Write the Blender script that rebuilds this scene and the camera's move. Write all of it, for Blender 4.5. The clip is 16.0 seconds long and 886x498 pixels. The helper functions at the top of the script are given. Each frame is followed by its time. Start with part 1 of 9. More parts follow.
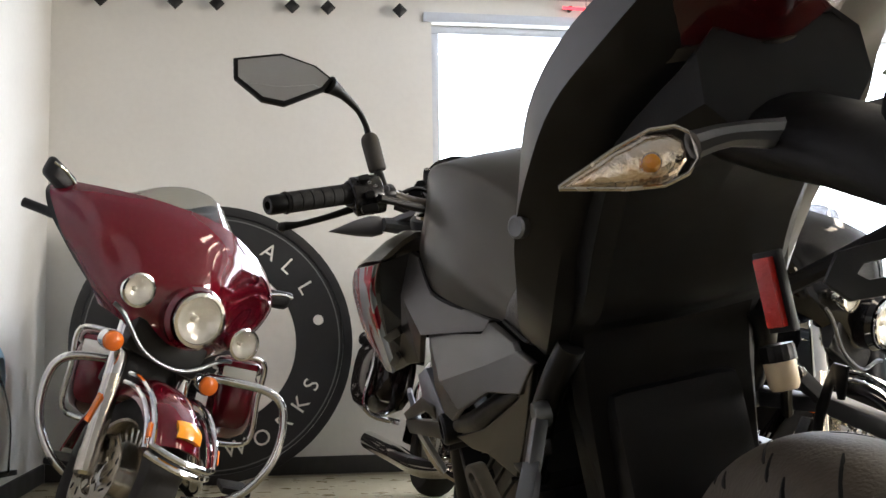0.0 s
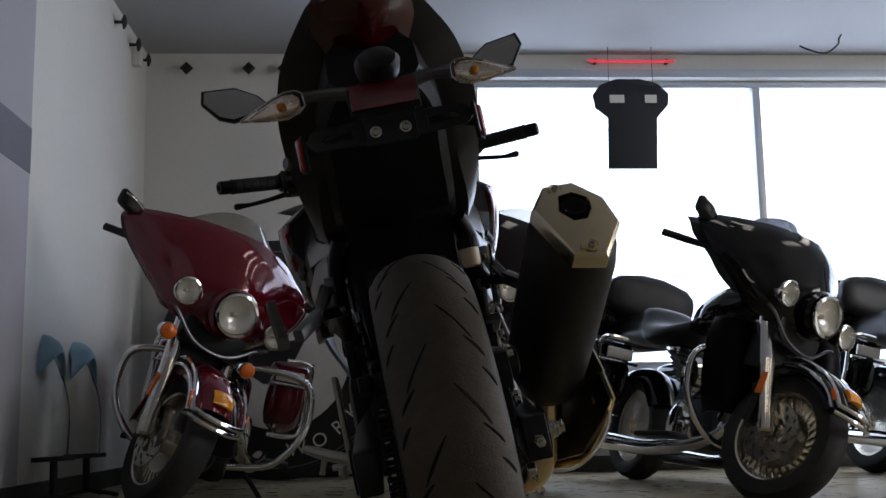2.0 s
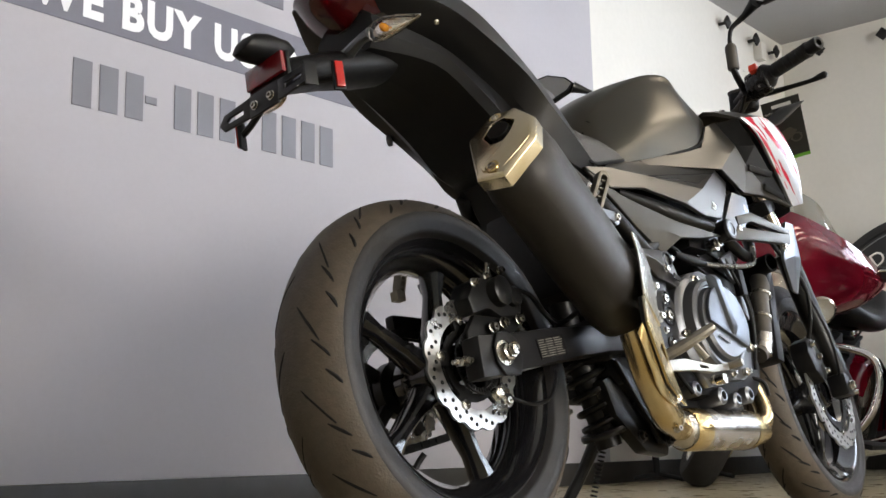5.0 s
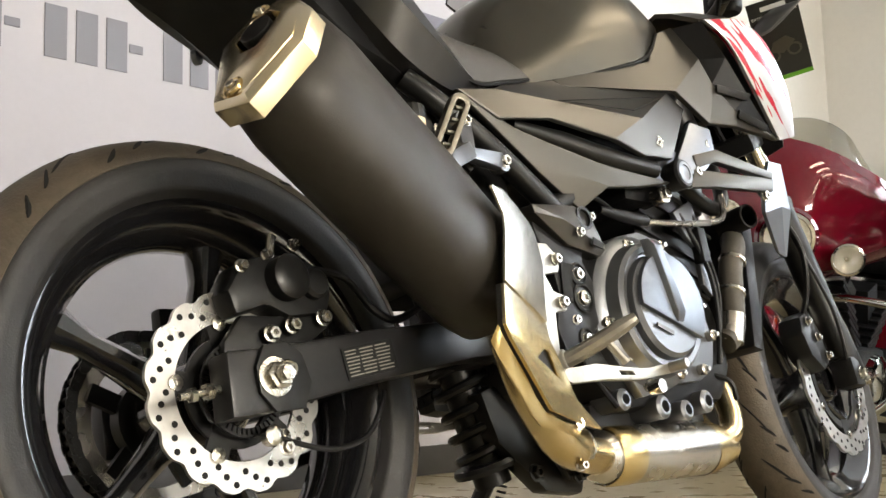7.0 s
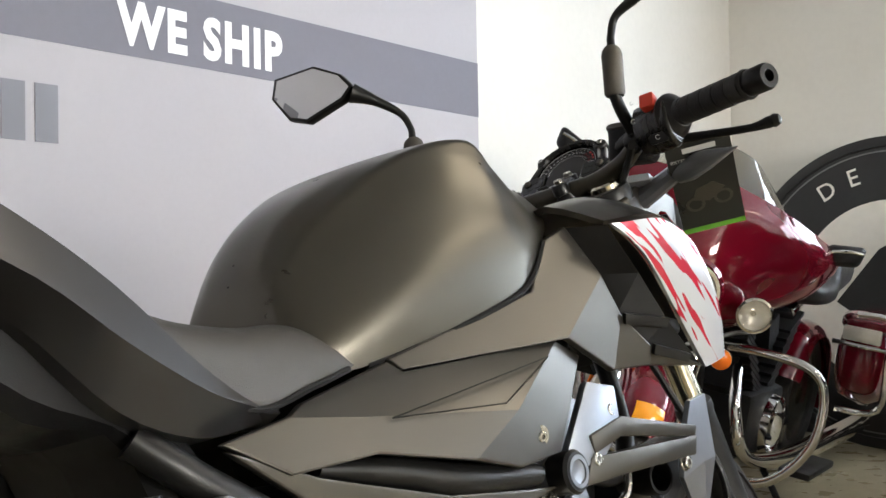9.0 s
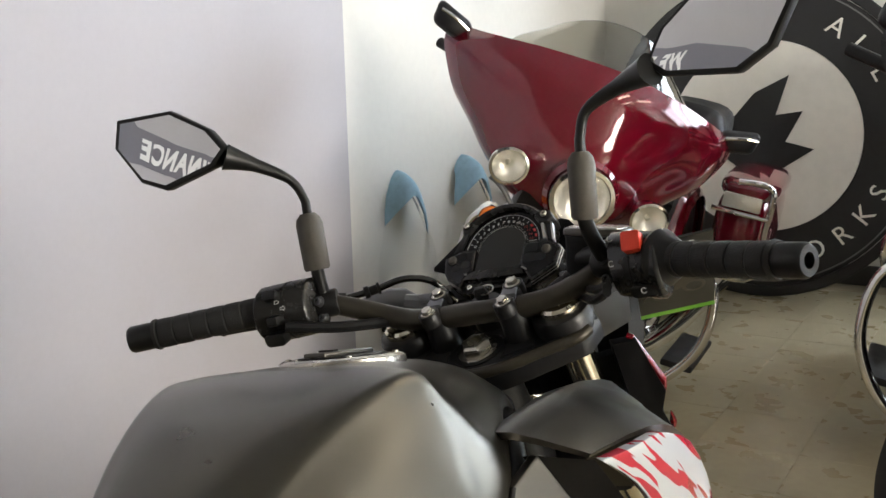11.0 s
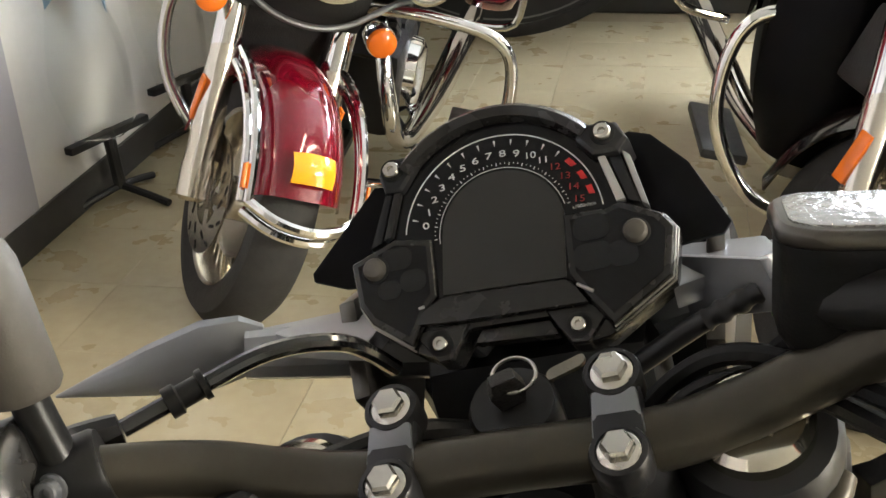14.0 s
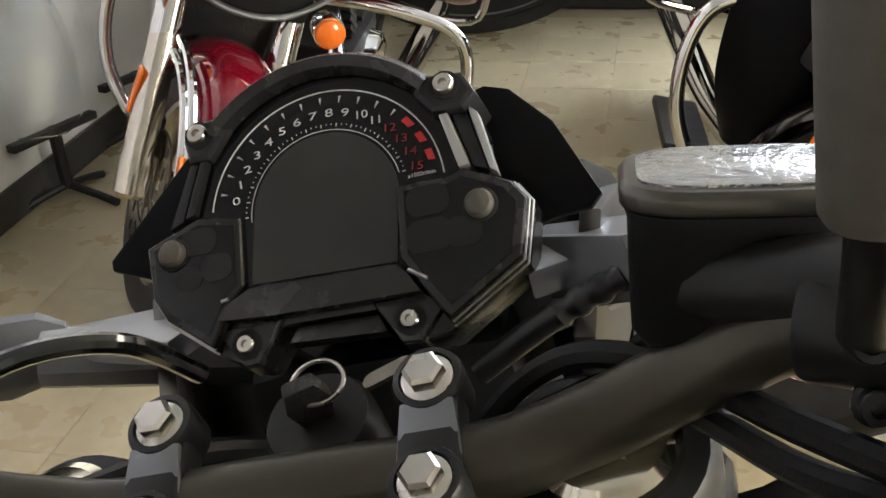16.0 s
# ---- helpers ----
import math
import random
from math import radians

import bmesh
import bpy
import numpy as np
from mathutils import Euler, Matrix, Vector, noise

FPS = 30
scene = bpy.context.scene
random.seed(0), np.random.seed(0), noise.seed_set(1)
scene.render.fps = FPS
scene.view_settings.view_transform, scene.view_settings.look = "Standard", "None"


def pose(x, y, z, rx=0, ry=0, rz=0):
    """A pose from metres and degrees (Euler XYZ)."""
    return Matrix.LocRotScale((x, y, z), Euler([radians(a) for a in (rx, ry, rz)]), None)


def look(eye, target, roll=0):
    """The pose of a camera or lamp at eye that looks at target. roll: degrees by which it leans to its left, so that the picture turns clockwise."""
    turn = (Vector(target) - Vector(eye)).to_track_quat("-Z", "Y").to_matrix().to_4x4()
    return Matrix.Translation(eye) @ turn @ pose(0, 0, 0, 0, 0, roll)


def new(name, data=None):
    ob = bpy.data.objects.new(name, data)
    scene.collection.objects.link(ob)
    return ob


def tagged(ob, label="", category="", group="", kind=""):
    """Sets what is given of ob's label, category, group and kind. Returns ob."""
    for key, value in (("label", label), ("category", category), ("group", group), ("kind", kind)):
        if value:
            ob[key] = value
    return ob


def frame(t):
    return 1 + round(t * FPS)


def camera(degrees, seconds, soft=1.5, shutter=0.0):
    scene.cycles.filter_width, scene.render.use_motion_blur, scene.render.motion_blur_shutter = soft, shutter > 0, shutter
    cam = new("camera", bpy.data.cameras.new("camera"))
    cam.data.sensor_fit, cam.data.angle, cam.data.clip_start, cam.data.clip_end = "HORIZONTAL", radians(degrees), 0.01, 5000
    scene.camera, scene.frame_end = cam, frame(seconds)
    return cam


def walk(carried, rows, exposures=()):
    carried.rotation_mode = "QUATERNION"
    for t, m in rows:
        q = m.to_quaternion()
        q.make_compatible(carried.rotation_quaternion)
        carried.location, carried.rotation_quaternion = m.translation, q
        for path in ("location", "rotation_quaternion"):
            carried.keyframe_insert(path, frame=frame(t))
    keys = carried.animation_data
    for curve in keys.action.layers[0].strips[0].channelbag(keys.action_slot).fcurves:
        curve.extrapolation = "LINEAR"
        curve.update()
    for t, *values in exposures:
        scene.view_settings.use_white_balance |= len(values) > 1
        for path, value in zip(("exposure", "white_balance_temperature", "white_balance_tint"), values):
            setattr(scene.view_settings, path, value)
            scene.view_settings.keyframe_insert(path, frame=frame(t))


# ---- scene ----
cam = camera(43.6, 16.0)
PATH = [
    (0, (-0.052, 0.039, 0.669), (0.291, 2.0, 0.858), -0.8),
    (0.5, (-0.016, -0.173, 0.541), (0.292, 1.781, 0.836), -0.6),
    (1, (0.077, -0.403, 0.442), (0.365, 1.552, 0.747), -0.6),
    (1.5, (0.19, -0.629, 0.378), (0.445, 1.331, 0.684), -0.7),
    (2, (0.368, -0.827, 0.337), (0.488, 1.146, 0.645), -1.0),
    (2.5, (0.581, -0.912, 0.3), (0.491, 1.062, 0.611), -0.8),
    (3, (0.819, -0.919, 0.277), (0.463, 1.023, 0.596), -1.0),
    (3.5, (1.099, -0.884, 0.223), (0.447, 0.979, 0.547), -0.9),
    (3.7, (1.205, -0.861, 0.212), (0.427, 0.952, 0.545), -0.9),
    (5.8, (1.806, -0.179, 0.164), (0.452, 1.25, 0.518), -1.2),
    (6, (1.77, -0.107, 0.168), (0.418, 1.325, 0.519), -1.1),
    (6.5, (1.662, 0.06, 0.221), (0.314, 1.497, 0.566), -1.2),
    (7, (1.55, 0.199, 0.309), (0.192, 1.647, 0.552), -1.4),
    (7.5, (1.47, 0.349, 0.392), (0.139, 1.83, 0.587), -1.4),
    (8, (1.406, 0.487, 0.542), (0.132, 2.021, 0.701), -1.6),
    (8.5, (1.342, 0.578, 0.704), (0.112, 2.151, 0.825), -1.0),
    (9, (1.287, 0.659, 0.851), (0.066, 2.242, 0.901), -1.0),
    (9.2, (1.263, 0.691, 0.907), (0.047, 2.278, 0.946), -1.0),
    (11.3, (0.886, 1.011, 1.338), (0.02, 2.745, 0.844), -1.3),
    (11.5, (0.808, 1.066, 1.351), (0.048, 2.835, 0.81), -2.0),
    (12, (0.654, 1.145, 1.389), (0.119, 2.953, 0.722), -1.6),
    (12.5, (0.554, 1.268, 1.379), (0.107, 3.05, 0.589), -1.7),
    (13, (0.486, 1.45, 1.359), (0.064, 3.224, 0.538), -2.3),
    (13.5, (0.456, 1.583, 1.309), (0.053, 3.339, 0.44), -2.6),
    (14, (0.439, 1.687, 1.263), (0.054, 3.434, 0.367), -2.9),
    (14.5, (0.411, 1.759, 1.213), (0.044, 3.509, 0.317), -2.9),
    (15, (0.429, 1.782, 1.194), (0.069, 3.535, 0.301), -3.0),
    (15.5, (0.461, 1.795, 1.189), (0.108, 3.55, 0.296), -2.7),
    (16, (0.492, 1.785, 1.205), (0.132, 3.539, 0.314), -2.8),
]
# stops, kelvin and tint of the picture along the way
EXPOSURE = [
    (0, 0.2, 6200, 13), (0.5, 0.1, 5950, 13), (1.0, -0.4, 5750, 14), (1.5, -1.2, 5650, 15), (2.0, -1.75, 5650, 15),
    (2.5, -2.2, 5500, 15), (3.0, -2.4, 5600, 15), (3.5, -1.5, 5650, 16), (6.0, 0.15, 6550, 10), (7.0, 0.35, 6650, 10),
    (8.0, 0.3, 6600, 10), (9.0, 0.1, 6200, 10), (11.5, 0.3, 6400, 10), (12.0, 0.75, 6500, 10), (12.5, 1.25, 6550, 9), (14.5, 1.05, 6500, 9), (16.0, 0.9, 6350, 10)]
walk(cam, [(t, look(eye, target, roll)) for t, eye, target, roll in PATH], EXPOSURE)

# ---------------------------------------------------------------- daylight and lamps
world = bpy.data.worlds.new("sky")
scene.world = world
world.use_nodes = True
_sky = world.node_tree.nodes.new("ShaderNodeTexSky")
_sky.sky_type, _sky.sun_disc = "NISHITA", False
_sky.sun_elevation, _sky.sun_rotation = radians(50), radians(20)
_bg = world.node_tree.nodes["Background"]
_bg.inputs["Strength"].default_value = 0.15
world.node_tree.links.new(_sky.outputs["Color"], _bg.inputs["Color"])

sun = new("sun", bpy.data.lights.new("sun", "SUN"))
sun.data.energy, sun.data.angle, sun.data.color = 0.5, radians(30), (1.0, 0.96, 0.9)
sun.matrix_world = look((3, 12, 14), (0, 0, 0))


def window_light(name, eye, target, w, h, power, colour):
    lamp = new(name, bpy.data.lights.new(name, "AREA"))
    lamp.data.shape, lamp.data.size, lamp.data.size_y = "RECTANGLE", w, h
    lamp.data.energy, lamp.data.color = power, colour
    lamp.matrix_world = look(eye, target)
    return lamp


window_light("shop_window_daylight", (3.81, 6.63, 1.66), (3.81, 0, 1.66), 5.56, 1.98, 290, (0.86, 0.93, 1.0))
# fill lamp in an added, unseen side window
window_light("side_window_fill", (7.45, 1.1, 1.7), (0, 1.1, 0.4), 2.5, 1.5, 345, (1.0, 0.92, 0.79))

# ---------------------------------------------------------------- building kit
V3 = Vector


class Shape:
    """Collects vertices and faces of one mesh."""

    def __init__(self):
        self.v, self.f = [], []

    def add(self, verts, faces):
        n = len(self.v)
        self.v += [tuple(p) for p in verts]
        self.f += [tuple(i + n for i in f) for f in faces]
        return self

    def ring_loft(self, rings, closed=True, caps=(True, True)):
        """Joins rings that have equal numbers of points."""
        k = len(rings[0])
        verts = [p for r in rings for p in r]
        faces = []
        for a in range(len(rings) - 1):
            for b in range(k if closed else k - 1):
                c = (b + 1) % k
                faces.append((a * k + b, a * k + c, (a + 1) * k + c, (a + 1) * k + b))
        if closed and caps[0]:
            faces.append(tuple(range(k - 1, -1, -1)))
        if closed and caps[1]:
            faces.append(tuple((len(rings) - 1) * k + b for b in range(k)))
        return self.add(verts, faces)

    def cyl(self, p, q, r, r2=None, n=16, caps=(True, True)):
        p, q = V3(p), V3(q)
        u, w = sides((q - p).normalized())
        rings = []
        for c, rad in ((p, r), (q, r if r2 is None else r2)):
            rings.append([c + rad * (math.cos(t) * u + math.sin(t) * w) for t in turn(n)])
        return self.ring_loft(rings, caps=caps)

    def lathe(self, profile, origin, axis, n=40, closed=False, ends=True):
        """profile: (radius, height) pairs along the axis."""
        o, ax = V3(origin), V3(axis).normalized()
        u, w = sides(ax)
        rings = [[o + h * ax + max(r, 1e-5) * (math.cos(t) * u + math.sin(t) * w) for t in turn(n)] for r, h in profile]
        if closed:
            rings.append(rings[0])
        return self.ring_loft(rings, caps=(ends and not closed, ends and not closed))

    def tube(self, pts, r, n=10, steps=6, flat=False, caps=True):
        """A smooth pipe through the points; r may be one radius or one for each point."""
        rr = r if isinstance(r, (list, tuple)) else [r] * len(pts)
        path = [V3(p) for p in pts] if flat else smooth_line([V3(p) for p in pts], steps)
        m = len(path)
        rad = [float(np.interp(i / (m - 1) * (len(pts) - 1), range(len(pts)), rr)) for i in range(m)]
        tan = [(path[min(i + 1, m - 1)] - path[max(i - 1, 0)]).normalized() for i in range(m)]
        u, w = sides(tan[0])
        rings = []
        for i in range(m):
            u = (u - u.dot(tan[i]) * tan[i]).normalized()
            w = tan[i].cross(u)
            rings.append([path[i] + rad[i] * (math.cos(t) * u + math.sin(t) * w) for t in turn(n)])
        return self.ring_loft(rings, caps=(caps, caps))

    def box(self, c, s, m=None):
        c = V3(c)
        vs = [V3((x * s[0] / 2, y * s[1] / 2, z * s[2] / 2)) for x in (-1, 1) for y in (-1, 1) for z in (-1, 1)]
        vs = [c + (m.to_3x3() @ p if m else p) for p in vs]
        return self.add(vs, [(0, 1, 3, 2), (4, 6, 7, 5), (0, 4, 5, 1), (2, 3, 7, 6), (0, 2, 6, 4), (1, 5, 7, 3)])

    def plate(self, poly, thick, o=(0, 0, 0), u=(1, 0, 0), v=(0, 1, 0), hole=None):
        """A flat polygon in the plane of u and v, given depth along their normal (centred)."""
        o, u, v = V3(o), V3(u).normalized(), V3(v).normalized()
        nn = u.cross(v).normalized() * thick / 2
        if area2(poly) < 0:
            poly = poly[::-1]
        k = len(poly)
        lo = [o + a * u + b * v - nn for a, b in poly]
        hi = [o + a * u + b * v + nn for a, b in poly]
        sidesf = [(i, (i + 1) % k, k + (i + 1) % k, k + i) for i in range(k)]
        if hole is None:
            return self.add(lo + hi, [tuple(range(k - 1, -1, -1)), tuple(range(k, 2 * k))] + sidesf)
        if area2(hole) < 0:
            hole = hole[::-1]
        if len(hole) != k:
            # every corner of the outline is joined to the hole's corner in the same direction
            c = (sum(p[0] for p in hole) / len(hole), sum(p[1] for p in hole) / len(hole))
            ang = lambda p: math.atan2(p[1] - c[1], p[0] - c[0])
            hole = [min(hole, key=lambda q: abs(math.remainder(ang(q) - ang(p), 2 * math.pi))) for p in poly]
        hl = [o + a * u + b * v - nn for a, b in hole]
        hh = [o + a * u + b * v + nn for a, b in hole]
        fs = list(sidesf)
        for i in range(k):
            j = (i + 1) % k
            fs.append((j, i, 2 * k + i, 2 * k + j))
            fs.append((k + i, k + j, 3 * k + j, 3 * k + i))
            fs.append((2 * k + j, 2 * k + i, 3 * k + i, 3 * k + j))
        return self.add(lo + hi + hl + hh, fs)

    def solid(self, outline, depth):
        """A polygon of 3D points, given thickness along its mean normal, away from the seen side."""
        pts = [V3(p) for p in outline]
        nn = V3((0, 0, 0))
        for i, p in enumerate(pts):
            nn += p.cross(pts[(i + 1) % len(pts)])
        nn = nn.normalized() * -depth
        k = len(pts)
        back = [p + nn for p in pts]
        return self.add(pts + back, [tuple(range(k)), tuple(range(2 * k - 1, k - 1, -1))] + [(i, k + i, k + (i + 1) % k, (i + 1) % k) for i in range(k)])

    def shell(self, verts, faces, depth=(-0.01, 0, 0)):
        """Faceted panel from named corners and faces, with depth; the seen side looks to +x."""
        names = list(verts)
        pts = [V3(verts[k]) for k in names]
        off, k = V3(depth), len(pts)
        front, edges = [], {}
        for f in faces:
            idx = [names.index(w) for w in f.split()]
            nn = V3((0, 0, 0))
            for i, p in enumerate(idx):
                nn += pts[p].cross(pts[idx[(i + 1) % len(idx)]])
            if nn.x < 0:
                idx.reverse()
            front.append(idx)
            for a, b in zip(idx, idx[1:] + idx[:1]):
                edges[(a, b)] = True
        rim = [(b, a, k + a, k + b) for a, b in edges if (b, a) not in edges]
        return self.add(pts + [p + off for p in pts], front + [[k + i for i in reversed(f)] for f in front] + rim)

    def skin(self, grid, thick=0.004, sub=4, sharp_rows=False):
        """A curved sheet through a grid of points (rows of equal length), with thickness inwards."""
        rows = [smooth_line([V3(p) for p in row], sub) for row in grid]
        cols = [[V3(p) for p in c] if sharp_rows else smooth_line(list(c), sub) for c in zip(*rows)]
        a, b = len(cols[0]), len(cols)
        pts = [[cols[j][i] for j in range(b)] for i in range(a)]
        top, low = [], []
        for i in range(a):
            for j in range(b):
                du = pts[i][min(j + 1, b - 1)] - pts[i][max(j - 1, 0)]
                dv = pts[min(i + 1, a - 1)][j] - pts[max(i - 1, 0)][j]
                nrm = du.cross(dv)
                nrm = nrm.normalized() if nrm.length > 1e-12 else V3((0, 0, 1))
                top.append(pts[i][j])
                low.append(pts[i][j] - nrm * thick)
        n = a * b
        fs = []
        for i in range(a - 1):
            for j in range(b - 1):
                q = (i * b + j, i * b + j + 1, (i + 1) * b + j + 1, (i + 1) * b + j)
                fs += [q, tuple(n + k for k in reversed(q))]
        rim = [j for j in range(b)] + [i * b + b - 1 for i in range(1, a)] + [(a - 1) * b + j for j in range(b - 2, -1, -1)] + [i * b for i in range(a - 2, 0, -1)]
        for k, p in enumerate(rim):
            q = rim[(k + 1) % len(rim)]
            fs.append((q, p, n + p, n + q))
        return self.add(top + low, fs)

    def bolt(self, p, axis, r=0.006, h=0.006, hexed=True):
        p, ax = V3(p), V3(axis).normalized()
        self.lathe([(r * 1.28, 0), (r * 1.28, h * 0.2), (r * 1.05, h * 0.28)], p, ax, 16)
        self.lathe([(r, h * 0.2), (r, h * 0.9), (r * 0.88, h), (r * 0.5, h), (r * 0.45, h * 0.55)], p, ax, 6 if hexed else 14)
        return self

    def moved(self, m):
        self.v = [tuple(m @ V3(p)) for p in self.v]
        return self

    def flipped(self):
        self.v = [(-x, y, z) for x, y, z in self.v]
        self.f = [tuple(reversed(f)) for f in self.f]
        return self


def turn(n):
    return [2 * math.pi * i / n for i in range(n)]


def sides(ax):
    u = ax.cross(V3((0, 0, 1)) if abs(ax.z) < 0.9 else V3((0, 1, 0))).normalized()
    return u, ax.cross(u)


def area2(poly):
    return sum(poly[i][0] * poly[(i + 1) % len(poly)][1] - poly[(i + 1) % len(poly)][0] * poly[i][1] for i in range(len(poly)))


def smooth_line(p, steps):
    """Catmull-Rom through the points."""
    if len(p) < 3 or steps < 2:
        return list(p)
    out = []
    for i in range(len(p) - 1):
        a, b, c, d = p[max(i - 1, 0)], p[i], p[i + 1], p[min(i + 2, len(p) - 1)]
        for k in range(steps):
            t = k / steps
            out.append(0.5 * (2 * b + (c - a) * t + (2 * a - 5 * b + 4 * c - d) * t * t + (3 * b - a - 3 * c + d) * t**3))
    return out + [p[-1]]


def rounded(w, h, r, n=4, c=(0, 0)):
    """Outline of a rounded rectangle."""
    out = []
    for sx, sy, t0 in ((1, 1, 0), (-1, 1, 90), (-1, -1, 180), (1, -1, 270)):
        for k in range(n + 1):
            t = radians(t0 + 90 * k / n)
            out.append((c[0] + sx * (w / 2 - r) + r * math.cos(t), c[1] + sy * (h / 2 - r) + r * math.sin(t)))
    return out


def part(name, shape, material, parent=None, label="", bevel=0.0, angle=35, m=None):
    """Links a shape as one mesh object under a thing or a part."""
    if m is not None:
        shape.moved(m)
    mesh = bpy.data.meshes.new(name)
    mesh.from_pydata(shape.v, [], shape.f)
    if bevel:
        bm = bmesh.new()
        bm.from_mesh(mesh)
        bmesh.ops.remove_doubles(bm, verts=bm.verts, dist=1e-6)
        edges = [e for e in bm.edges if len(e.link_faces) == 2 and e.calc_face_angle(0) > radians(30)]
        bmesh.ops.bevel(bm, geom=edges, offset=bevel, segments=2, profile=0.6, affect="EDGES", clamp_overlap=True)
        bm.to_mesh(mesh)
        bm.free()
    mesh.validate()
    mesh.update()
    mesh.polygons.foreach_set("use_smooth", [True] * len(mesh.polygons))
    mesh.set_sharp_from_angle(angle=radians(angle))
    mesh.materials.append(material)
    ob = new(name, mesh)
    if parent is not None:
        ob.parent = parent
    if label:
        tagged(ob, label)
    return ob


def thing(name, label, category, m=None, group="", kind=""):
    ob = new(name)
    ob.empty_display_size = 0.1
    if m is not None:
        ob.matrix_world = m
    return tagged(ob, label, category, group, kind)


def words(name, text, size, material, parent, m, depth=0.0006, label="", align="CENTER", width=1.0, bold=0.0, span=0.0, spacing=1.0, letters=False):
    """Lettering as a mesh, from the built-in font, in the xy plane of m."""
    cu = bpy.data.curves.new(name, "FONT")
    cu.body, cu.size, cu.extrude, cu.align_x, cu.align_y = text, size, depth, align, "CENTER"
    cu.resolution_u, cu.offset, cu.space_character = 3, bold, spacing
    tmp = bpy.data.objects.new(name + "_tmp", cu)
    mesh = bpy.data.meshes.new_from_object(tmp)
    bpy.data.objects.remove(tmp)
    if span:
        xs = [v.co.x for v in mesh.vertices]
        width = span / (max(xs) - min(xs))
    mesh.transform(m @ Matrix.Diagonal((width, 1, 1, 1)))
    mesh.materials.clear()
    mesh.materials.append(material)
    mesh.name = name
    if letters:
        # one object for each letter
        bm = bmesh.new()
        bm.from_mesh(mesh)
        bmesh.ops.remove_doubles(bm, verts=bm.verts, dist=1e-6)
        left = set(bm.verts)
        while left:
            island, stack = set(), [next(iter(left))]
            while stack:
                v = stack.pop()
                if v not in island:
                    island.add(v)
                    stack += [e.other_vert(v) for e in v.link_edges]
            left -= island
            order = {v: i for i, v in enumerate(island)}
            one = bpy.data.meshes.new("letter")
            one.from_pydata([v.co[:] for v in order], [], [[order[v] for v in f.verts] for f in bm.faces if f.verts[0] in island])
            one.materials.append(material)
            new("letter", one).parent = parent
        bm.free()
        return None
    ob = new(name, mesh)
    if parent is not None:
        ob.parent = parent
    if label:
        tagged(ob, label)
    return ob


def axes(o, x, y, z):
    """A matrix from an origin and three directions."""
    x, y, z = V3(x), V3(y), V3(z)
    return Matrix(((x[0], y[0], z[0], o[0]), (x[1], y[1], z[1], o[1]), (x[2], y[2], z[2], o[2]), (0, 0, 0, 1)))


# ---------------------------------------------------------------- materials
def material(name, colour, rough=0.5, metal=0.0, grain=0.0, grain_size=60, spots=0.0, spot_size=6, bump=0.0, bump_size=200,
             coat=0.0, rough_var=0.1, trans=0.0, ior=1.45, emit=0.0, second=None, spec=0.5):
    """A principled surface with variation at two scales and fine relief."""
    mat = bpy.data.materials.new(name)
    mat.use_nodes = True
    nt = mat.node_tree
    b = nt.nodes["Principled BSDF"]
    b.inputs["Roughness"].default_value, b.inputs["Metallic"].default_value = rough, metal
    b.inputs["Base Color"].default_value = (*colour, 1)
    b.inputs["Coat Weight"].default_value, b.inputs["Coat Roughness"].default_value = coat, 0.06
    b.inputs["Transmission Weight"].default_value, b.inputs["IOR"].default_value = trans, ior
    b.inputs["Specular IOR Level"].default_value = spec
    if emit:
        b.inputs["Emission Color"].default_value = (*colour, 1)
        b.inputs["Emission Strength"].default_value = emit
    pos = nt.nodes.new("ShaderNodeTexCoord").outputs["Object"]

    def tex(size, detail=4):
        t = nt.nodes.new("ShaderNodeTexNoise")
        t.inputs["Scale"].default_value, t.inputs["Detail"].default_value = size, detail
        nt.links.new(pos, t.inputs["Vector"])
        return t.outputs["Fac"]

    col = None
    other = second or tuple(c * 0.55 for c in colour)
    for amount, size in ((spots, spot_size), (grain, grain_size)):
        if amount:
            mix = nt.nodes.new("ShaderNodeMix")
            mix.data_type = "RGBA"
            ramp = nt.nodes.new("ShaderNodeMapRange")
            ramp.inputs["From Min"].default_value, ramp.inputs["From Max"].default_value = 0.38, 0.68
            ramp.inputs["To Max"].default_value = amount
            nt.links.new(tex(size), ramp.inputs["Value"])
            nt.links.new(ramp.outputs["Result"], mix.inputs["Factor"])
            if col is None:
                mix.inputs["A"].default_value = (*colour, 1)
            else:
                nt.links.new(col, mix.inputs["A"])
            mix.inputs["B"].default_value = (*other, 1)
            col = mix.outputs["Result"]
    if col is not None:
        nt.links.new(col, b.inputs["Base Color"])
    if rough_var and rough > 0.02 and not trans:
        rv = nt.nodes.new("ShaderNodeMapRange")
        rv.inputs["To Min"].default_value, rv.inputs["To Max"].default_value = max(rough - rough_var, 0.02), min(rough + rough_var, 1)
        nt.links.new(tex(grain_size / 3 if grain_size else 20), rv.inputs["Value"])
        nt.links.new(rv.outputs["Result"], b.inputs["Roughness"])
    if bump:
        bp = nt.nodes.new("ShaderNodeBump")
        bp.inputs["Strength"].default_value, bp.inputs["Distance"].default_value = bump, 0.002
        nt.links.new(tex(bump_size, 3), bp.inputs["Height"])
        nt.links.new(bp.outputs["Normal"], b.inputs["Normal"])
    return mat

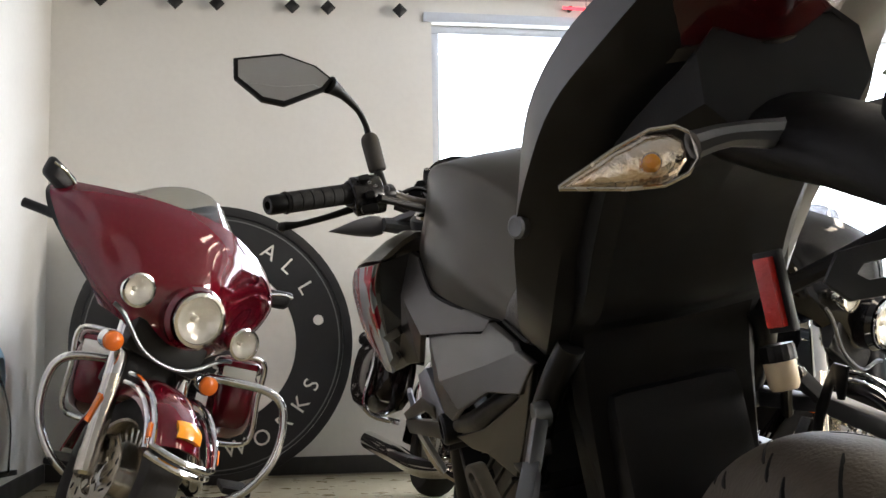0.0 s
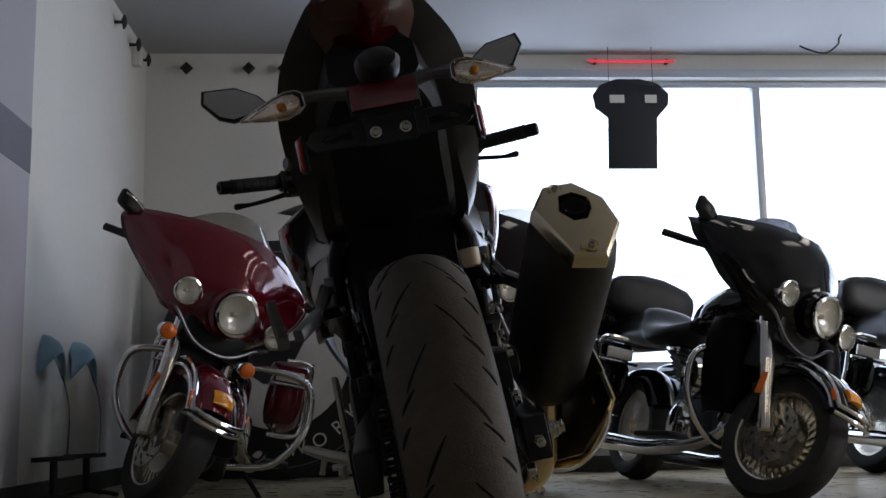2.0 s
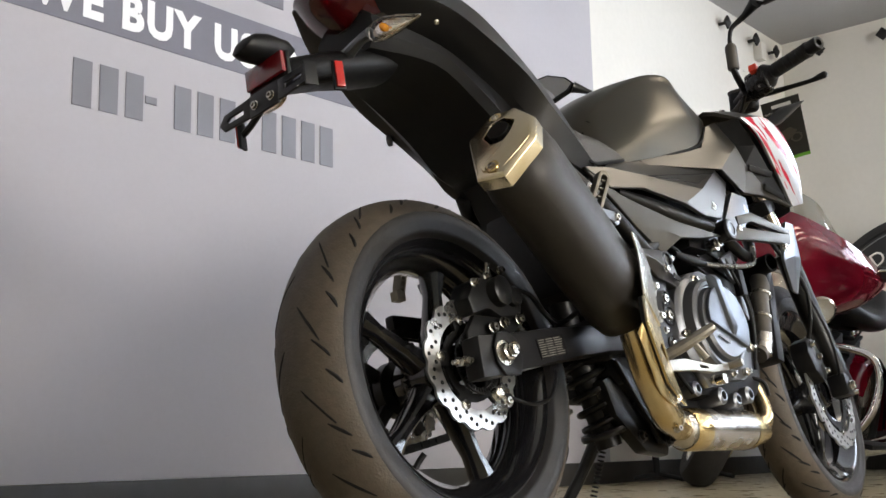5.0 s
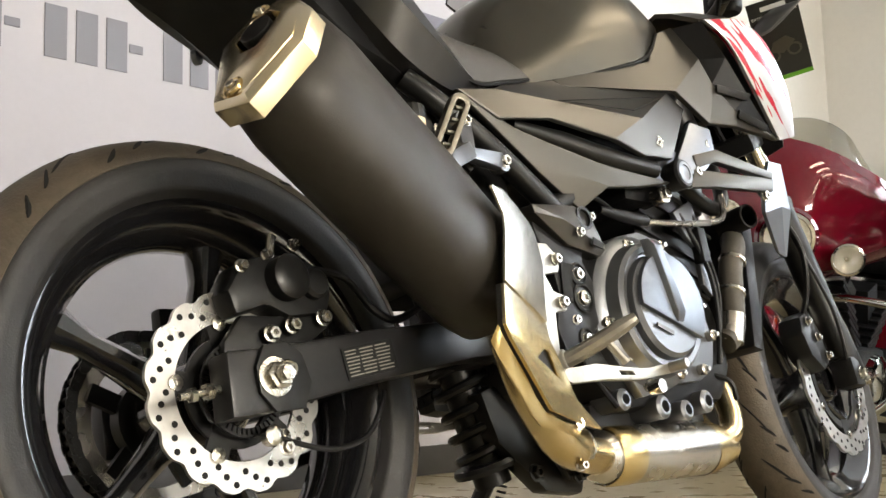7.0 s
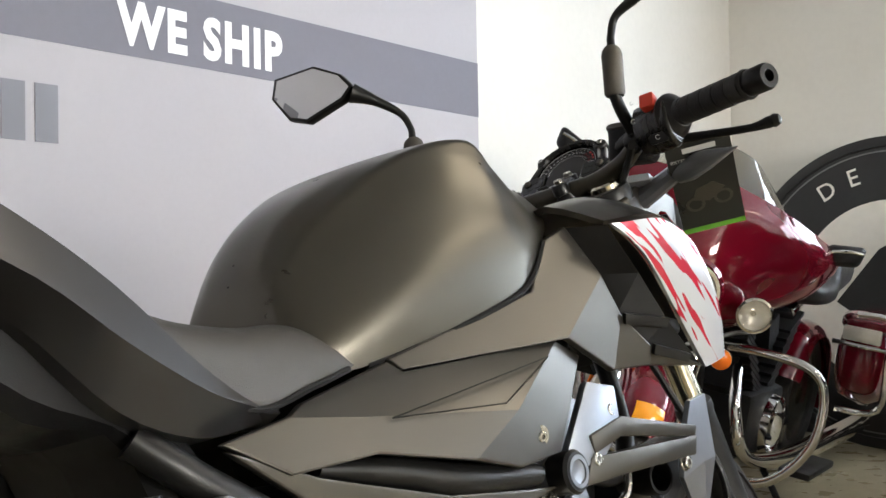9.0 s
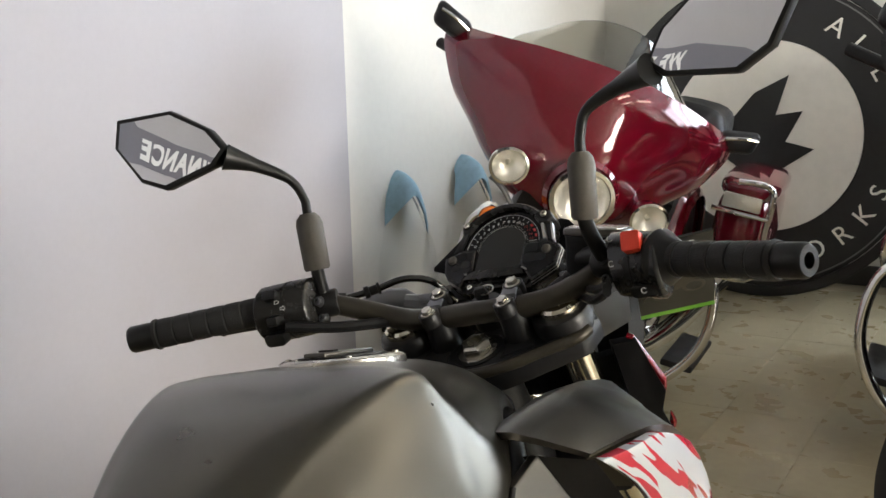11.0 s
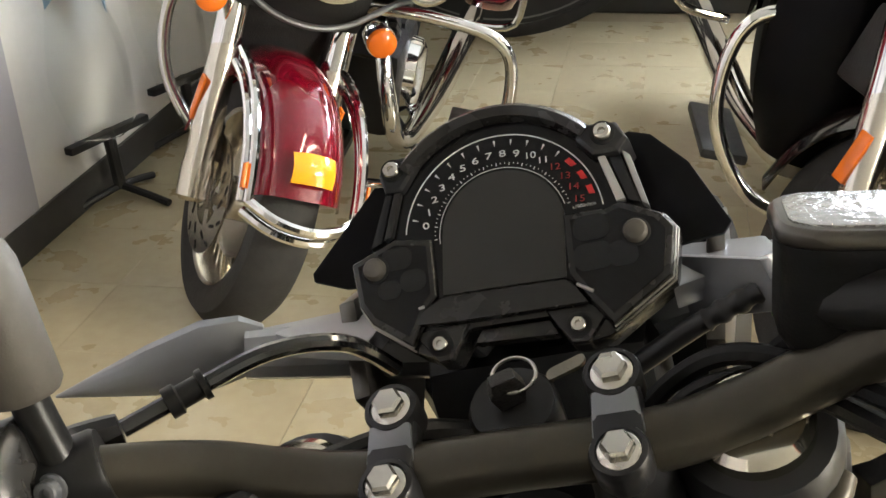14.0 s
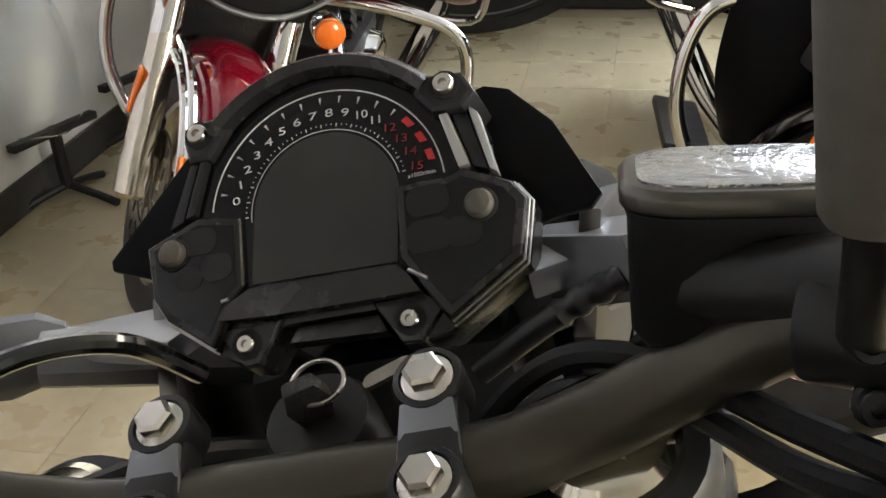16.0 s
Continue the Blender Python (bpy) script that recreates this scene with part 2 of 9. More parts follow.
m_wall = material("wall_paint", (0.72, 0.705, 0.66), 0.9, spec=0.12, grain=0.06, grain_size=30, spots=0.10, spot_size=1.5, bump=0.12, bump_size=120)
m_sign = material("printed_vinyl", (0.43, 0.42, 0.45), 0.75, spec=0.15, grain=0.04, grain_size=60, spots=0.07, spot_size=1.2)
m_band = material("printed_grey_band", (0.19, 0.19, 0.225), 0.75, spec=0.15, grain=0.05, grain_size=60)
m_number = material("printed_grey_figures", (0.16, 0.16, 0.185), 0.45)
m_white = material("printed_white", (0.82, 0.82, 0.84), 0.45)
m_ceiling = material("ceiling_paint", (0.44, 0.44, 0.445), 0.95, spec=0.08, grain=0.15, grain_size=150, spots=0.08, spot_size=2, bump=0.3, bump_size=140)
m_base = material("vinyl_baseboard", (0.05, 0.048, 0.045), 0.5, grain=0.3, grain_size=20)
m_alu = material("painted_aluminium", (0.55, 0.57, 0.6), 0.4, 0.6, grain=0.1)
m_floor_joint = material("floor_joint", (0.30, 0.25, 0.17), 0.6)


def floor_material():
    """Beige speckled vinyl tile with scuffs."""
    mat = material("vinyl_tile", (0.35, 0.30, 0.19), 0.30, grain=0.32, grain_size=30, spots=0.28, spot_size=2.2, rough_var=0.12, second=(0.25, 0.205, 0.125))
    # every tile takes its own piece of the pattern
    nt = mat.node_tree
    coord = next(n for n in nt.nodes if n.type == "TEX_COORD")
    info = nt.nodes.new("ShaderNodeObjectInfo")
    far_off = nt.nodes.new("ShaderNodeMath")
    far_off.operation = "MULTIPLY"
    far_off.inputs[1].default_value = 40.0
    add = nt.nodes.new("ShaderNodeVectorMath")
    nt.links.new(info.outputs["Random"], far_off.inputs[0])
    nt.links.new(coord.outputs["Object"], add.inputs[0])
    nt.links.new(far_off.outputs[0], add.inputs[1])
    for link in list(nt.links):
        if link.from_node == coord and link.to_node != add:
            nt.links.new(add.outputs[0], link.to_socket)
    return mat


m_floor = floor_material()
XL, YB, ZC = -1.17, 6.47, 2.83      # sign wall, window wall, ceiling
XR, YN = 7.4, -6.8                  # right wall, near wall

# floor: one slab under the tiles, tiles laid as pieces further down
floor = part("floor", Shape().box(((XL + XR) / 2, (YB + YN) / 2, -0.06), (XR - XL + 0.4, YB - YN + 0.4, 0.112)), m_floor_joint)
tagged(floor, "beige speckled vinyl tile floor with scuffs", "floor", kind="structure")
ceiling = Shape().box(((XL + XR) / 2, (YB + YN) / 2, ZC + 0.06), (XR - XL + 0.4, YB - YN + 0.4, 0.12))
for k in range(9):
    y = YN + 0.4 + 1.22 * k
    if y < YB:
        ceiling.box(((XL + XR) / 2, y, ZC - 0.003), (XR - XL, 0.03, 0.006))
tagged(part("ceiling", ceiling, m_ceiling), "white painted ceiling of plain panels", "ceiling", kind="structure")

wall_left = part("wall_left", Shape().box((XL - 0.08, (YB + YN) / 2, ZC / 2), (0.16, YB - YN, ZC)), m_wall)
tagged(wall_left, "off-white painted side wall", "wall", kind="structure")

# window wall with one wide opening
WX0, WX1, WZ0, WZ1 = 1.02, 6.6, 0.66, 2.66
wb = Shape()
wb.box(((XL + WX0) / 2, YB + 0.09, ZC / 2), (WX0 - XL, 0.18, ZC))
wb.box(((WX1 + XR) / 2, YB + 0.09, ZC / 2), (XR - WX1, 0.18, ZC))
wb.box(((WX0 + WX1) / 2, YB + 0.09, WZ0 / 2), (WX1 - WX0, 0.18, WZ0))
wb.box(((WX0 + WX1) / 2, YB + 0.09, (WZ1 + ZC) / 2), (WX1 - WX0, 0.18, ZC - WZ1))
tagged(part("wall_back", wb, m_wall), "off-white wall with a wide shop window", "wall", kind="structure")
# right wall is out of view; its window is added for the side light
wr = Shape()
RY0, RY1 = -0.6, 2.8
wr.box((XR + 0.09, (YN + RY0) / 2, ZC / 2), (0.18, RY0 - YN, ZC))
wr.box((XR + 0.09, (YB + RY1) / 2, ZC / 2), (0.18, YB - RY1, ZC))
wr.box((XR + 0.09, (RY0 + RY1) / 2, 0.33), (0.18, RY1 - RY0, 0.66))
wr.box((XR + 0.09, (RY0 + RY1) / 2, (WZ1 + ZC) / 2), (0.18, RY1 - RY0, ZC - WZ1))
tagged(part("wall_right", wr, m_wall), "plain off-white wall out of view with an added window", "wall", kind="structure")
tagged(part("wall_near", Shape().box(((XL + XR) / 2, YN - 0.08, ZC / 2), (XR - XL, 0.16, ZC)), m_wall), "plain off-white wall", "wall", kind="structure")

m_glass = material("window_glass", (1, 1, 1), 0.0, trans=1.0, ior=1.02, rough_var=0)


def shop_window(name, x0, x1, y, z0, z1, mullions, m=None):
    win = thing(name, "wide shop window with painted aluminium frame", "window", m, kind="structure")
    fr = Shape()
    for z in (z0 + 0.025, z1 - 0.025):
        fr.box(((x0 + x1) / 2, y, z), (x1 - x0, 0.07, 0.05))
    part("window_frame", fr, m_alu, win, bevel=0.004)
    edges = [x0 + 0.025] + mullions + [x1 - 0.025]
    for x in edges:
        part("mullion", Shape().box((x, y, (z0 + z1) / 2), (0.055, 0.07, z1 - z0 - 0.102)), m_alu, win, bevel=0.004)
    for a, b in zip(edges, edges[1:]):
        pane = part("pane", Shape().box(((a + b) / 2, y + 0.01, (z0 + z1) / 2), (b - a - 0.056, 0.006, z1 - z0 - 0.102)), m_glass, win)
        pane.visible_shadow = False
    sill = Shape().box(((x0 + x1) / 2, y - 0.08, z0 - 0.013), (x1 - x0 + 0.06, 0.16, 0.024))
    part("window_sill", sill, m_alu, win, bevel=0.004)
    return win


shop_window("window_1", WX0, WX1, YB + 0.09, WZ0, WZ1, [3.03, 4.9])
# window_2 is an added window, never in view
shop_window("window_2", RY0, RY1, 0, 0.66, WZ1, [0.6], Matrix.Translation((XR + 0.09, RY0 + RY1, 0)) @ Matrix.Rotation(radians(-90), 4, "Z"))
# header trim over the window and baseboards
tagged(part("trim", Shape().box(((WX0 + WX1) / 2, YB - 0.012, WZ1 + 0.03), (WX1 - WX0 + 0.1, 0.02, 0.06)), m_alu, bevel=0.004), "painted metal trim above the shop window", "trim", kind="structure")
for nm, c, s in (("baseboard", (XL + 0.006, (YN + YB) / 2, 0.05), (0.012, YB - YN, 0.10)), ("baseboard", ((XL + XR) / 2, YB - 0.006, 0.05), (XR - XL - 0.03, 0.012, 0.10))):
    tagged(part(nm, Shape().box(c, s), m_base, bevel=0.003), "dark vinyl baseboard", "baseboard", kind="structure")

# printed vinyl graphic on the side wall: panel, grey band, lettering
wall_sign = thing("wall_sign", "pale grey printed wall graphic with a grey band and lettering", "sign", Matrix.Translation((XL, 0, 0)))
SY0, SY1 = -1.9, 4.07
part("panel", Shape().box((0.003, (SY0 + SY1) / 2, ZC / 2 + 0.05), (0.006, SY1 - SY0, ZC - 0.102)), m_sign, wall_sign)
part("band", Shape().box((0.0075, (SY0 + SY1) / 2, 1.557), (0.003, SY1 - SY0 - 0.002, 0.205)), m_band, wall_sign, "dark grey band")
sign_face = lambda y, z: axes((0.0098, y, z), (0, 1, 0), (0, 0, 1), (1, 0, 0))
for text, y, span in (("WE SHIP", 2.742, 0.605), ("WE BUY USED", 1.577, 1.05), ("WE FINANCE", 0.12, 0.90)):
    words("lettering", text, 0.160, m_white, wall_sign, sign_face(y, 1.537), 0.0004, bold=0.007, span=span, spacing=1.16, letters=True)
# the telephone number is shown as bars of its size
for k in range(12):
    dash = k in (3, 7)
    y = 1.231 + 0.091 * k - (0.03 if dash else 0.0)
    part("bar", Shape().box((0.0075, y, 1.274), (0.003, 0.042 if dash else 0.064, 0.024 if dash else 0.146)), m_number, wall_sign)
for k in range(9):
    part("bar", Shape().box((0.0075, 0.75 + 0.2 * k, 1.82), (0.003, 0.14, 0.16)), m_number, wall_sign)

# ---------------------------------------------------------------- the naked motorcycle
m_body = material("matte_graphite_paint", (0.103, 0.096, 0.081), 0.28, 0.92, spots=0.10, spot_size=4, grain_size=60, rough_var=0.015)
m_side = material("satin_grey_plastic", (0.098, 0.093, 0.084), 0.30, 0.88, spots=0.10, spot_size=5, grain_size=60, rough_var=0.015)
m_black = material("black_plastic", (0.006, 0.006, 0.0065), 0.45, spec=0.3, grain=0.25, grain_size=120, bump=0.12, bump_size=700)
m_satin = material("satin_black_metal", (0.011, 0.011, 0.011), 0.36, 0.2, spec=0.4, grain=0.25, grain_size=90)
m_seat = material("seat_vinyl", (0.046, 0.042, 0.037), 0.45, bump=0.35, bump_size=900, grain=0.2, grain_size=200)
m_rim = material("gloss_black_rim", (0.008, 0.008, 0.009), 0.14, 0.1, coat=0.8, rough_var=0.04)
m_tyre = material("tyre_rubber", (0.082, 0.064, 0.044), 0.60, grain=0.45, grain_size=70, spots=0.35, spot_size=9, bump=0.45, bump_size=260, second=(0.045, 0.036, 0.026))
m_sidewall = material("tyre_sidewall", (0.020, 0.019, 0.019), 0.55, grain=0.3, grain_size=90, spots=0.3, spot_size=14, bump=0.2, bump_size=400)
m_arm = material("satin_charcoal_metal", (0.017, 0.017, 0.018), 0.34, 0.3, spec=0.45, grain=0.2, grain_size=90, rough_var=0.04)
m_bar = material("satin_bar_coating", (0.050, 0.045, 0.035), 0.34, 0.6, spec=0.5, grain=0.15, grain_size=120, rough_var=0.04)
m_groove = material("tread_groove", (0.003, 0.003, 0.003), 0.9)
m_can = material("silencer_black", (0.027, 0.0235, 0.019), 0.46, 0.25, spec=0.5, grain=0.25, grain_size=160, bump=0.2, bump_size=900)
m_steel = material("brushed_steel", (0.60, 0.57, 0.52), 0.26, 1.0, grain=0.10, grain_size=80)
m_zinc = material("plated_bolt", (0.52, 0.50, 0.45), 0.26, 1.0, grain=0.2, grain_size=120)
m_gold = material("heat_tinted_steel", (0.78, 0.60, 0.29), 0.24, 1.0, rough_var=0.03, grain_size=25, spots=0.6, spot_size=9, second=(0.80, 0.71, 0.52))
m_cast = material("cast_aluminium", (0.44, 0.42, 0.37), 0.38, 0.9, grain=0.25, grain_size=120, bump=0.15, bump_size=500)
m_case = material("engine_case_grey", (0.19, 0.197, 0.21), 0.34, 0.8, spots=0.15, grain_size=60, rough_var=0.03, bump=0.06, bump_size=500)
m_rubber = material("boot_rubber", (0.068, 0.061, 0.050), 0.6, grain=0.2, grain_size=150, bump=0.08, bump_size=800)
m_grip = material("grip_rubber", (0.014, 0.014, 0.014), 0.6, bump=0.5, bump_size=700)
m_redlens = material("red_lens", (0.15, 0.005, 0.010), 0.14, 0.0, coat=0.8, bump=0.35, bump_size=420)
m_darkred = material("dark_red_lens", (0.045, 0.0012, 0.002), 0.10, 0.0, coat=0.7, bump=0.2, bump_size=300)
m_bulb = material("amber_bulb", (0.62, 0.25, 0.015), 0.15, 0.0, coat=0.8)
m_fluid = material("brake_fluid_pot", (0.80, 0.66, 0.44), 0.35, 0.0, grain=0.2, grain_size=30)
m_mirror = material("mirror_glass", (0.60, 0.60, 0.60), 0.01, 1.0, rough_var=0)
m_screen = material("gauge_glass", (0.006, 0.006, 0.0065), 0.14, 0.0, spec=0.3, rough_var=0.02)
m_lcd = material("liquid_crystal", (0.030, 0.0295, 0.028), 0.30, 0.0, spec=0.25, rough_var=0.02)
m_mark = material("gauge_print_white", (0.55, 0.55, 0.54), 0.5)
m_markred = material("gauge_print_red", (0.22, 0.010, 0.010), 0.5)
m_switch = material("red_switch", (0.60, 0.045, 0.02), 0.4)
m_label = material("printed_label", (0.19, 0.18, 0.16), 0.5)
m_card = material("brochure_black", (0.012, 0.013, 0.013), 0.3)
m_green = material("brochure_green", (0.10, 0.30, 0.02), 0.35)
m_disc = material("brake_disc_steel", (0.66, 0.64, 0.60), 0.30, 1.0, grain=0.35, grain_size=60, rough_var=0.1)
m_lamp = material("lamp_reflector", (0.95, 0.93, 0.86), 0.22, 0.6, bump=1.0, bump_size=60, rough_var=0.05)
m_lens = material("clear_lens", (1, 1, 1), 0.03, trans=1.0, ior=1.08, rough_var=0)
m_gloss = material("gloss_black_plastic", (0.003, 0.003, 0.0035), 0.36, 0.0, spec=0.08, rough_var=0.03)
m_clutch = material("clutch_cover_face", (0.27, 0.29, 0.33), 0.33, 0.85, grain=0.1, grain_size=80, rough_var=0.04)
m_clutchface = material("satin_clutch_cover", (0.16, 0.175, 0.20), 0.33, 0.85, grain=0.1, grain_size=80, rough_var=0.04)
m_redside = material("bright_red_reflector", (0.42, 0.018, 0.014), 0.16, 0.0, coat=0.8, bump=0.35, bump_size=420)
# near-black colour stands for the shade inside holes, gaps and recesses
m_gapshade = material("gap_shade", (0.003, 0.003, 0.003), 0.8)
# the tank's graphite paint in a darker copy, for the tail's shaded sides
m_tail = material("shaded_graphite_cowl", (0.058, 0.057, 0.057), 0.30, 0.72, spots=0.1, spot_size=5, rough_var=0.015)
# amber spots on the chrome paint in the bulb's reflection
m_flash = material("indicator_reflector", (0.86, 0.83, 0.76), 0.14, 1.0, spots=0.45, spot_size=45, bump=0.8, bump_size=150, second=(0.80, 0.40, 0.06))
m_gaugebody = material("instrument_plastic", (0.016, 0.0155, 0.015), 0.27, 0.1, grain=0.15, grain_size=200, rough_var=0.03)
m_leaf = material("grey_plastic", (0.20, 0.205, 0.22), 0.32, 0.5, grain=0.1, grain_size=60, rough_var=0.03)
m_redgloss = material("gloss_red_paint", (0.12, 0.002, 0.006), 0.14, 0.0, coat=0.35, spec=0.3, rough_var=0.03)
m_dullcast = material("dull_cast_aluminium", (0.17, 0.155, 0.125), 0.44, 0.85, grain=0.25, grain_size=120, bump=0.2, bump_size=500)
# pale colour stands for glints on the instrument's dark plastic edges
m_glint = material("edge_glint", (0.42, 0.41, 0.39), 0.30, 0.7, rough_var=0.03)
m_reddash = material("gauge_print_bright_red", (0.50, 0.015, 0.015), 0.5)
m_lampwindow = material("smoked_lamp_window", (0.013, 0.013, 0.0135), 0.25, 0.0, spec=0.3, rough_var=0.02)
m_cap = material("pale_tinted_steel", (0.82, 0.73, 0.54), 0.22, 1.0, rough_var=0.04, grain_size=25, spots=0.5, spot_size=12, second=(0.80, 0.64, 0.36))
m_bluecoat = material("fork_tube_plating", (0.60, 0.56, 0.46), 0.12, 1.0)


def graphic_material():
    """Pearl white side shroud with red streaks along its length."""
    mat = material("white_red_graphic", (0.50, 0.52, 0.57), 0.22, 0.3, coat=0.8, rough_var=0.03)
    nt = mat.node_tree
    b = nt.nodes["Principled BSDF"]
    pos = nt.nodes.new("ShaderNodeTexCoord")
    mp = nt.nodes.new("ShaderNodeMapping")
    mp.vector_type = "TEXTURE"
    mp.inputs["Rotation"].default_value = (radians(-44), 0, 0)
    mp.inputs["Scale"].default_value = (0.04, 0.11, 0.0085)
    nz = nt.nodes.new("ShaderNodeTexNoise")
    nz.inputs["Scale"].default_value, nz.inputs["Detail"].default_value = 1.0, 1.0
    rp = nt.nodes.new("ShaderNodeMapRange")
    rp.inputs["From Min"].default_value, rp.inputs["From Max"].default_value = 0.535, 0.55
    mix = nt.nodes.new("ShaderNodeMix")
    mix.data_type = "RGBA"
    mix.inputs["A"].default_value, mix.inputs["B"].default_value = (0.50, 0.52, 0.57, 1), (0.42, 0.012, 0.035, 1)
    nt.links.new(pos.outputs["Object"], mp.inputs["Vector"])
    nt.links.new(mp.outputs["Vector"], nz.inputs["Vector"])
    # the streaks thin out towards the lower tip
    xyz = nt.nodes.new("ShaderNodeSeparateXYZ")
    nt.links.new(pos.outputs["Object"], xyz.inputs["Vector"])
    drop = nt.nodes.new("ShaderNodeMath")
    drop.operation = "MULTIPLY_ADD"
    drop.inputs[1].default_value, drop.inputs[2].default_value = 0.9, -0.9 * 0.845
    nt.links.new(xyz.outputs["Z"], drop.inputs[0])
    total = nt.nodes.new("ShaderNodeMath")
    nt.links.new(nz.outputs["Fac"], total.inputs[0])
    nt.links.new(drop.outputs["Value"], total.inputs[1])
    nt.links.new(total.outputs["Value"], rp.inputs["Value"])
    nt.links.new(rp.outputs["Result"], mix.inputs["Factor"])
    nt.links.new(mix.outputs["Result"], b.inputs["Base Color"])
    return mat


m_graphic = graphic_material()

# the bike leans 11 degrees to its left on the side stand; x right, y forward from the rear axle, z up
BIKE = Matrix.Translation((0.538, 0.92, 0)) @ Matrix.Rotation(radians(-1.5), 4, "Z") @ Matrix.Rotation(radians(-11), 4, "Y")
motorcycle = thing("motorcycle", "matte black naked motorcycle with white-red shrouds on its side stand", "motorcycle", BIKE)
# front end turned 5.5 degrees to the left about the steering head
HEAD = V3((-0.003, 1.137, 0.945))
STEER = Matrix.Translation(HEAD) @ Matrix.Rotation(radians(5.5), 4, V3((0, -math.sin(radians(24.5)), math.cos(radians(24.5))))) @ Matrix.Translation(-HEAD)


def bp(name, shape, mat, parent=None, label="", bevel=0.0, angle=35):
    return part(name, shape, mat, parent or motorcycle, label, bevel, angle)


def sp(name, shape, mat, parent=None, label="", bevel=0.0, angle=35):
    return part(name, shape, mat, parent or motorcycle, label, bevel, angle, STEER)


def both(fn, name, make, mat, parent=None, label="", bevel=0.0, angle=35):
    """The same part on the right and, mirrored, on the left."""
    a = fn(name, make(), mat, parent, label, bevel, angle)
    b = fn(name, make().flipped(), mat, parent, label, bevel, angle)
    return a, b


# --- wheels
def wheel(fn, name, c, rad, half, rim_r, rim_half, spokes, phase, groove_n):
    """Tyre with tread grooves, gloss rim, spokes and hub; axle along x."""
    arc = []
    for k in range(17):
        t = radians(-68 + 136 * k / 16)
        arc.append((rad - half * 0.78 * (1 - math.cos(t)), half * math.sin(t) / math.sin(radians(78))))
    edge_r, edge_x = arc[-1]
    tread = arc + [(edge_r - 0.003, edge_x + 0.0015), (edge_r - 0.012, edge_x - 0.006), (edge_r - 0.012, -edge_x + 0.006), (edge_r - 0.003, -edge_x - 0.0015)]
    wall = [(edge_r - 0.0035, edge_x + 0.0005), (edge_r - 0.007, half * 0.99), (edge_r - 0.018, half), (rim_r + 0.030, half * 0.985), (rim_r + 0.018, half * 0.94), (rim_r + 0.014, half * 0.925), (rim_r + 0.012, half * 0.89), (rim_r + 0.002, rim_half), (rim_r - 0.004, rim_half * 0.8), (edge_r - 0.014, edge_x - 0.012)]
    w = fn(name, Shape().lathe([(rim_r + 0.008, -rim_half - 0.004), (rim_r + 0.009, -rim_half + 0.004), (rim_r - 0.006, -rim_half + 0.012), (rim_r - 0.022, -rim_half * 0.5), (rim_r - 0.026, 0), (rim_r - 0.022, rim_half * 0.5), (rim_r - 0.006, rim_half - 0.012), (rim_r + 0.009, rim_half - 0.004), (rim_r + 0.008, rim_half + 0.004), (rim_r - 0.002, rim_half + 0.002), (rim_r - 0.018, rim_half - 0.014), (rim_r - 0.034, rim_half * 0.45), (rim_r - 0.038, 0), (rim_r - 0.034, -rim_half * 0.45), (rim_r - 0.018, -rim_half + 0.014), (rim_r - 0.002, -rim_half - 0.002)], c, (1, 0, 0), 96, True), m_rim, None, "gloss black cast rim")
    fn("tyre", Shape().lathe(tread, c, (1, 0, 0), 128, True), m_tyre, w, "road tyre with slanted tread grooves", 0, 50)
    for sgn in (-1, 1):
        fn("tyre_sidewall", Shape().lathe([(r, sgn * x) for r, x in wall], c, (1, 0, 0), 128, True), m_sidewall, w, "dark rubber sidewall", 0, 50)
    # grooves are near-black strips on the tread, their shade put in as colour
    gr = Shape()
    for k in range(groove_n):
        for side_s, off in ((1, 0), (-1, 0.5)):
            for lo, hi, lean, ph in ((9, 40, 0.20, 0.0), (30, 52, 0.10, 0.33), (44, 62, 0.09, 0.7)):
                a0 = 2 * math.pi * (k + off + ph) / groove_n
                line = []
                for q in range(7):
                    t = radians(lo + (hi - lo) * q / 6)
                    a = a0 + lean * (q / 6 - 0.5)
                    r = rad - half * 0.78 * (1 - math.cos(t)) - (0.0003, 0.0018, 0.0029, 0.0033, 0.0029, 0.0018, 0.0003)[q]
                    line.append(V3((c[0] + side_s * half * math.sin(t) / math.sin(radians(78)), c[1] + r * math.cos(a), c[2] + r * math.sin(a))))
                wd = [0.0010, 0.0028, 0.0038, 0.0042, 0.0038, 0.0028, 0.0010]
                gr.tube(line, wd, 5, 1, True)
    fn("tread_pattern", gr, m_groove, w)
    for k in range(spokes):
        a = 2 * math.pi * k / spokes + phase
        d, e = V3((0, math.cos(a), math.sin(a))), V3((0, -math.sin(a), math.cos(a)))
        rings = []
        for q, (r, tw, tx) in enumerate(((0.04, 0.024, 0.032), (0.09, 0.017, 0.026), (rim_r - 0.075, 0.014, 0.020), (rim_r - 0.03, 0.026, 0.024))):
            o = V3(c) + d * r
            rings.append([o + e * (tw * math.cos(t)) + V3((tx * math.sin(t), 0, 0)) for t in turn(10)])
        fn("spoke", Shape().ring_loft(rings), m_rim, w)
    fn("hub", Shape().lathe([(0.018, -0.075), (0.035, -0.07), (0.046, -0.05), (0.05, 0), (0.046, 0.05), (0.035, 0.07), (0.018, 0.075)], c, (1, 0, 0), 32), m_rim, w)
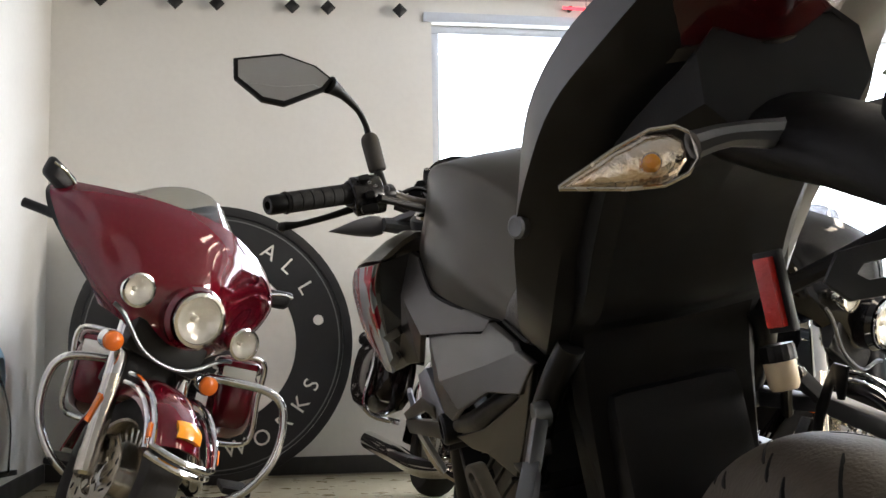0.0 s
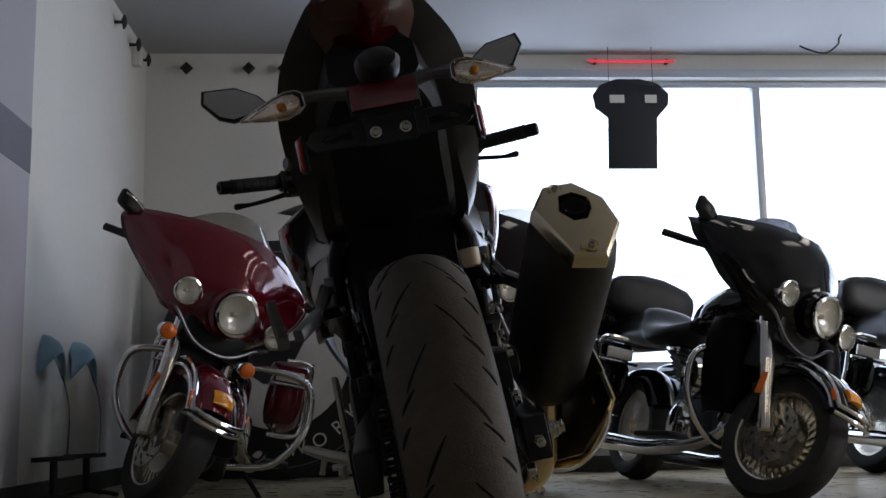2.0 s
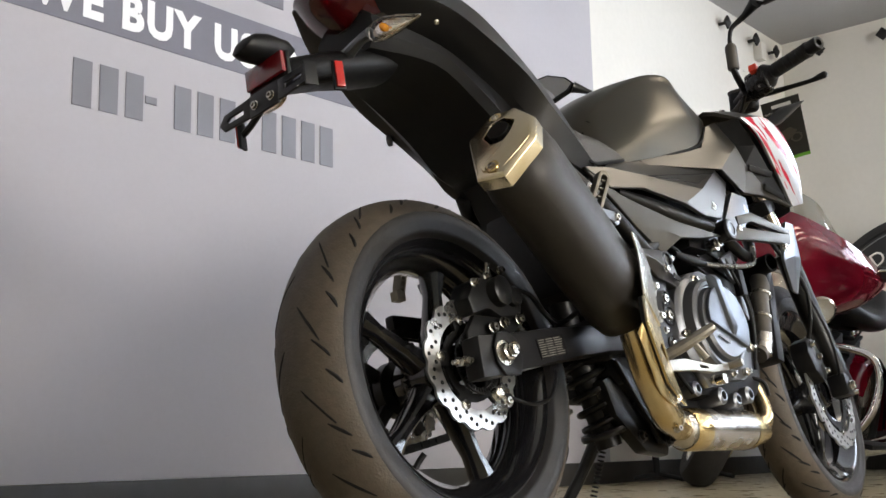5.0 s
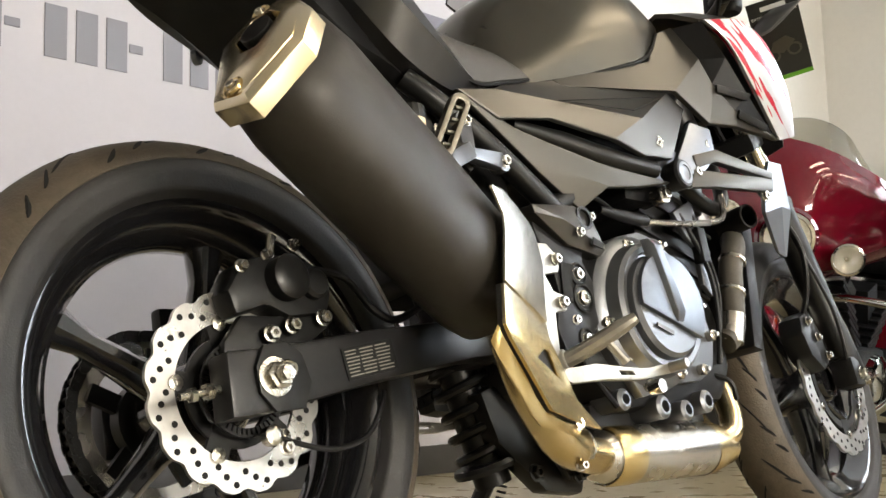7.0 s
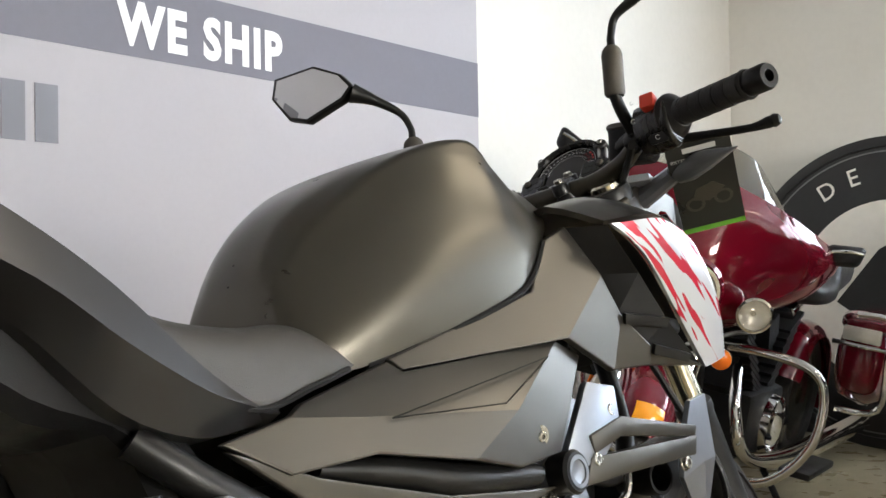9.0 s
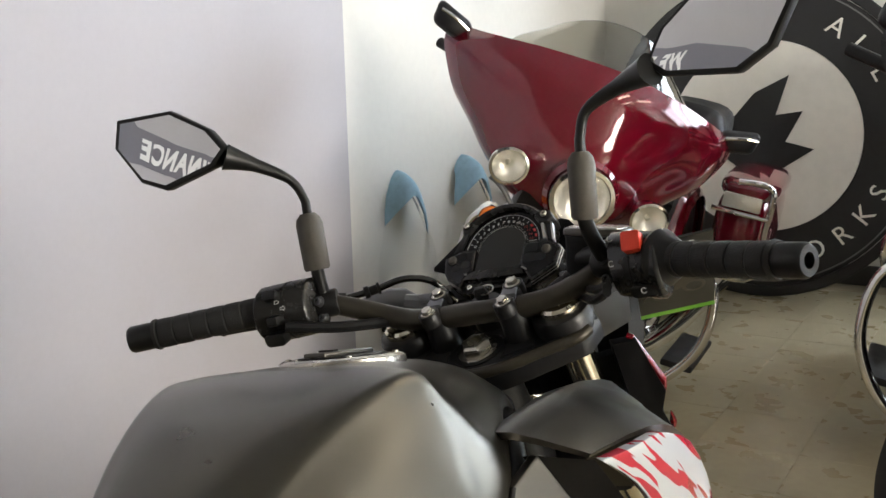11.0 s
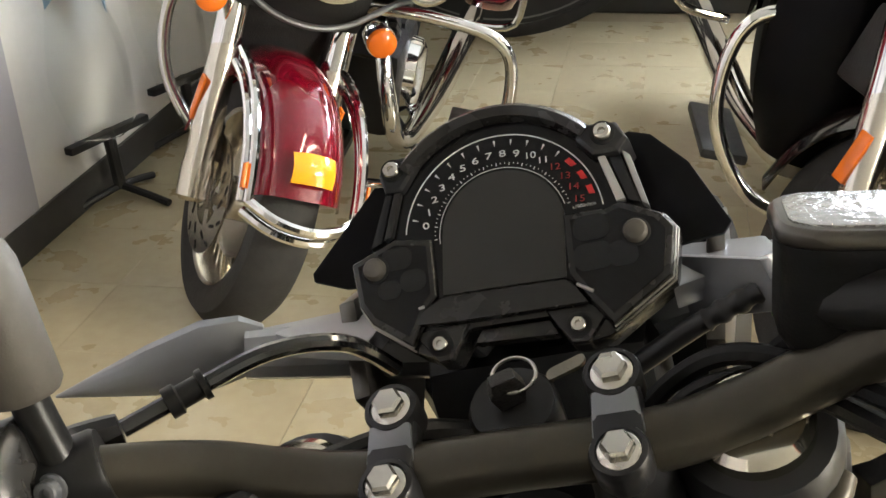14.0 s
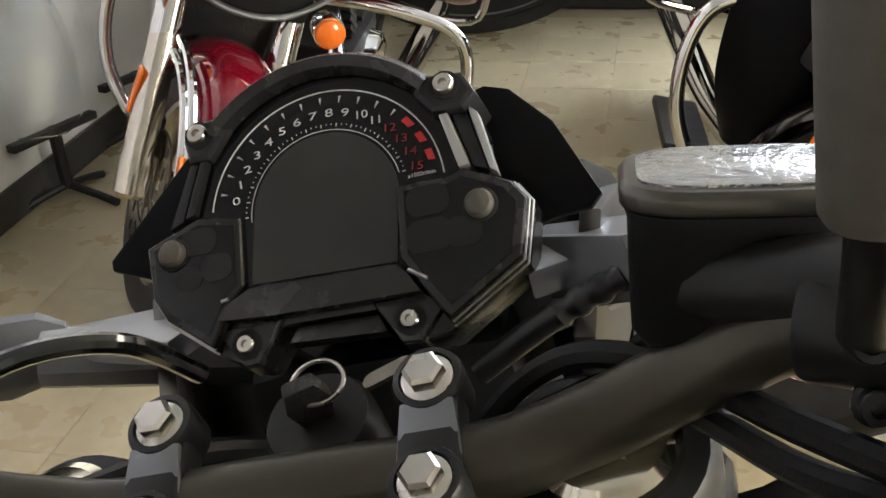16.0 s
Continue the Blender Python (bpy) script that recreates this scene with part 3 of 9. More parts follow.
    fn("valve", Shape().tube([V3(c) + V3((0, math.cos(4.2) * (rim_r - 0.03), math.sin(4.2) * (rim_r - 0.03))), V3(c) + V3((0.01, math.cos(4.2) * (rim_r - 0.055), math.sin(4.2) * (rim_r - 0.055))), V3(c) + V3((0.02, math.cos(4.2) * (rim_r - 0.07), math.sin(4.2) * (rim_r - 0.07)))], 0.005, 8, 3), m_black, w)
    return w


def petal_disc(fn, c, x, r_out, r_in, lobes, holes, parent, bolts, carrier):
    n = lobes * 8
    outer, inner = [], []
    for i in range(n):
        t = 2 * math.pi * i / n
        ro = r_out - 0.006 * (0.5 + 0.5 * math.cos(lobes * t)) ** 2
        outer.append((ro * math.cos(t), ro * math.sin(t)))
        inner.append((r_in * math.cos(t), r_in * math.sin(t)))
    o = (x, c[1], c[2])
    disc = fn("brake_disc", Shape().plate(outer, 0.005, o, (0, 1, 0), (0, 0, 1), inner), m_disc, parent, "petal-shaped steel brake disc with drilled holes")
    hs = Shape()
    for k in range(holes):
        t = 2 * math.pi * k / holes
        r = r_in + (r_out - r_in) * (0.30, 0.52, 0.72)[k % 3]
        hs.cyl((x - 0.0032, c[1] + r * math.cos(t), c[2] + r * math.sin(t)), (x + 0.0032, c[1] + r * math.cos(t), c[2] + r * math.sin(t)), 0.0036, n=10)
    fn("hole_pattern", hs, m_gapshade, disc)
    for k in range(bolts):
        t = 2 * math.pi * k / bolts + 0.5
        d = (math.cos(t), math.sin(t))
        fn("carrier_arm", Shape().box((x - 0.003, c[1] + d[0] * (r_in - 0.012), c[2] + d[1] * (r_in - 0.012)), (0.006, 0.04, 0.028), Matrix.Rotation(t, 4, "X")), carrier, disc)
    cs = Shape()
    cs.plate([((r_in - 0.014) * math.cos(t), (r_in - 0.014) * math.sin(t)) for t in turn(30)], 0.005, (x - 0.003, c[1], c[2]), (0, 1, 0), (0, 0, 1), [((r_in - 0.028) * math.cos(t), (r_in - 0.028) * math.sin(t)) for t in turn(30)])
    fn("disc_carrier", cs, carrier, disc)
    for k in range(bolts):
        t = 2 * math.pi * k / bolts + 0.5
        fn("disc_button", Shape().lathe([(0.0085, 0), (0.0085, 0.005), (0.004, 0.006), (0.003, 0.003)], (x, c[1] + (r_in - 0.001) * math.cos(t), c[2] + (r_in - 0.001) * math.sin(t)), (1, 0, 0), 16), m_zinc, disc)
    return disc


RW, FW = (0, 0, 0.297), (0, 1.401, 0.287)
rear = wheel(bp, "rear_wheel", RW, 0.311, 0.077, 0.221, 0.058, 5, 0.12, 15)
petal_disc(bp, RW, 0.083, 0.110, 0.076, 16, 48, rear, 5, m_satin)
front = wheel(sp, "front_wheel", FW, 0.296, 0.057, 0.219, 0.044, 5, 0.9, 17)
petal_disc(sp, FW, 0.078, 0.150, 0.112, 18, 54, front, 6, m_satin)
abs_ring = Shape()
for k in range(48):
    t = 2 * math.pi * k / 48
    abs_ring.box((0.098, 0.048 * math.cos(t), RW[2] + 0.048 * math.sin(t)), (0.004, 0.010, 0.0035), Matrix.Rotation(t, 4, "X"))
abs_ring.plate([(0.053 * math.cos(t), 0.053 * math.sin(t)) for t in turn(32)], 0.003, (0.098, 0, RW[2]), (0, 1, 0), (0, 0, 1), [(0.05 * math.cos(t), 0.05 * math.sin(t)) for t in turn(32)])
bp("sensor_ring", abs_ring, m_satin, rear)

# sprocket and chain on the left
teeth = []
for i in range(41 * 4):
    r = (0.102, 0.106, 0.106, 0.102)[i % 4]
    teeth.append((r * math.cos(2 * math.pi * i / 164), r * math.sin(2 * math.pi * i / 164)))
bp("sprocket", Shape().plate(teeth, 0.007, (-0.092, 0, RW[2]), (0, 1, 0), (0, 0, 1), [(0.078 * math.cos(2 * math.pi * i / 164), 0.078 * math.sin(2 * math.pi * i / 164)) for i in range(164)]), m_steel, rear, "steel sprocket ring")
spider = Shape().lathe([(0.03, -0.012), (0.05, -0.010), (0.05, 0.010), (0.03, 0.012)], (-0.088, 0, RW[2]), (1, 0, 0), 28)
for k in range(5):
    t = 2 * math.pi * k / 5 + 0.2
    spider.box((-0.089, 0.064 * math.cos(t), RW[2] + 0.064 * math.sin(t)), (0.010, 0.045, 0.022), Matrix.Rotation(t, 4, "X"))
bp("sprocket_carrier", spider, m_satin, rear)
FS, R1, R2 = (0.50, 0.36), 0.105, 0.034
chain_line = []
base = math.atan2(FS[1] - RW[2], FS[0])
for k in range(26):
    t = base + radians(98) + radians(164) * k / 25
    chain_line.append((R1 * math.cos(t), RW[2] + R1 * math.sin(t)))
lo = chain_line[-1]
lo2 = (FS[0] + R2 * math.cos(base - 1.6), FS[1] + R2 * math.sin(base - 1.6))
chain_line += [(lo[0] + (lo2[0] - lo[0]) * k / 26, lo[1] + (lo2[1] - lo[1]) * k / 26 - 0.012 * math.sin(math.pi * k / 26)) for k in range(1, 27)]
hi2 = (FS[0] + R2 * math.cos(base + 1.6), FS[1] + R2 * math.sin(base + 1.6))
chain_line += [(FS[0] + R2 * math.cos(base - 1.6 + 3.2 * k / 6), FS[1] + R2 * math.sin(base - 1.6 + 3.2 * k / 6)) for k in range(1, 7)]
hi = chain_line[0]
chain_line += [(hi2[0] + (hi[0] - hi2[0]) * k / 26, hi2[1] + (hi[1] - hi2[1]) * k / 26) for k in range(1, 26)]
chain = Shape()
for i, (a, b) in enumerate(zip(chain_line, chain_line[1:] + chain_line[:1])):
    t = math.atan2(b[1] - a[1], b[0] - a[0])
    mid = ((a[0] + b[0]) / 2, (a[1] + b[1]) / 2)
    ln = math.hypot(b[0] - a[0], b[1] - a[1])
    for s in (-1, 1):
        chain.plate(rounded(ln + 0.008, 0.014, 0.0068, 3), 0.002, (-0.092 + s * (0.007 + 0.002 * (i % 2)), mid[0], mid[1]), (0, math.cos(t), math.sin(t)), (0, -math.sin(t), math.cos(t)))
    chain.cyl((-0.103, *a), (-0.081, *a), 0.0045, n=8)
bp("drive_chain", chain, m_satin, None, "dark roller chain")
bp("chain_guard", Shape().box((-0.112, 0.20, 0.425), (0.022, 0.34, 0.03)), m_black, bevel=0.006)

# --- swingarm
def arm():
    rings = []
    for y, z, hgt, x0, x1 in ((-0.052, 0.291, 0.070, 0.112, 0.150), (0.0, 0.296, 0.068, 0.112, 0.150), (0.15, 0.322, 0.060, 0.110, 0.150), (0.32, 0.345, 0.052, 0.098, 0.148), (0.43, 0.36, 0.06, 0.08, 0.135), (0.53, 0.37, 0.075, 0.06, 0.12)):
        rings.append([(x0, y, z - hgt / 2), (x1, y, z - hgt / 2), (x1, y, z + hgt / 2), (x0, y, z + hgt / 2)])
    return Shape().ring_loft(rings)


both(bp, "swingarm", arm, m_arm, None, "satin black box-section swingarm", 0.006)
bp("swingarm_bridge", Shape().box((0, 0.40, 0.365), (0.24, 0.06, 0.08)), m_satin, bevel=0.012)


def adjuster():
    return Shape().plate([(-0.02, -0.035), (0.018, -0.038), (0.034, -0.012), (0.03, 0.02), (0.012, 0.036), (-0.016, 0.036), (-0.032, 0.015), (-0.034, -0.012)], 0.006, (0.153, 0.012, 0.298), (0, 1, 0.16), (0, -0.16, 1))


both(bp, "axle_plate", adjuster, m_satin, bevel=0.0015)
bp("axle_nut", Shape().lathe([(0.021, 0), (0.021, 0.003), (0.016, 0.004)], (0.155, 0, 0.297), (1, 0, 0), 24).lathe([(0.0155, 0.003), (0.0155, 0.013), (0.012, 0.015), (0.012, 0.019), (0.0085, 0.019), (0.0085, 0.026), (0.003, 0.027)], (0.155, 0, 0.297), (1, 0, 0), 6), m_zinc, None, "plated axle nut with split pin")
bp("split_pin", Shape().tube([(0.176, -0.012, 0.303), (0.178, 0.0, 0.309), (0.177, 0.012, 0.304), (0.172, 0.014, 0.296)], 0.0018, 6, 4), m_zinc)
bp("chain_adjuster_bolt", Shape().cyl((0.131, -0.05, 0.29), (0.131, -0.10, 0.283), 0.004, n=10).lathe([(0.009, 0), (0.009, 0.008)], (0.131, -0.062, 0.288), (0, -1, -0.1), 6).lathe([(0.008, 0), (0.008, 0.006)], (0.131, -0.082, 0.285), (0, -1, -0.1), 6), m_zinc)
lab = Shape()
lab_u, lab_v = V3((0, 1, 0.17)), V3((0, -0.17, 1))
sw_label = bp("swingarm_label", Shape().plate([(0, 0), (0.078, 0), (0.078, 0.036), (0, 0.036)], 0.0008, (0.1512, 0.103, 0.292), lab_u, lab_v), m_black, None, "small printed label")
for k in range(24):
    h0, z0 = (0.004, 0.026, 0.050)[k % 3], 0.0035 + 0.0040 * (k // 3)
    h1 = (0.024, 0.048, 0.073)[k % 3] - 0.0012 * ((k * 3) % 5)
    lab.plate([(h0, z0), (h1, z0), (h1, z0 + 0.0014), (h0, z0 + 0.0014)], 0.0006, (0.1518, 0.103, 0.292), lab_u, lab_v)
bp("label_print", lab, m_label, sw_label)

# rear caliper, bracket, hose and sensor lead
cal = Shape()
cal.plate([(-0.02, 0.40), (0.005, 0.435), (0.05, 0.445), (0.10, 0.44), (0.125, 0.405), (0.115, 0.378), (0.06, 0.372), (0.03, 0.385), (-0.012, 0.372)], 0.05, (0.094, 0, 0), (0, 1, 0), (0, 0, 1))
caliper = bp("brake_caliper", cal, m_satin, None, "black brake caliper", 0.008)
bp("caliper_body", Shape().lathe([(0.022, -0.03), (0.026, -0.026), (0.026, 0.026), (0.02, 0.03)], (0.108, 0.055, 0.415), (1, 0.1, 0), 24).lathe([(0.016, -0.03), (0.018, 0.02), (0.014, 0.024)], (0.108, 0.095, 0.41), (1, 0, 0), 18), m_satin, caliper)
bp("caliper_bracket", Shape().plate([(-0.03, 0.31), (0.03, 0.30), (0.09, 0.345), (0.12, 0.365), (0.11, 0.385), (0.05, 0.375), (0.0, 0.375), (-0.025, 0.345)], 0.012, (0.104, 0, 0), (0, 1, 0), (0, 0, 1)), m_satin, caliper, bevel=0.003)
for y, z, r in ((0.075, 0.456, 0.006), (0.0, 0.427, 0.006), (0.035, 0.442, 0.005), (0.03, 0.352, 0.008), (0.06, 0.362, 0.008), (0.105, 0.372, 0.008), (-0.03, 0.275, 0.008)):
    bp("caliper_bolt", Shape().bolt((0.118, y, z), (1, 0, 0), r, 0.010), m_zinc, caliper)
bp("bleed_nipple", Shape().tube([(0.112, 0.045, 0.44), (0.114, 0.047, 0.458), (0.114, 0.05, 0.466)], [0.006, 0.005, 0.006], 10, 3), m_zinc, caliper)
bp("brake_hose", Shape().tube([(0.112, 0.10, 0.432), (0.118, 0.15, 0.42), (0.125, 0.175, 0.385), (0.128, 0.21, 0.37), (0.128, 0.27, 0.395), (0.12, 0.33, 0.42), (0.11, 0.38, 0.47)], 0.005, 8, 6), m_black)
bp("sensor_lead", Shape().tube([(0.12, 0.01, 0.245), (0.125, 0.04, 0.232), (0.128, 0.09, 0.222), (0.128, 0.14, 0.235), (0.125, 0.17, 0.27), (0.12, 0.18, 0.285)], 0.0032, 8, 5), m_black)
bp("sensor", Shape().lathe([(0.011, 0), (0.011, 0.012), (0.007, 0.014), (0.004, 0.014)], (0.112, 0.015, 0.242), (1, 0, 0), 18).bolt((0.122, 0.03, 0.228), (1, 0, 0), 0.007, 0.006), m_zinc)

# --- silencer, heat shield, collector
TIP, LOW = V3((0.266, -0.045, 0.606)), V3((0.202, 0.318, 0.377))
ax_m = (LOW - TIP).normalized()
side_m = V3((0.96, 0.26, 0.08))
side_m = (side_m - side_m.dot(ax_m) * ax_m).normalized()
up_m = side_m.cross(ax_m)
if up_m.z < 0:
    up_m = -up_m
L_m = (LOW - TIP).length


def can_ring(s, a, b, push=(0, 0), flat=0.82, n=28):
    out = []
    for t in turn(n):
        cx, sx = math.cos(t), math.sin(t)
        out.append(TIP + ax_m * s + side_m * (push[0] + a * abs(cx) ** flat * (1 if cx > 0 else -1)) + up_m * (push[1] + b * abs(sx) ** flat * (1 if sx > 0 else -1)))
    return out


silencer = bp("silencer", Shape().ring_loft([can_ring(0.0, 0.046, 0.060), can_ring(0.012, 0.050, 0.066), can_ring(0.020, 0.059, 0.077), can_ring(0.06, 0.064, 0.083), can_ring(0.25, 0.064, 0.083), can_ring(L_m - 0.06, 0.062, 0.080), can_ring(L_m - 0.02, 0.055, 0.07), can_ring(L_m, 0.038, 0.05)]), m_can, None, "matte black silencer can", angle=60)
CAP_OUT = ((-0.023, 0.078), (0.026, 0.073), (0.060, 0.024), (0.060, -0.032), (0.006, -0.092), (-0.044, -0.074), (-0.063, 0.036))
CAP_HOLE = ((-0.014, 0.042), (0.010, 0.044), (0.028, 0.026), (0.028, 0.006), (0.008, -0.016), (-0.014, -0.014), (-0.028, 0.012))
cap_line = lambda pts, h, k=1.0: [TIP + ax_m * h + side_m * (a * k) + up_m * (b * k) for a, b in pts]
cap_rings = [cap_line(CAP_OUT, 0.016), cap_line(CAP_OUT, -0.006), cap_line(CAP_OUT, -0.013, 0.93), cap_line(CAP_HOLE, -0.019, 1.05), cap_line(CAP_HOLE, -0.019), cap_line(CAP_HOLE, 0.03, 0.9)]
end_cap = bp("end_cap", Shape().ring_loft([r[::-1] for r in cap_rings], caps=(False, True)), m_cap, silencer, "faceted polished steel end cap", 0.0015, 20)
bp("outlet", Shape().ring_loft([cap_line(CAP_HOLE, 0.012, 0.93), cap_line(CAP_HOLE, 0.014, 0.93)]).lathe([(0.019, 0.0), (0.019, 0.03), (0.016, 0.03), (0.016, 0.0)], TIP + ax_m * -0.022 + side_m * 0.0 + up_m * 0.014, ax_m, 20), m_gapshade, silencer)
RIDGE = [((0.031, 0.024), (0.050, 0.022)), ((0.022, -0.002), (0.053, -0.028)), ((0.000, -0.032), (0.036, -0.048)), ((-0.028, -0.060), (0.008, -0.074)), ((-0.030, -0.068), (0.002, -0.081))]
bp("cap_ridge", Shape().ring_loft([[TIP + ax_m * h + side_m * p[0] + up_m * p[1] for p, h in ((a, -0.010), (b, -0.010), (b, -0.0145 - d), (a, -0.0205 - d))] for (a, b), d in zip(RIDGE, (0.0, 0.0005, 0.001, 0.0, -0.002))]), m_cap, end_cap, "raised polished band", 0.0015, 25)
for a, b, h in ((-0.012, -0.067, -0.0175), (-0.010, 0.060, -0.0150)):
    bp("bolt_seat", Shape().lathe([(0.0120, -0.002), (0.0120, 0.001), (0.0095, 0.002), (0.0085, 0.0005)], TIP + ax_m * h + side_m * a + up_m * b, -ax_m, 18), m_gold, silencer)
    bp("cap_bolt", Shape().bolt(TIP + ax_m * h + side_m * a + up_m * b, -ax_m, 0.005, 0.005, False), m_zinc, silencer)



def shield_material():
    """Bare steel above, straw-coloured where the pipe has heated it."""
    mat = material("heat_shield_steel", (0.80, 0.62, 0.30), 0.24, 1.0, rough_var=0.03, grain_size=25)
    nt = mat.node_tree
    xyz = nt.nodes.new("ShaderNodeSeparateXYZ")
    nt.links.new(nt.nodes.new("ShaderNodeTexCoord").outputs["Object"], xyz.inputs["Vector"])
    ramp = nt.nodes.new("ShaderNodeMapRange")
    ramp.inputs["From Min"].default_value, ramp.inputs["From Max"].default_value = 0.315, 0.405
    nt.links.new(xyz.outputs["Z"], ramp.inputs["Value"])
    mix = nt.nodes.new("ShaderNodeMix")
    mix.data_type = "RGBA"
    mix.inputs["A"].default_value, mix.inputs["B"].default_value = (0.80, 0.62, 0.30, 1), (0.84, 0.82, 0.76, 1)
    nt.links.new(ramp.outputs["Result"], mix.inputs["Factor"])
    nt.links.new(mix.outputs["Result"], nt.nodes["Principled BSDF"].inputs["Base Color"])
    return mat


m_shield = shield_material()
SO, SN = V3((0.265, 0.293, 0.330)), V3((0.9176, 0.3968, -0.0223)).normalized()
SV = (V3((0, 0, 1)) - SN * SN.z).normalized()
SU = SV.cross(SN)
flat = lambda pts: [((V3(p) - SO).dot(SU), (V3(p) - SO).dot(SV)) for p in pts]
low_face = [(0.294, 0.210, 0.368), (0.299, 0.195, 0.320), (0.294, 0.205, 0.306), (0.247, 0.309, 0.232), (0.190, 0.441, 0.220), (0.157, 0.516, 0.217), (0.198, 0.424, 0.249), (0.206, 0.406, 0.265), (0.224, 0.368, 0.300), (0.234, 0.345, 0.321), (0.236, 0.341, 0.338)]
up_face = [(0.292, 0.214, 0.482), (0.282, 0.242, 0.455), (0.283, 0.239, 0.434), (0.294, 0.210, 0.370), (0.236, 0.341, 0.340), (0.236, 0.344, 0.359), (0.228, 0.364, 0.417), (0.235, 0.351, 0.453), (0.240, 0.338, 0.463), (0.260, 0.293, 0.477), (0.279, 0.250, 0.487)]
hole_face = [(0.247, 0.315, 0.305), (0.259, 0.286, 0.292), (0.229, 0.354, 0.274), (0.238, 0.334, 0.304)]
shield = bp("heat_shield", Shape().plate(flat(low_face), 0.004, SO, SU, SV, flat(hole_face)), m_shield, None, "heat-tinted steel heat shield", 0.0012, 20)
bp("shield_plate", Shape().plate(flat(up_face), 0.004, SO + SN * 0.002, SU, SV), m_shield, shield, "bright silver upper plate", 0.0012, 20)
# added dark plate gives the shield's back its shade
bp("shield_backing", Shape().plate(flat([V3(p) * 0.99 + SO * 0.01 for p in low_face]), 0.006, SO - SN * 0.0055, SU, SV), m_satin, shield, "dark plate for the shaded back of the shield")
bp("shield_side", Shape().skin([[(0.2985, 0.195, 0.322), (0.2935, 0.205, 0.306), (0.270, 0.257, 0.270), (0.2465, 0.309, 0.232), (0.1895, 0.441, 0.220)], [(0.287, 0.192, 0.306), (0.283, 0.203, 0.286), (0.264, 0.250, 0.250), (0.238, 0.305, 0.218), (0.186, 0.440, 0.208)]], 0.004, 2), m_shield, shield, "", 0.0008, 30)
for p in ((0.277, 0.247, 0.322), (0.198, 0.43, 0.222)):
    bp("shield_bolt", Shape().bolt(p, (1, -0.5, 0), 0.007, 0.008), m_zinc, shield)
bp("mid_pipe", Shape().tube([(0.215, 0.29, 0.41), (0.205, 0.32, 0.33), (0.19, 0.36, 0.26), (0.165, 0.43, 0.205), (0.13, 0.52, 0.19), (0.10, 0.60, 0.186)], 0.026, 18, 6), m_gold, None, "heat-tinted exhaust pipe")
bp("collector", Shape().lathe([(0.026, -0.05), (0.040, 0.0), (0.042, 0.01), (0.042, 0.05), (0.0425, 0.053), (0.0425, 0.24), (0.041, 0.25), (0.028, 0.31)], (0.10, 0.60, 0.186), (0.03, 1, -0.012), 32), m_steel, None, "brushed steel exhaust collector")
bp("collector_band", Shape().lathe([(0.0405, -0.004), (0.0432, 0.004), (0.0434, 0.046), (0.0428, 0.050)], (0.10, 0.60, 0.186), (0.03, 1, -0.012), 32, False, False), m_gold)
bp("collector_cone", Shape().lathe([(0.0432, 0.236), (0.0420, 0.252), (0.0290, 0.312)], (0.10, 0.60, 0.186), (0.03, 1, -0.012), 32, False, False), m_gold)
bp("pipe_clamp", Shape().lathe([(0.030, 0), (0.030, 0.022), (0.027, 0.024)], (0.150, 0.468, 0.200), (-0.5, 1, -0.12), 20).bolt((0.165, 0.46, 0.172), (1, -0.3, 0), 0.006, 0.014), m_steel)
for dx in (-0.02, 0.06):
    bp("header_pipe", Shape().tube([(0.10 + dx * 0.3, 0.87, 0.188), (0.09 + dx * 0.6, 0.915, 0.205), (0.04 + dx, 0.955, 0.27), (0.0 + dx, 0.96, 0.37), (0.0 + dx, 0.93, 0.46)], 0.019, 14, 6), m_gold)

# --- engine and frame
engine = bp("engine", Shape().plate([(0.53, 0.47), (0.56, 0.30), (0.64, 0.245), (0.90, 0.25), (0.95, 0.31), (0.93, 0.42), (0.80, 0.48), (0.62, 0.50)], 0.25, (0.01, 0, 0), (0, 1, 0), (0, 0, 1)), m_satin, None, "twin-cylinder engine with grey covers", 0.02)
bp("cylinder_block", Shape().box((0.0, 0.865, 0.52), (0.24, 0.19, 0.22), Matrix.Rotation(radians(-18), 4, "X")), m_satin, engine, bevel=0.015)
bp("cylinder_head", Shape().box((0.0, 0.915, 0.645), (0.26, 0.17, 0.10), Matrix.Rotation(radians(-18), 4, "X")), m_case, engine, bevel=0.015)
for k in range(5):
    bp("fin", Shape().box((0.0, 0.845 + 0.012 * k, 0.455 + 0.028 * k), (0.252, 0.20, 0.006), Matrix.Rotation(radians(-18), 4, "X")), m_satin, engine)


def clutch_ring(x, r, sq=1.0, c=(0.702, 0.388)):
    return [(x, c[0] + r * 1.02 * math.cos(t), c[1] + r * sq * math.sin(t)) for t in turn(40)]


bp("clutch_case", Shape().ring_loft([clutch_ring(0.12, 0.122), clutch_ring(0.150, 0.120), clutch_ring(0.157, 0.113), clutch_ring(0.160, 0.104), clutch_ring(0.180, 0.100), clutch_ring(0.185, 0.094), clutch_ring(0.184, 0.086), clutch_ring(0.178, 0.083)]), m_case, engine, "round grey clutch cover")
bp("clutch_cap", Shape().ring_loft([clutch_ring(0.172, 0.081), clutch_ring(0.190, 0.079), clutch_ring(0.196, 0.073), clutch_ring(0.198, 0.02)]), m_case, engine)
bp("clutch_face", Shape().plate([(0.702 + 0.079 * math.cos(radians(a)), 0.388 + 0.077 * math.sin(radians(a))) for a in range(-42, 190, 8)], 0.008, (0.2005, 0, 0), (0, 1, 0), (0, 0, 1)), m_clutchface, engine, "smooth bluish cover face", 0.002)
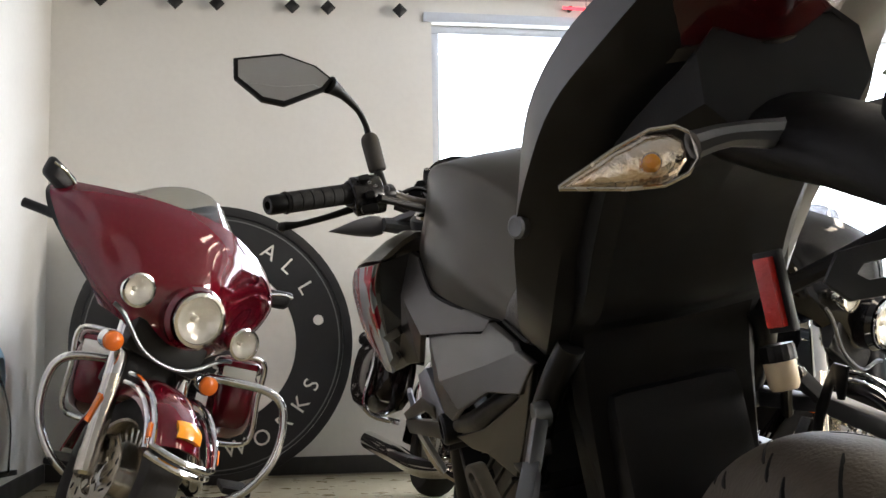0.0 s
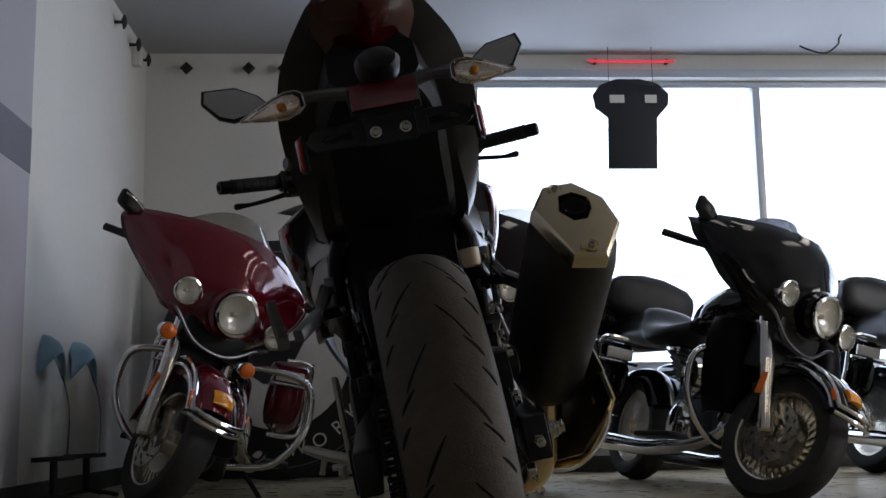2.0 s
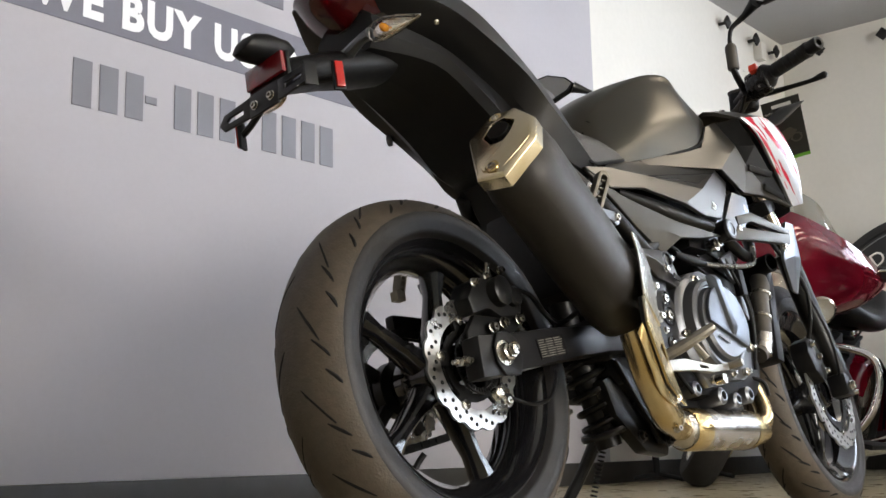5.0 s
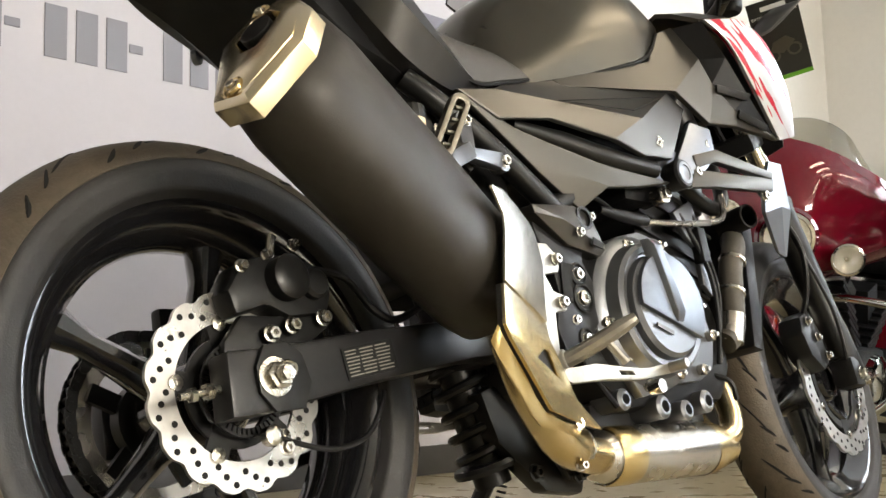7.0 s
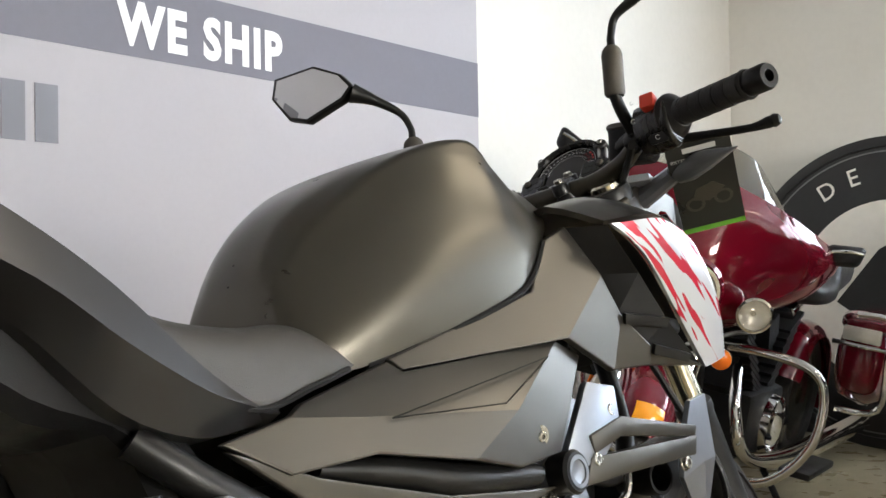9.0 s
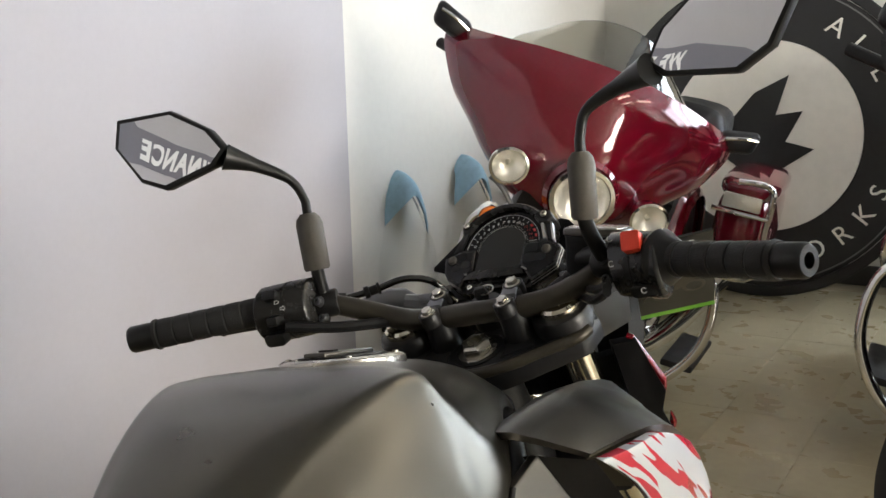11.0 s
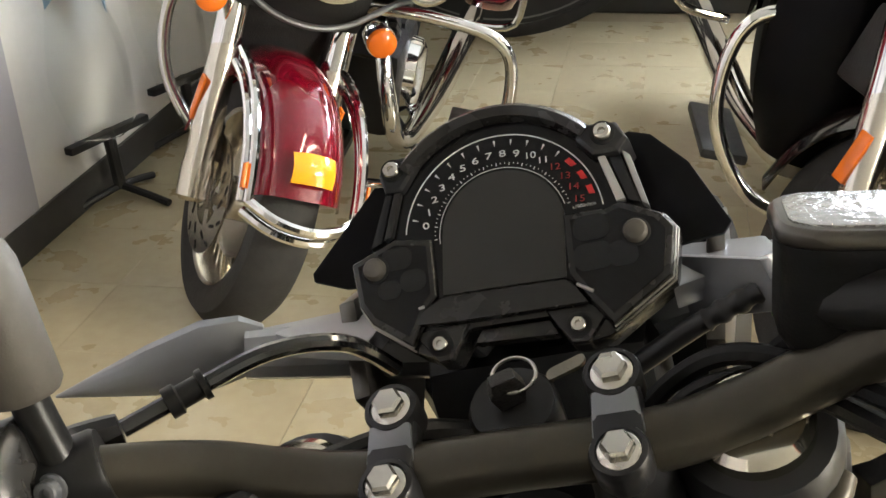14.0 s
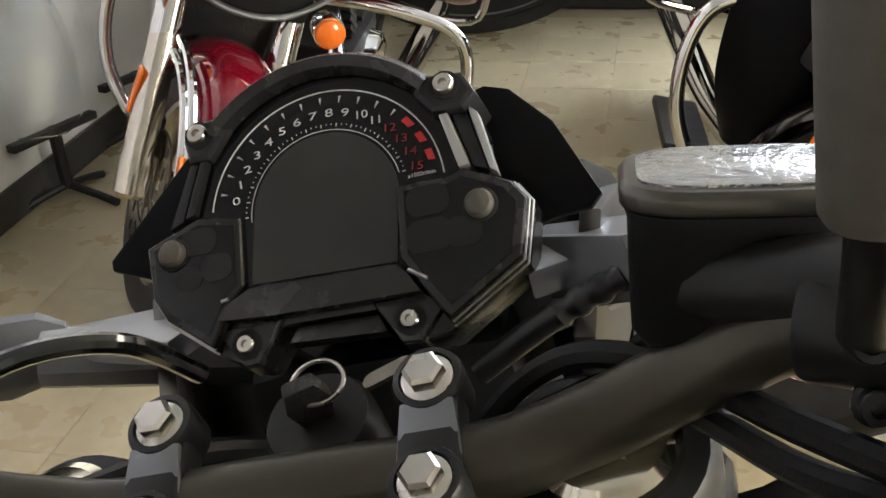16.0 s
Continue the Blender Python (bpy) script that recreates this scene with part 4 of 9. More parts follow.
bp("cover_print", Shape().box((0.1995, 0.672, 0.350), (0.002, 0.040, 0.006), Matrix.Rotation(radians(-18), 4, "X")), m_side, engine)
RIB = [[(0.194, y0, z), (0.194, y1, z), (x, y1 - 0.007, z), (x, y0 + 0.007, z)] for y0, y1, z, x in ((0.661, 0.695, 0.486, 0.205), (0.664, 0.697, 0.474, 0.2125), (0.689, 0.722, 0.374, 0.2135), (0.694, 0.722, 0.360, 0.206))]
bp("clutch_rib", Shape().ring_loft(RIB), m_clutchface, engine, bevel=0.002)
bp("clutch_flange", Shape().plate([(0.618, 0.455), (0.668, 0.505), (0.73, 0.518), (0.785, 0.508), (0.84, 0.45), (0.862, 0.41), (0.882, 0.35), (0.862, 0.30), (0.82, 0.282), (0.75, 0.278), (0.70, 0.268), (0.655, 0.260), (0.62, 0.305), (0.578, 0.36), (0.595, 0.41)], 0.03, (0.135, 0, 0), (0, 1, 0), (0, 0, 1)), m_case, engine, bevel=0.005)
for y, z in ((0.679, 0.49), (0.633, 0.439), (0.593, 0.368), (0.634, 0.318), (0.668, 0.276), (0.75, 0.292), (0.819, 0.298), (0.866, 0.353), (0.846, 0.399), (0.771, 0.495)):
    bp("cover_bolt", Shape().lathe([(0.009, 0), (0.009, 0.013), (0.006, 0.015)], (0.148, y, z), (1, 0, 0), 14).bolt((0.163, y, z), (1, 0, 0), 0.0044, 0.006), m_zinc, engine)
bp("sump", Shape().box((0.0, 0.74, 0.235), (0.2, 0.30, 0.06)), m_satin, engine, bevel=0.015)
for p, r in (((0.13, 0.70, 0.245), 0.018), ((0.13, 0.76, 0.238), 0.016), ((0.13, 0.82, 0.25), 0.018), ((0.12, 0.62, 0.26), 0.016)):
    bp("case_boss", Shape().lathe([(r, -0.03), (r, 0.02), (r * 0.7, 0.024), (r * 0.5, 0.024), (r * 0.45, 0.01)], p, (1, 0, 0), 18), m_case, engine)
bp("sprocket_cover", Shape().box((-0.135, 0.60, 0.38), (0.05, 0.22, 0.18)), m_satin, engine, bevel=0.03)
bp("alternator_cover", Shape().lathe([(0.10, 0), (0.098, 0.035), (0.07, 0.05), (0.001, 0.052)], (-0.12, 0.76, 0.38), (-1, 0, 0), 32), m_case, engine)
bp("radiator", Shape().box((0.0, 1.055, 0.46), (0.30, 0.032, 0.26), Matrix.Rotation(radians(-14), 4, "X")), m_black, None, "black radiator", 0.006)
core = Shape()
for k in range(30):
    core.box((0.0, 1.055 - 0.056 + 0.0039 * (30 - k) - 0.004, 0.345 + 0.0079 * k), (0.27, 0.036, 0.0022), Matrix.Rotation(radians(-14), 4, "X"))
bp("radiator_hose", Shape().tube([(0.13, 1.05, 0.535), (0.145, 1.02, 0.51), (0.150, 0.985, 0.47), (0.150, 0.965, 0.41), (0.145, 0.955, 0.365), (0.14, 0.93, 0.345)], 0.021, 14, 6), m_rubber, None, "black rubber coolant hose")
bp("hose_end", Shape().cyl((0.148, 0.960, 0.392), (0.142, 0.945, 0.345), 0.0225, n=18), m_steel)
for q in ((0.149, 1.0, 0.487), (0.150, 0.972, 0.43)):
    bp("hose_clip", Shape().lathe([(0.0228, -0.004), (0.0238, -0.003), (0.0238, 0.003), (0.0228, 0.004)], q, (0.05, 0.5, 0.86), 18), m_zinc)
bp("throttle_body", Shape().box((0.02, 0.77, 0.61), (0.26, 0.10, 0.08)), m_black, bevel=0.015)
bp("under_tank_box", Shape().box((0, 0.74, 0.69), (0.24, 0.30, 0.14)), m_black, bevel=0.02)
bp("electrics_box", Shape().box((0, 0.42, 0.55), (0.16, 0.22, 0.2)), m_black, bevel=0.02)
bp("fuel_hose", Shape().tube([(0.15, 0.73, 0.535), (0.16, 0.80, 0.535), (0.165, 0.88, 0.54), (0.17, 0.96, 0.555), (0.165, 0.985, 0.60)], 0.0055, 8, 6), m_steel, None, "thin metal cable guide")
bp("cable_cover", Shape().tube([(0.15, 0.64, 0.545), (0.152, 0.70, 0.538), (0.152, 0.755, 0.537)], [0.006, 0.011, 0.009], 12, 4), m_black)
loom = [((0.14, 0.90, 0.60), (0.155, 0.90, 0.52), (0.15, 0.93, 0.44), (0.15, 0.905, 0.36)), ((0.15, 0.86, 0.56), (0.16, 0.895, 0.47), (0.158, 0.90, 0.40), (0.14, 0.90, 0.31)),
        ((0.10, 0.60, 0.60), (0.14, 0.64, 0.57), (0.14, 0.69, 0.55)), ((0.12, 0.48, 0.50), (0.14, 0.52, 0.44), (0.13, 0.55, 0.33), (0.14, 0.60, 0.25)), ((0.12, 0.88, 0.30), (0.15, 0.90, 0.28), (0.15, 0.91, 0.25))]
for line in loom:
    bp("cable", Shape().tube(line, 0.0045, 8, 6), m_black)
bp("connector", Shape().box((0.155, 0.895, 0.505), (0.02, 0.022, 0.06)), m_black, bevel=0.003)
bp("spark_cover_plate", Shape().plate([(0.84, 0.56), (0.90, 0.585), (0.925, 0.50), (0.905, 0.42), (0.885, 0.44), (0.89, 0.50), (0.865, 0.52)], 0.01, (0.148, 0, 0), (0, 1, 0), (0, 0, 1)), m_case, engine, bevel=0.002)


def frame_plate():
    return Shape().plate([(0.468, 0.535), (0.552, 0.535), (0.585, 0.50), (0.572, 0.46), (0.588, 0.43), (0.585, 0.37), (0.545, 0.33), (0.50, 0.32), (0.487, 0.36), (0.505, 0.41), (0.50, 0.455), (0.478, 0.49)], 0.022, (0.140, 0, 0), (0, 1, 0), (0, 0, 1))


both(bp, "pivot_plate", frame_plate, m_arm, None, "dark frame plate", 0.004)
BLOCK = {"a": (0.168, 0.459, 0.530), "a2": (0.168, 0.463, 0.517), "b": (0.162, 0.560, 0.540), "c": (0.160, 0.600, 0.530), "d": (0.156, 0.628, 0.480), "d2": (0.156, 0.610, 0.468), "e": (0.158, 0.536, 0.480), "f": (0.172, 0.520, 0.512)}
bp("plate_block", Shape().shell(BLOCK, ("a b f", "a f a2", "b c f", "c d f", "d d2 e f", "a2 f e"), (-0.03, 0, 0)), m_side, None, "grey angular bracket", 0.002, 12)
# dark pieces laid on the metal as shaded openings
bp("bracket_gap", Shape().solid([(0.167, 0.585, 0.492), (0.165, 0.612, 0.484), (0.165, 0.606, 0.476), (0.167, 0.580, 0.480)], 0.002), m_gapshade)
bp("plate_gap", Shape().solid([(0.1530, 0.515, 0.455), (0.1525, 0.540, 0.452), (0.1525, 0.528, 0.395), (0.1525, 0.508, 0.405)][::-1], -0.002), m_gapshade)
for y, z, r in ((0.553, 0.439, 0.0085), (0.555, 0.404, 0.0105), (0.545, 0.345, 0.0075)):
    bp("bolt_collar", Shape().lathe([(r * 2.1, -0.004), (r * 2.1, 0.003), (r * 1.7, 0.004), (r * 1.5, 0.001)], (0.151, y, z), (1, 0, 0), 24), m_satin)
    bp("frame_bolt", Shape().bolt((0.150, y, z), (1, 0, 0), r, 0.008, False), m_zinc)
for x, y, z in ((0.170, 0.552, 0.496), (0.160, 0.598, 0.526), (0.150, 0.530, 0.372)):
    bp("frame_bolt", Shape().bolt((x, y, z), (1, 0, 0), 0.006, 0.007, False), m_zinc)
bp("plate_ring", Shape().lathe([(0.018, -0.012), (0.018, 0.008), (0.013, 0.008), (0.012, -0.006)], (0.158, 0.577, 0.521), (1, 0, 0), 22), m_satin)


def seat_tube():
    return Shape().tube([(0.112, 0.305, 0.712), (0.130, 0.350, 0.672), (0.138, 0.43, 0.618), (0.140, 0.545, 0.535)], 0.0165, 14, 6)


both(bp, "frame_tube", seat_tube, m_satin, None, "satin black frame tube")
both(bp, "frame_tube", lambda: Shape().tube([(0.13, 0.54, 0.54), (0.15, 0.66, 0.60), (0.17, 0.80, 0.64), (0.10, 1.0, 0.82), (0.04, 1.10, 0.88)], 0.016, 12, 5), m_satin)
both(bp, "frame_tube", lambda: Shape().tube([(0.10, 0.62, 0.69), (0.13, 0.82, 0.77), (0.08, 1.02, 0.88)], 0.015, 12, 5), m_satin)
both(bp, "frame_tube", lambda: Shape().tube([(0.17, 0.82, 0.62), (0.15, 0.97, 0.58), (0.13, 1.05, 0.63), (0.05, 1.14, 0.80)], 0.013, 12, 5), m_satin)
bp("steering_head_tube", Shape().cyl((0, 1.225, 0.75), (0, 1.145, 0.925), 0.034, n=20), m_satin)

# pillion footrest hanger, right and left
def hanger():
    s = Shape()
    s.cyl((0.140, 0.359, 0.639), (0.160, 0.359, 0.639), 0.0155, n=20)
    s.cyl((0.130, 0.439, 0.596), (0.150, 0.439, 0.596), 0.0150, n=20)
    # upright from the upper bolt, arm from the lower one, both into the footrest's root
    s.solid([(0.160, 0.345, 0.640), (0.187, 0.318, 0.588), (0.190, 0.338, 0.582), (0.160, 0.374, 0.635)], 0.016)
    s.solid([(0.189, 0.330, 0.596), (0.228, 0.250, 0.556), (0.226, 0.256, 0.534), (0.188, 0.342, 0.575)], 0.020)
    s.solid([(0.189, 0.326, 0.594), (0.188, 0.338, 0.572), (0.152, 0.432, 0.584), (0.152, 0.442, 0.609), (0.172, 0.362, 0.597)], 0.014)
    return s


both(bp, "footrest_hanger", hanger, m_case, None, "grey cast footrest bracket", 0.003)
for x, y, z in ((0.160, 0.359, 0.639), (0.150, 0.439, 0.596)):
    bp("hanger_bolt", Shape().bolt((x, y, z), (1, 0, 0), 0.0078, 0.008, False), m_zinc)


def pillion_peg():
    o, u, v = V3((0.250, 0.229, 0.576)), V3((0.15, 0.46, 0.87)).normalized(), V3((0.25, 0.84, -0.48)).normalized()
    s = Shape()
    out, inn = rounded(0.090, 0.026, 0.0125, 5), rounded(0.072, 0.012, 0.0055, 5)
    s.plate(out, 0.016, o, u, v, inn)
    for k in range(4):
        s.box(o + u * (-0.027 + 0.018 * k), (0.012, 0.014, 0.004), Matrix.Rotation(radians(18), 4, "Y"))
    s.box(o + u * -0.050, (0.02, 0.024, 0.02))
    return s


both(bp, "pillion_footrest", pillion_peg, m_dullcast, None, "folded cast aluminium footrest", 0.0015)

# rider footrests, brake and gear levers, hanger plate
def rider_hanger():
    s = Shape().plate([(0.385, 0.468), (0.455, 0.468), (0.478, 0.448), (0.470, 0.428), (0.44, 0.424), (0.452, 0.402), (0.478, 0.395), (0.474, 0.376), (0.448, 0.372), (0.440, 0.30), (0.40, 0.28)], 0.010, (0.178, 0, 0), (0, 1, 0), (0, 0, 1))
    return s


both(bp, "rider_footrest_hanger", rider_hanger, m_cast, None, "bright cast footrest hanger", 0.003)
for y, z in ((0.466, 0.446), (0.464, 0.386)):
    bp("hanger_bolt", Shape().bolt((0.184, y, z), (1, 0, 0), 0.007, 0.008, False), m_zinc)


def peg():
    s = Shape()
    s.tube([(0.176, 0.45, 0.306), (0.21, 0.468, 0.318), (0.25, 0.49, 0.336), (0.268, 0.502, 0.345)], [0.011, 0.0115, 0.0105, 0.0075], 10, 4)
    s.tube([(0.232, 0.482, 0.318), (0.24, 0.492, 0.298), (0.243, 0.496, 0.29)], [0.006, 0.005, 0.0065], 8, 3)
    s.lathe([(0.017, -0.02), (0.02, 0.0), (0.017, 0.012)], (0.172, 0.448, 0.304), (1, 0.4, 0.2), 16)
    return s


both(bp, "rider_footrest", peg, m_cast, None, "cast aluminium footrest")
both(bp, "foot_lever", lambda: Shape().plate([(0.404, 0.282), (0.420, 0.292), (0.483, 0.298), (0.583, 0.291), (0.640, 0.293), (0.660, 0.299), (0.664, 0.289), (0.650, 0.283), (0.578, 0.275), (0.500, 0.276), (0.428, 0.272)], 0.011, (0.200, 0, 0), (0, 1, 0), (0, 0, 1), [(0.530, 0.288), (0.562, 0.287), (0.566, 0.282), (0.534, 0.282)]).cyl((0.200, 0.654, 0.291), (0.232, 0.658, 0.293), 0.0075, n=14), m_cast, None, "polished slotted foot lever", 0.002)
bp("lever_end", Shape().lathe([(0.010, -0.012), (0.011, 0.0), (0.010, 0.008)], (0.188, 0.640, 0.268), (1, 0, 0), 18), m_zinc)

# shock, linkage, side stand
coil_pts = []
for k in range(90):
    t = 2 * math.pi * k / 13
    h = k / 89
    coil_pts.append((0.02 + 0.036 * math.cos(t), 0.445 - 0.05 * h + 0.034 * math.sin(t), 0.195 + 0.20 * h + 0.009 * math.sin(t)))
spring = Shape().tube(coil_pts, 0.007, 8, 1, True)
shock = bp("rear_shock", spring, m_satin, None, "black coil spring shock absorber")
bp("damper", Shape().cyl((0.02, 0.45, 0.17), (0.02, 0.38, 0.46), 0.026, n=16), m_satin, shock)
bp("shock_ring", Shape().lathe([(0.045, 0), (0.047, 0.006), (0.045, 0.012), (0.02, 0.012)], (0.02, 0.442, 0.19), (0, -0.25, 0.97), 22), m_satin, shock)
bp("linkage", Shape().plate([(0.40, 0.29), (0.43, 0.30), (0.56, 0.175), (0.59, 0.165), (0.578, 0.14), (0.50, 0.15), (0.42, 0.22)], 0.03, (0.055, 0, 0), (0, 1, 0), (0, 0, 1)), m_satin, bevel=0.008)
bp("linkage_arm", Shape().plate([(0.40, 0.36), (0.44, 0.36), (0.56, 0.18), (0.53, 0.16)], 0.012, (0.085, 0, 0), (0, 1, 0), (0, 0, 1)), m_satin, bevel=0.003)
for y, z, r in ((0.455, 0.175, 0.012), (0.545, 0.165, 0.011), (0.415, 0.335, 0.013), (0.40, 0.40, 0.010)):
    bp("linkage_bolt", Shape().bolt((0.092, y, z), (1, 0, 0), r * 0.8, 0.010), m_satin)
bp("side_stand", Shape().tube([(-0.10, 0.60, 0.22), (-0.135, 0.58, 0.16), (-0.20, 0.53, 0.05), (-0.245, 0.50, -0.035)], [0.016, 0.013, 0.012, 0.012], 10, 5), m_satin, None, "black side stand with spring")
bp("stand_foot", Shape().box((-0.25, 0.50, -0.043), (0.05, 0.06, 0.008), Matrix.Rotation(radians(11), 4, "Y")), m_satin, bevel=0.002)
coil = Shape()
for k in range(16):
    coil.lathe([(0.0075, -0.0018), (0.005, 0), (0.0075, 0.0018)], (-0.10 - 0.003 * k, 0.615 - 0.002 * k, 0.20 - 0.0085 * k), (-0.3, -0.2, -0.9), 10, True)
bp("stand_spring", coil, m_satin)

# --- tank, seat, body panels
def section_loft(rows, n_sub=5, closed=False, crease=False):
    """Rows of (y, [(x, z) from the top centre outwards]); mirrored to a closed sheet."""
    lines = []
    for y, pts in rows:
        half = [V3((x, y, z)) for x, z in pts]
        lines.append([V3((-p.x, p.y, p.z)) for p in reversed(half[1:])] + half)
    if crease:
        # smooth along the length only, so that the edges run sharp from end to end
        cols = [smooth_line(list(c), n_sub) for c in zip(*lines)]
        lines, n_sub = [list(r) for r in zip(*cols)], 1
    sheet = Shape().skin(lines, 0.006, n_sub)
    if closed:
        for end, step in ((lines[0], 1), (lines[-1], -1)):
            rim = smooth_line(end, n_sub)[::step]
            mid = sum(rim, V3((0, 0, 0))) / len(rim)
            k = len(rim)
            sheet.add(rim + [mid], [(i + 1, i, k) for i in range(k - 1)])
    return sheet


tank_rows = [
    (0.515, [(0, 0.800), (0.04, 0.799), (0.066, 0.795), (0.078, 0.791), (0.086, 0.784), (0.096, 0.772), (0.100, 0.762), (0.100, 0.748)]),
    (0.528, [(0, 0.866), (0.036, 0.862), (0.058, 0.850), (0.068, 0.842), (0.077, 0.830), (0.096, 0.805), (0.112, 0.775), (0.114, 0.748)]),
    (0.575, [(0, 0.932), (0.042, 0.926), (0.068, 0.912), (0.080, 0.902), (0.088, 0.888), (0.110, 0.845), (0.130, 0.790), (0.127, 0.750)]),
    (0.66, [(0, 0.982), (0.058, 0.979), (0.094, 0.970), (0.108, 0.963), (0.115, 0.948), (0.136, 0.898), (0.156, 0.830), (0.147, 0.768)]),
    (0.735, [(0, 1.003), (0.072, 1.003), (0.116, 1.000), (0.131, 0.995), (0.138, 0.977), (0.154, 0.930), (0.170, 0.860), (0.166, 0.792)]),
    (0.795, [(0, 1.009), (0.078, 1.009), (0.128, 1.006), (0.147, 1.001), (0.152, 0.980), (0.164, 0.940), (0.178, 0.880), (0.177, 0.813)]),
    (0.822, [(0, 1.006), (0.076, 1.005), (0.122, 0.996), (0.150, 0.975), (0.158, 0.955), (0.170, 0.920), (0.181, 0.868), (0.179, 0.828)]),
    (0.855, [(0, 1.001), (0.072, 0.999), (0.112, 0.984), (0.146, 0.952), (0.164, 0.926), (0.174, 0.905), (0.180, 0.882), (0.178, 0.862)]),
    (0.885, [(0, 0.995), (0.068, 0.991), (0.104, 0.974), (0.132, 0.950), (0.152, 0.925), (0.164, 0.908), (0.170, 0.896), (0.170, 0.885)]),
    (0.96, [(0, 0.976), (0.06, 0.968), (0.088, 0.958), (0.106, 0.945), (0.116, 0.934), (0.122, 0.928), (0.126, 0.922), (0.126, 0.91)]),
    (1.03, [(0, 0.952), (0.045, 0.942), (0.068, 0.930), (0.078, 0.924), (0.084, 0.920), (0.088, 0.916), (0.09, 0.912), (0.09, 0.9)]),
    (1.05, [(0, 0.91), (0.045, 0.905), (0.066, 0.902), (0.075, 0.900), (0.080, 0.899), (0.083, 0.897), (0.086, 0.895), (0.086, 0.89)])]
bp("fuel_tank", section_loft(tank_rows, 4), m_body, None, "matte graphite fuel tank with sharp shoulder", angle=42)
bp("tank_well", Shape().ring_loft([[(w * math.cos(t), 0.78 + (0.26 + 0) * math.sin(t) * 0.98, z) for t in turn(24)] for w, z in ((0.085, 0.74), (0.10, 0.80), (0.09, 0.86))]), m_black)

# filler cap: ring, plate with raised bar, bolts
CAP = axes((-0.002, 0.886, 0.9925), (1, 0, 0), (0, 0.981, -0.19), (0, 0.19, 0.981))
capring = part("filler_cap", Shape().lathe([(0.052, -0.024), (0.0645, -0.022), (0.064, 0.004), (0.060, 0.0065), (0.046, 0.0065), (0.045, 0.002)], (0, 0, 0), (0, 0, 1), 48), m_steel, motorcycle, "round polished filler cap with black lid", m=CAP)
wavy = [((0.0440 + 0.0030 * math.cos(6 * t)) * math.cos(t), (0.0440 + 0.0030 * math.cos(6 * t)) * math.sin(t)) for t in turn(72)]
part("cap_lid", Shape().plate(wavy, 0.006, (0, 0, 0.0055), (1, 0, 0), (0, 1, 0)), m_arm, capring, m=CAP)
part("cap_flap", Shape().plate([(-0.017, -0.040), (0.013, -0.044), (0.022, -0.010), (0.020, 0.026), (0.004, 0.040), (-0.012, 0.030), (-0.020, -0.004)], 0.005, (0, 0, 0.0105), (1, 0, 0), (0, 1, 0)), m_side, capring, bevel=0.002, m=CAP)
part("key_cover", Shape().plate(rounded(0.020, 0.010, 0.003, 3), 0.003, (0.0, -0.022, 0.0135), (1, 0, 0), (0, 1, 0)), m_satin, capring, m=CAP)
for k in range(4):
    a = radians(45 + 90 * k)
    part("cap_bolt", Shape().bolt((0.054 * math.cos(a), 0.054 * math.sin(a), 0.0055), (0, 0, 1), 0.003, 0.003, False), m_steel, capring, m=CAP)

seat_rows = [
    (0.10, [(0, 0.965), (0.08, 0.962), (0.115, 0.945), (0.128, 0.925), (0.130, 0.900)]),
    (0.20, [(0, 0.922), (0.080, 0.918), (0.112, 0.904), (0.127, 0.880), (0.129, 0.850)]),
    (0.27, [(0, 0.866), (0.080, 0.868), (0.112, 0.857), (0.127, 0.834), (0.129, 0.800)]),
    (0.345, [(0, 0.815), (0.080, 0.820), (0.110, 0.814), (0.126, 0.790), (0.128, 0.750)]),
    (0.43, [(0, 0.796), (0.078, 0.803), (0.108, 0.799), (0.125, 0.772), (0.127, 0.722)]),
    (0.505, [(0, 0.806), (0.075, 0.806), (0.106, 0.797), (0.123, 0.772), (0.127, 0.736)]),
    (0.55, [(0, 0.797), (0.07, 0.795), (0.105, 0.784), (0.122, 0.770), (0.127, 0.748)]),
    (0.578, [(0, 0.780), (0.06, 0.778), (0.100, 0.770), (0.119, 0.763), (0.125, 0.757)])]
bp("seat", section_loft(seat_rows), m_seat, None, "black textured rider seat")

# dark tubes draw the shade in the gaps along seat and tank
both(bp, "seat_gap", lambda: Shape().tube([(0.129, 0.30, 0.790), (0.130, 0.36, 0.752), (0.130, 0.43, 0.722), (0.130, 0.50, 0.736), (0.1295, 0.555, 0.750)], 0.0035, 6, 5), m_gapshade)
both(bp, "tank_gap", lambda: Shape().tube([(0.127, 0.585, 0.752), (0.146, 0.66, 0.767), (0.166, 0.735, 0.789), (0.179, 0.80, 0.811), (0.181, 0.835, 0.836), (0.180, 0.865, 0.872)], 0.0035, 6, 5), m_gapshade)
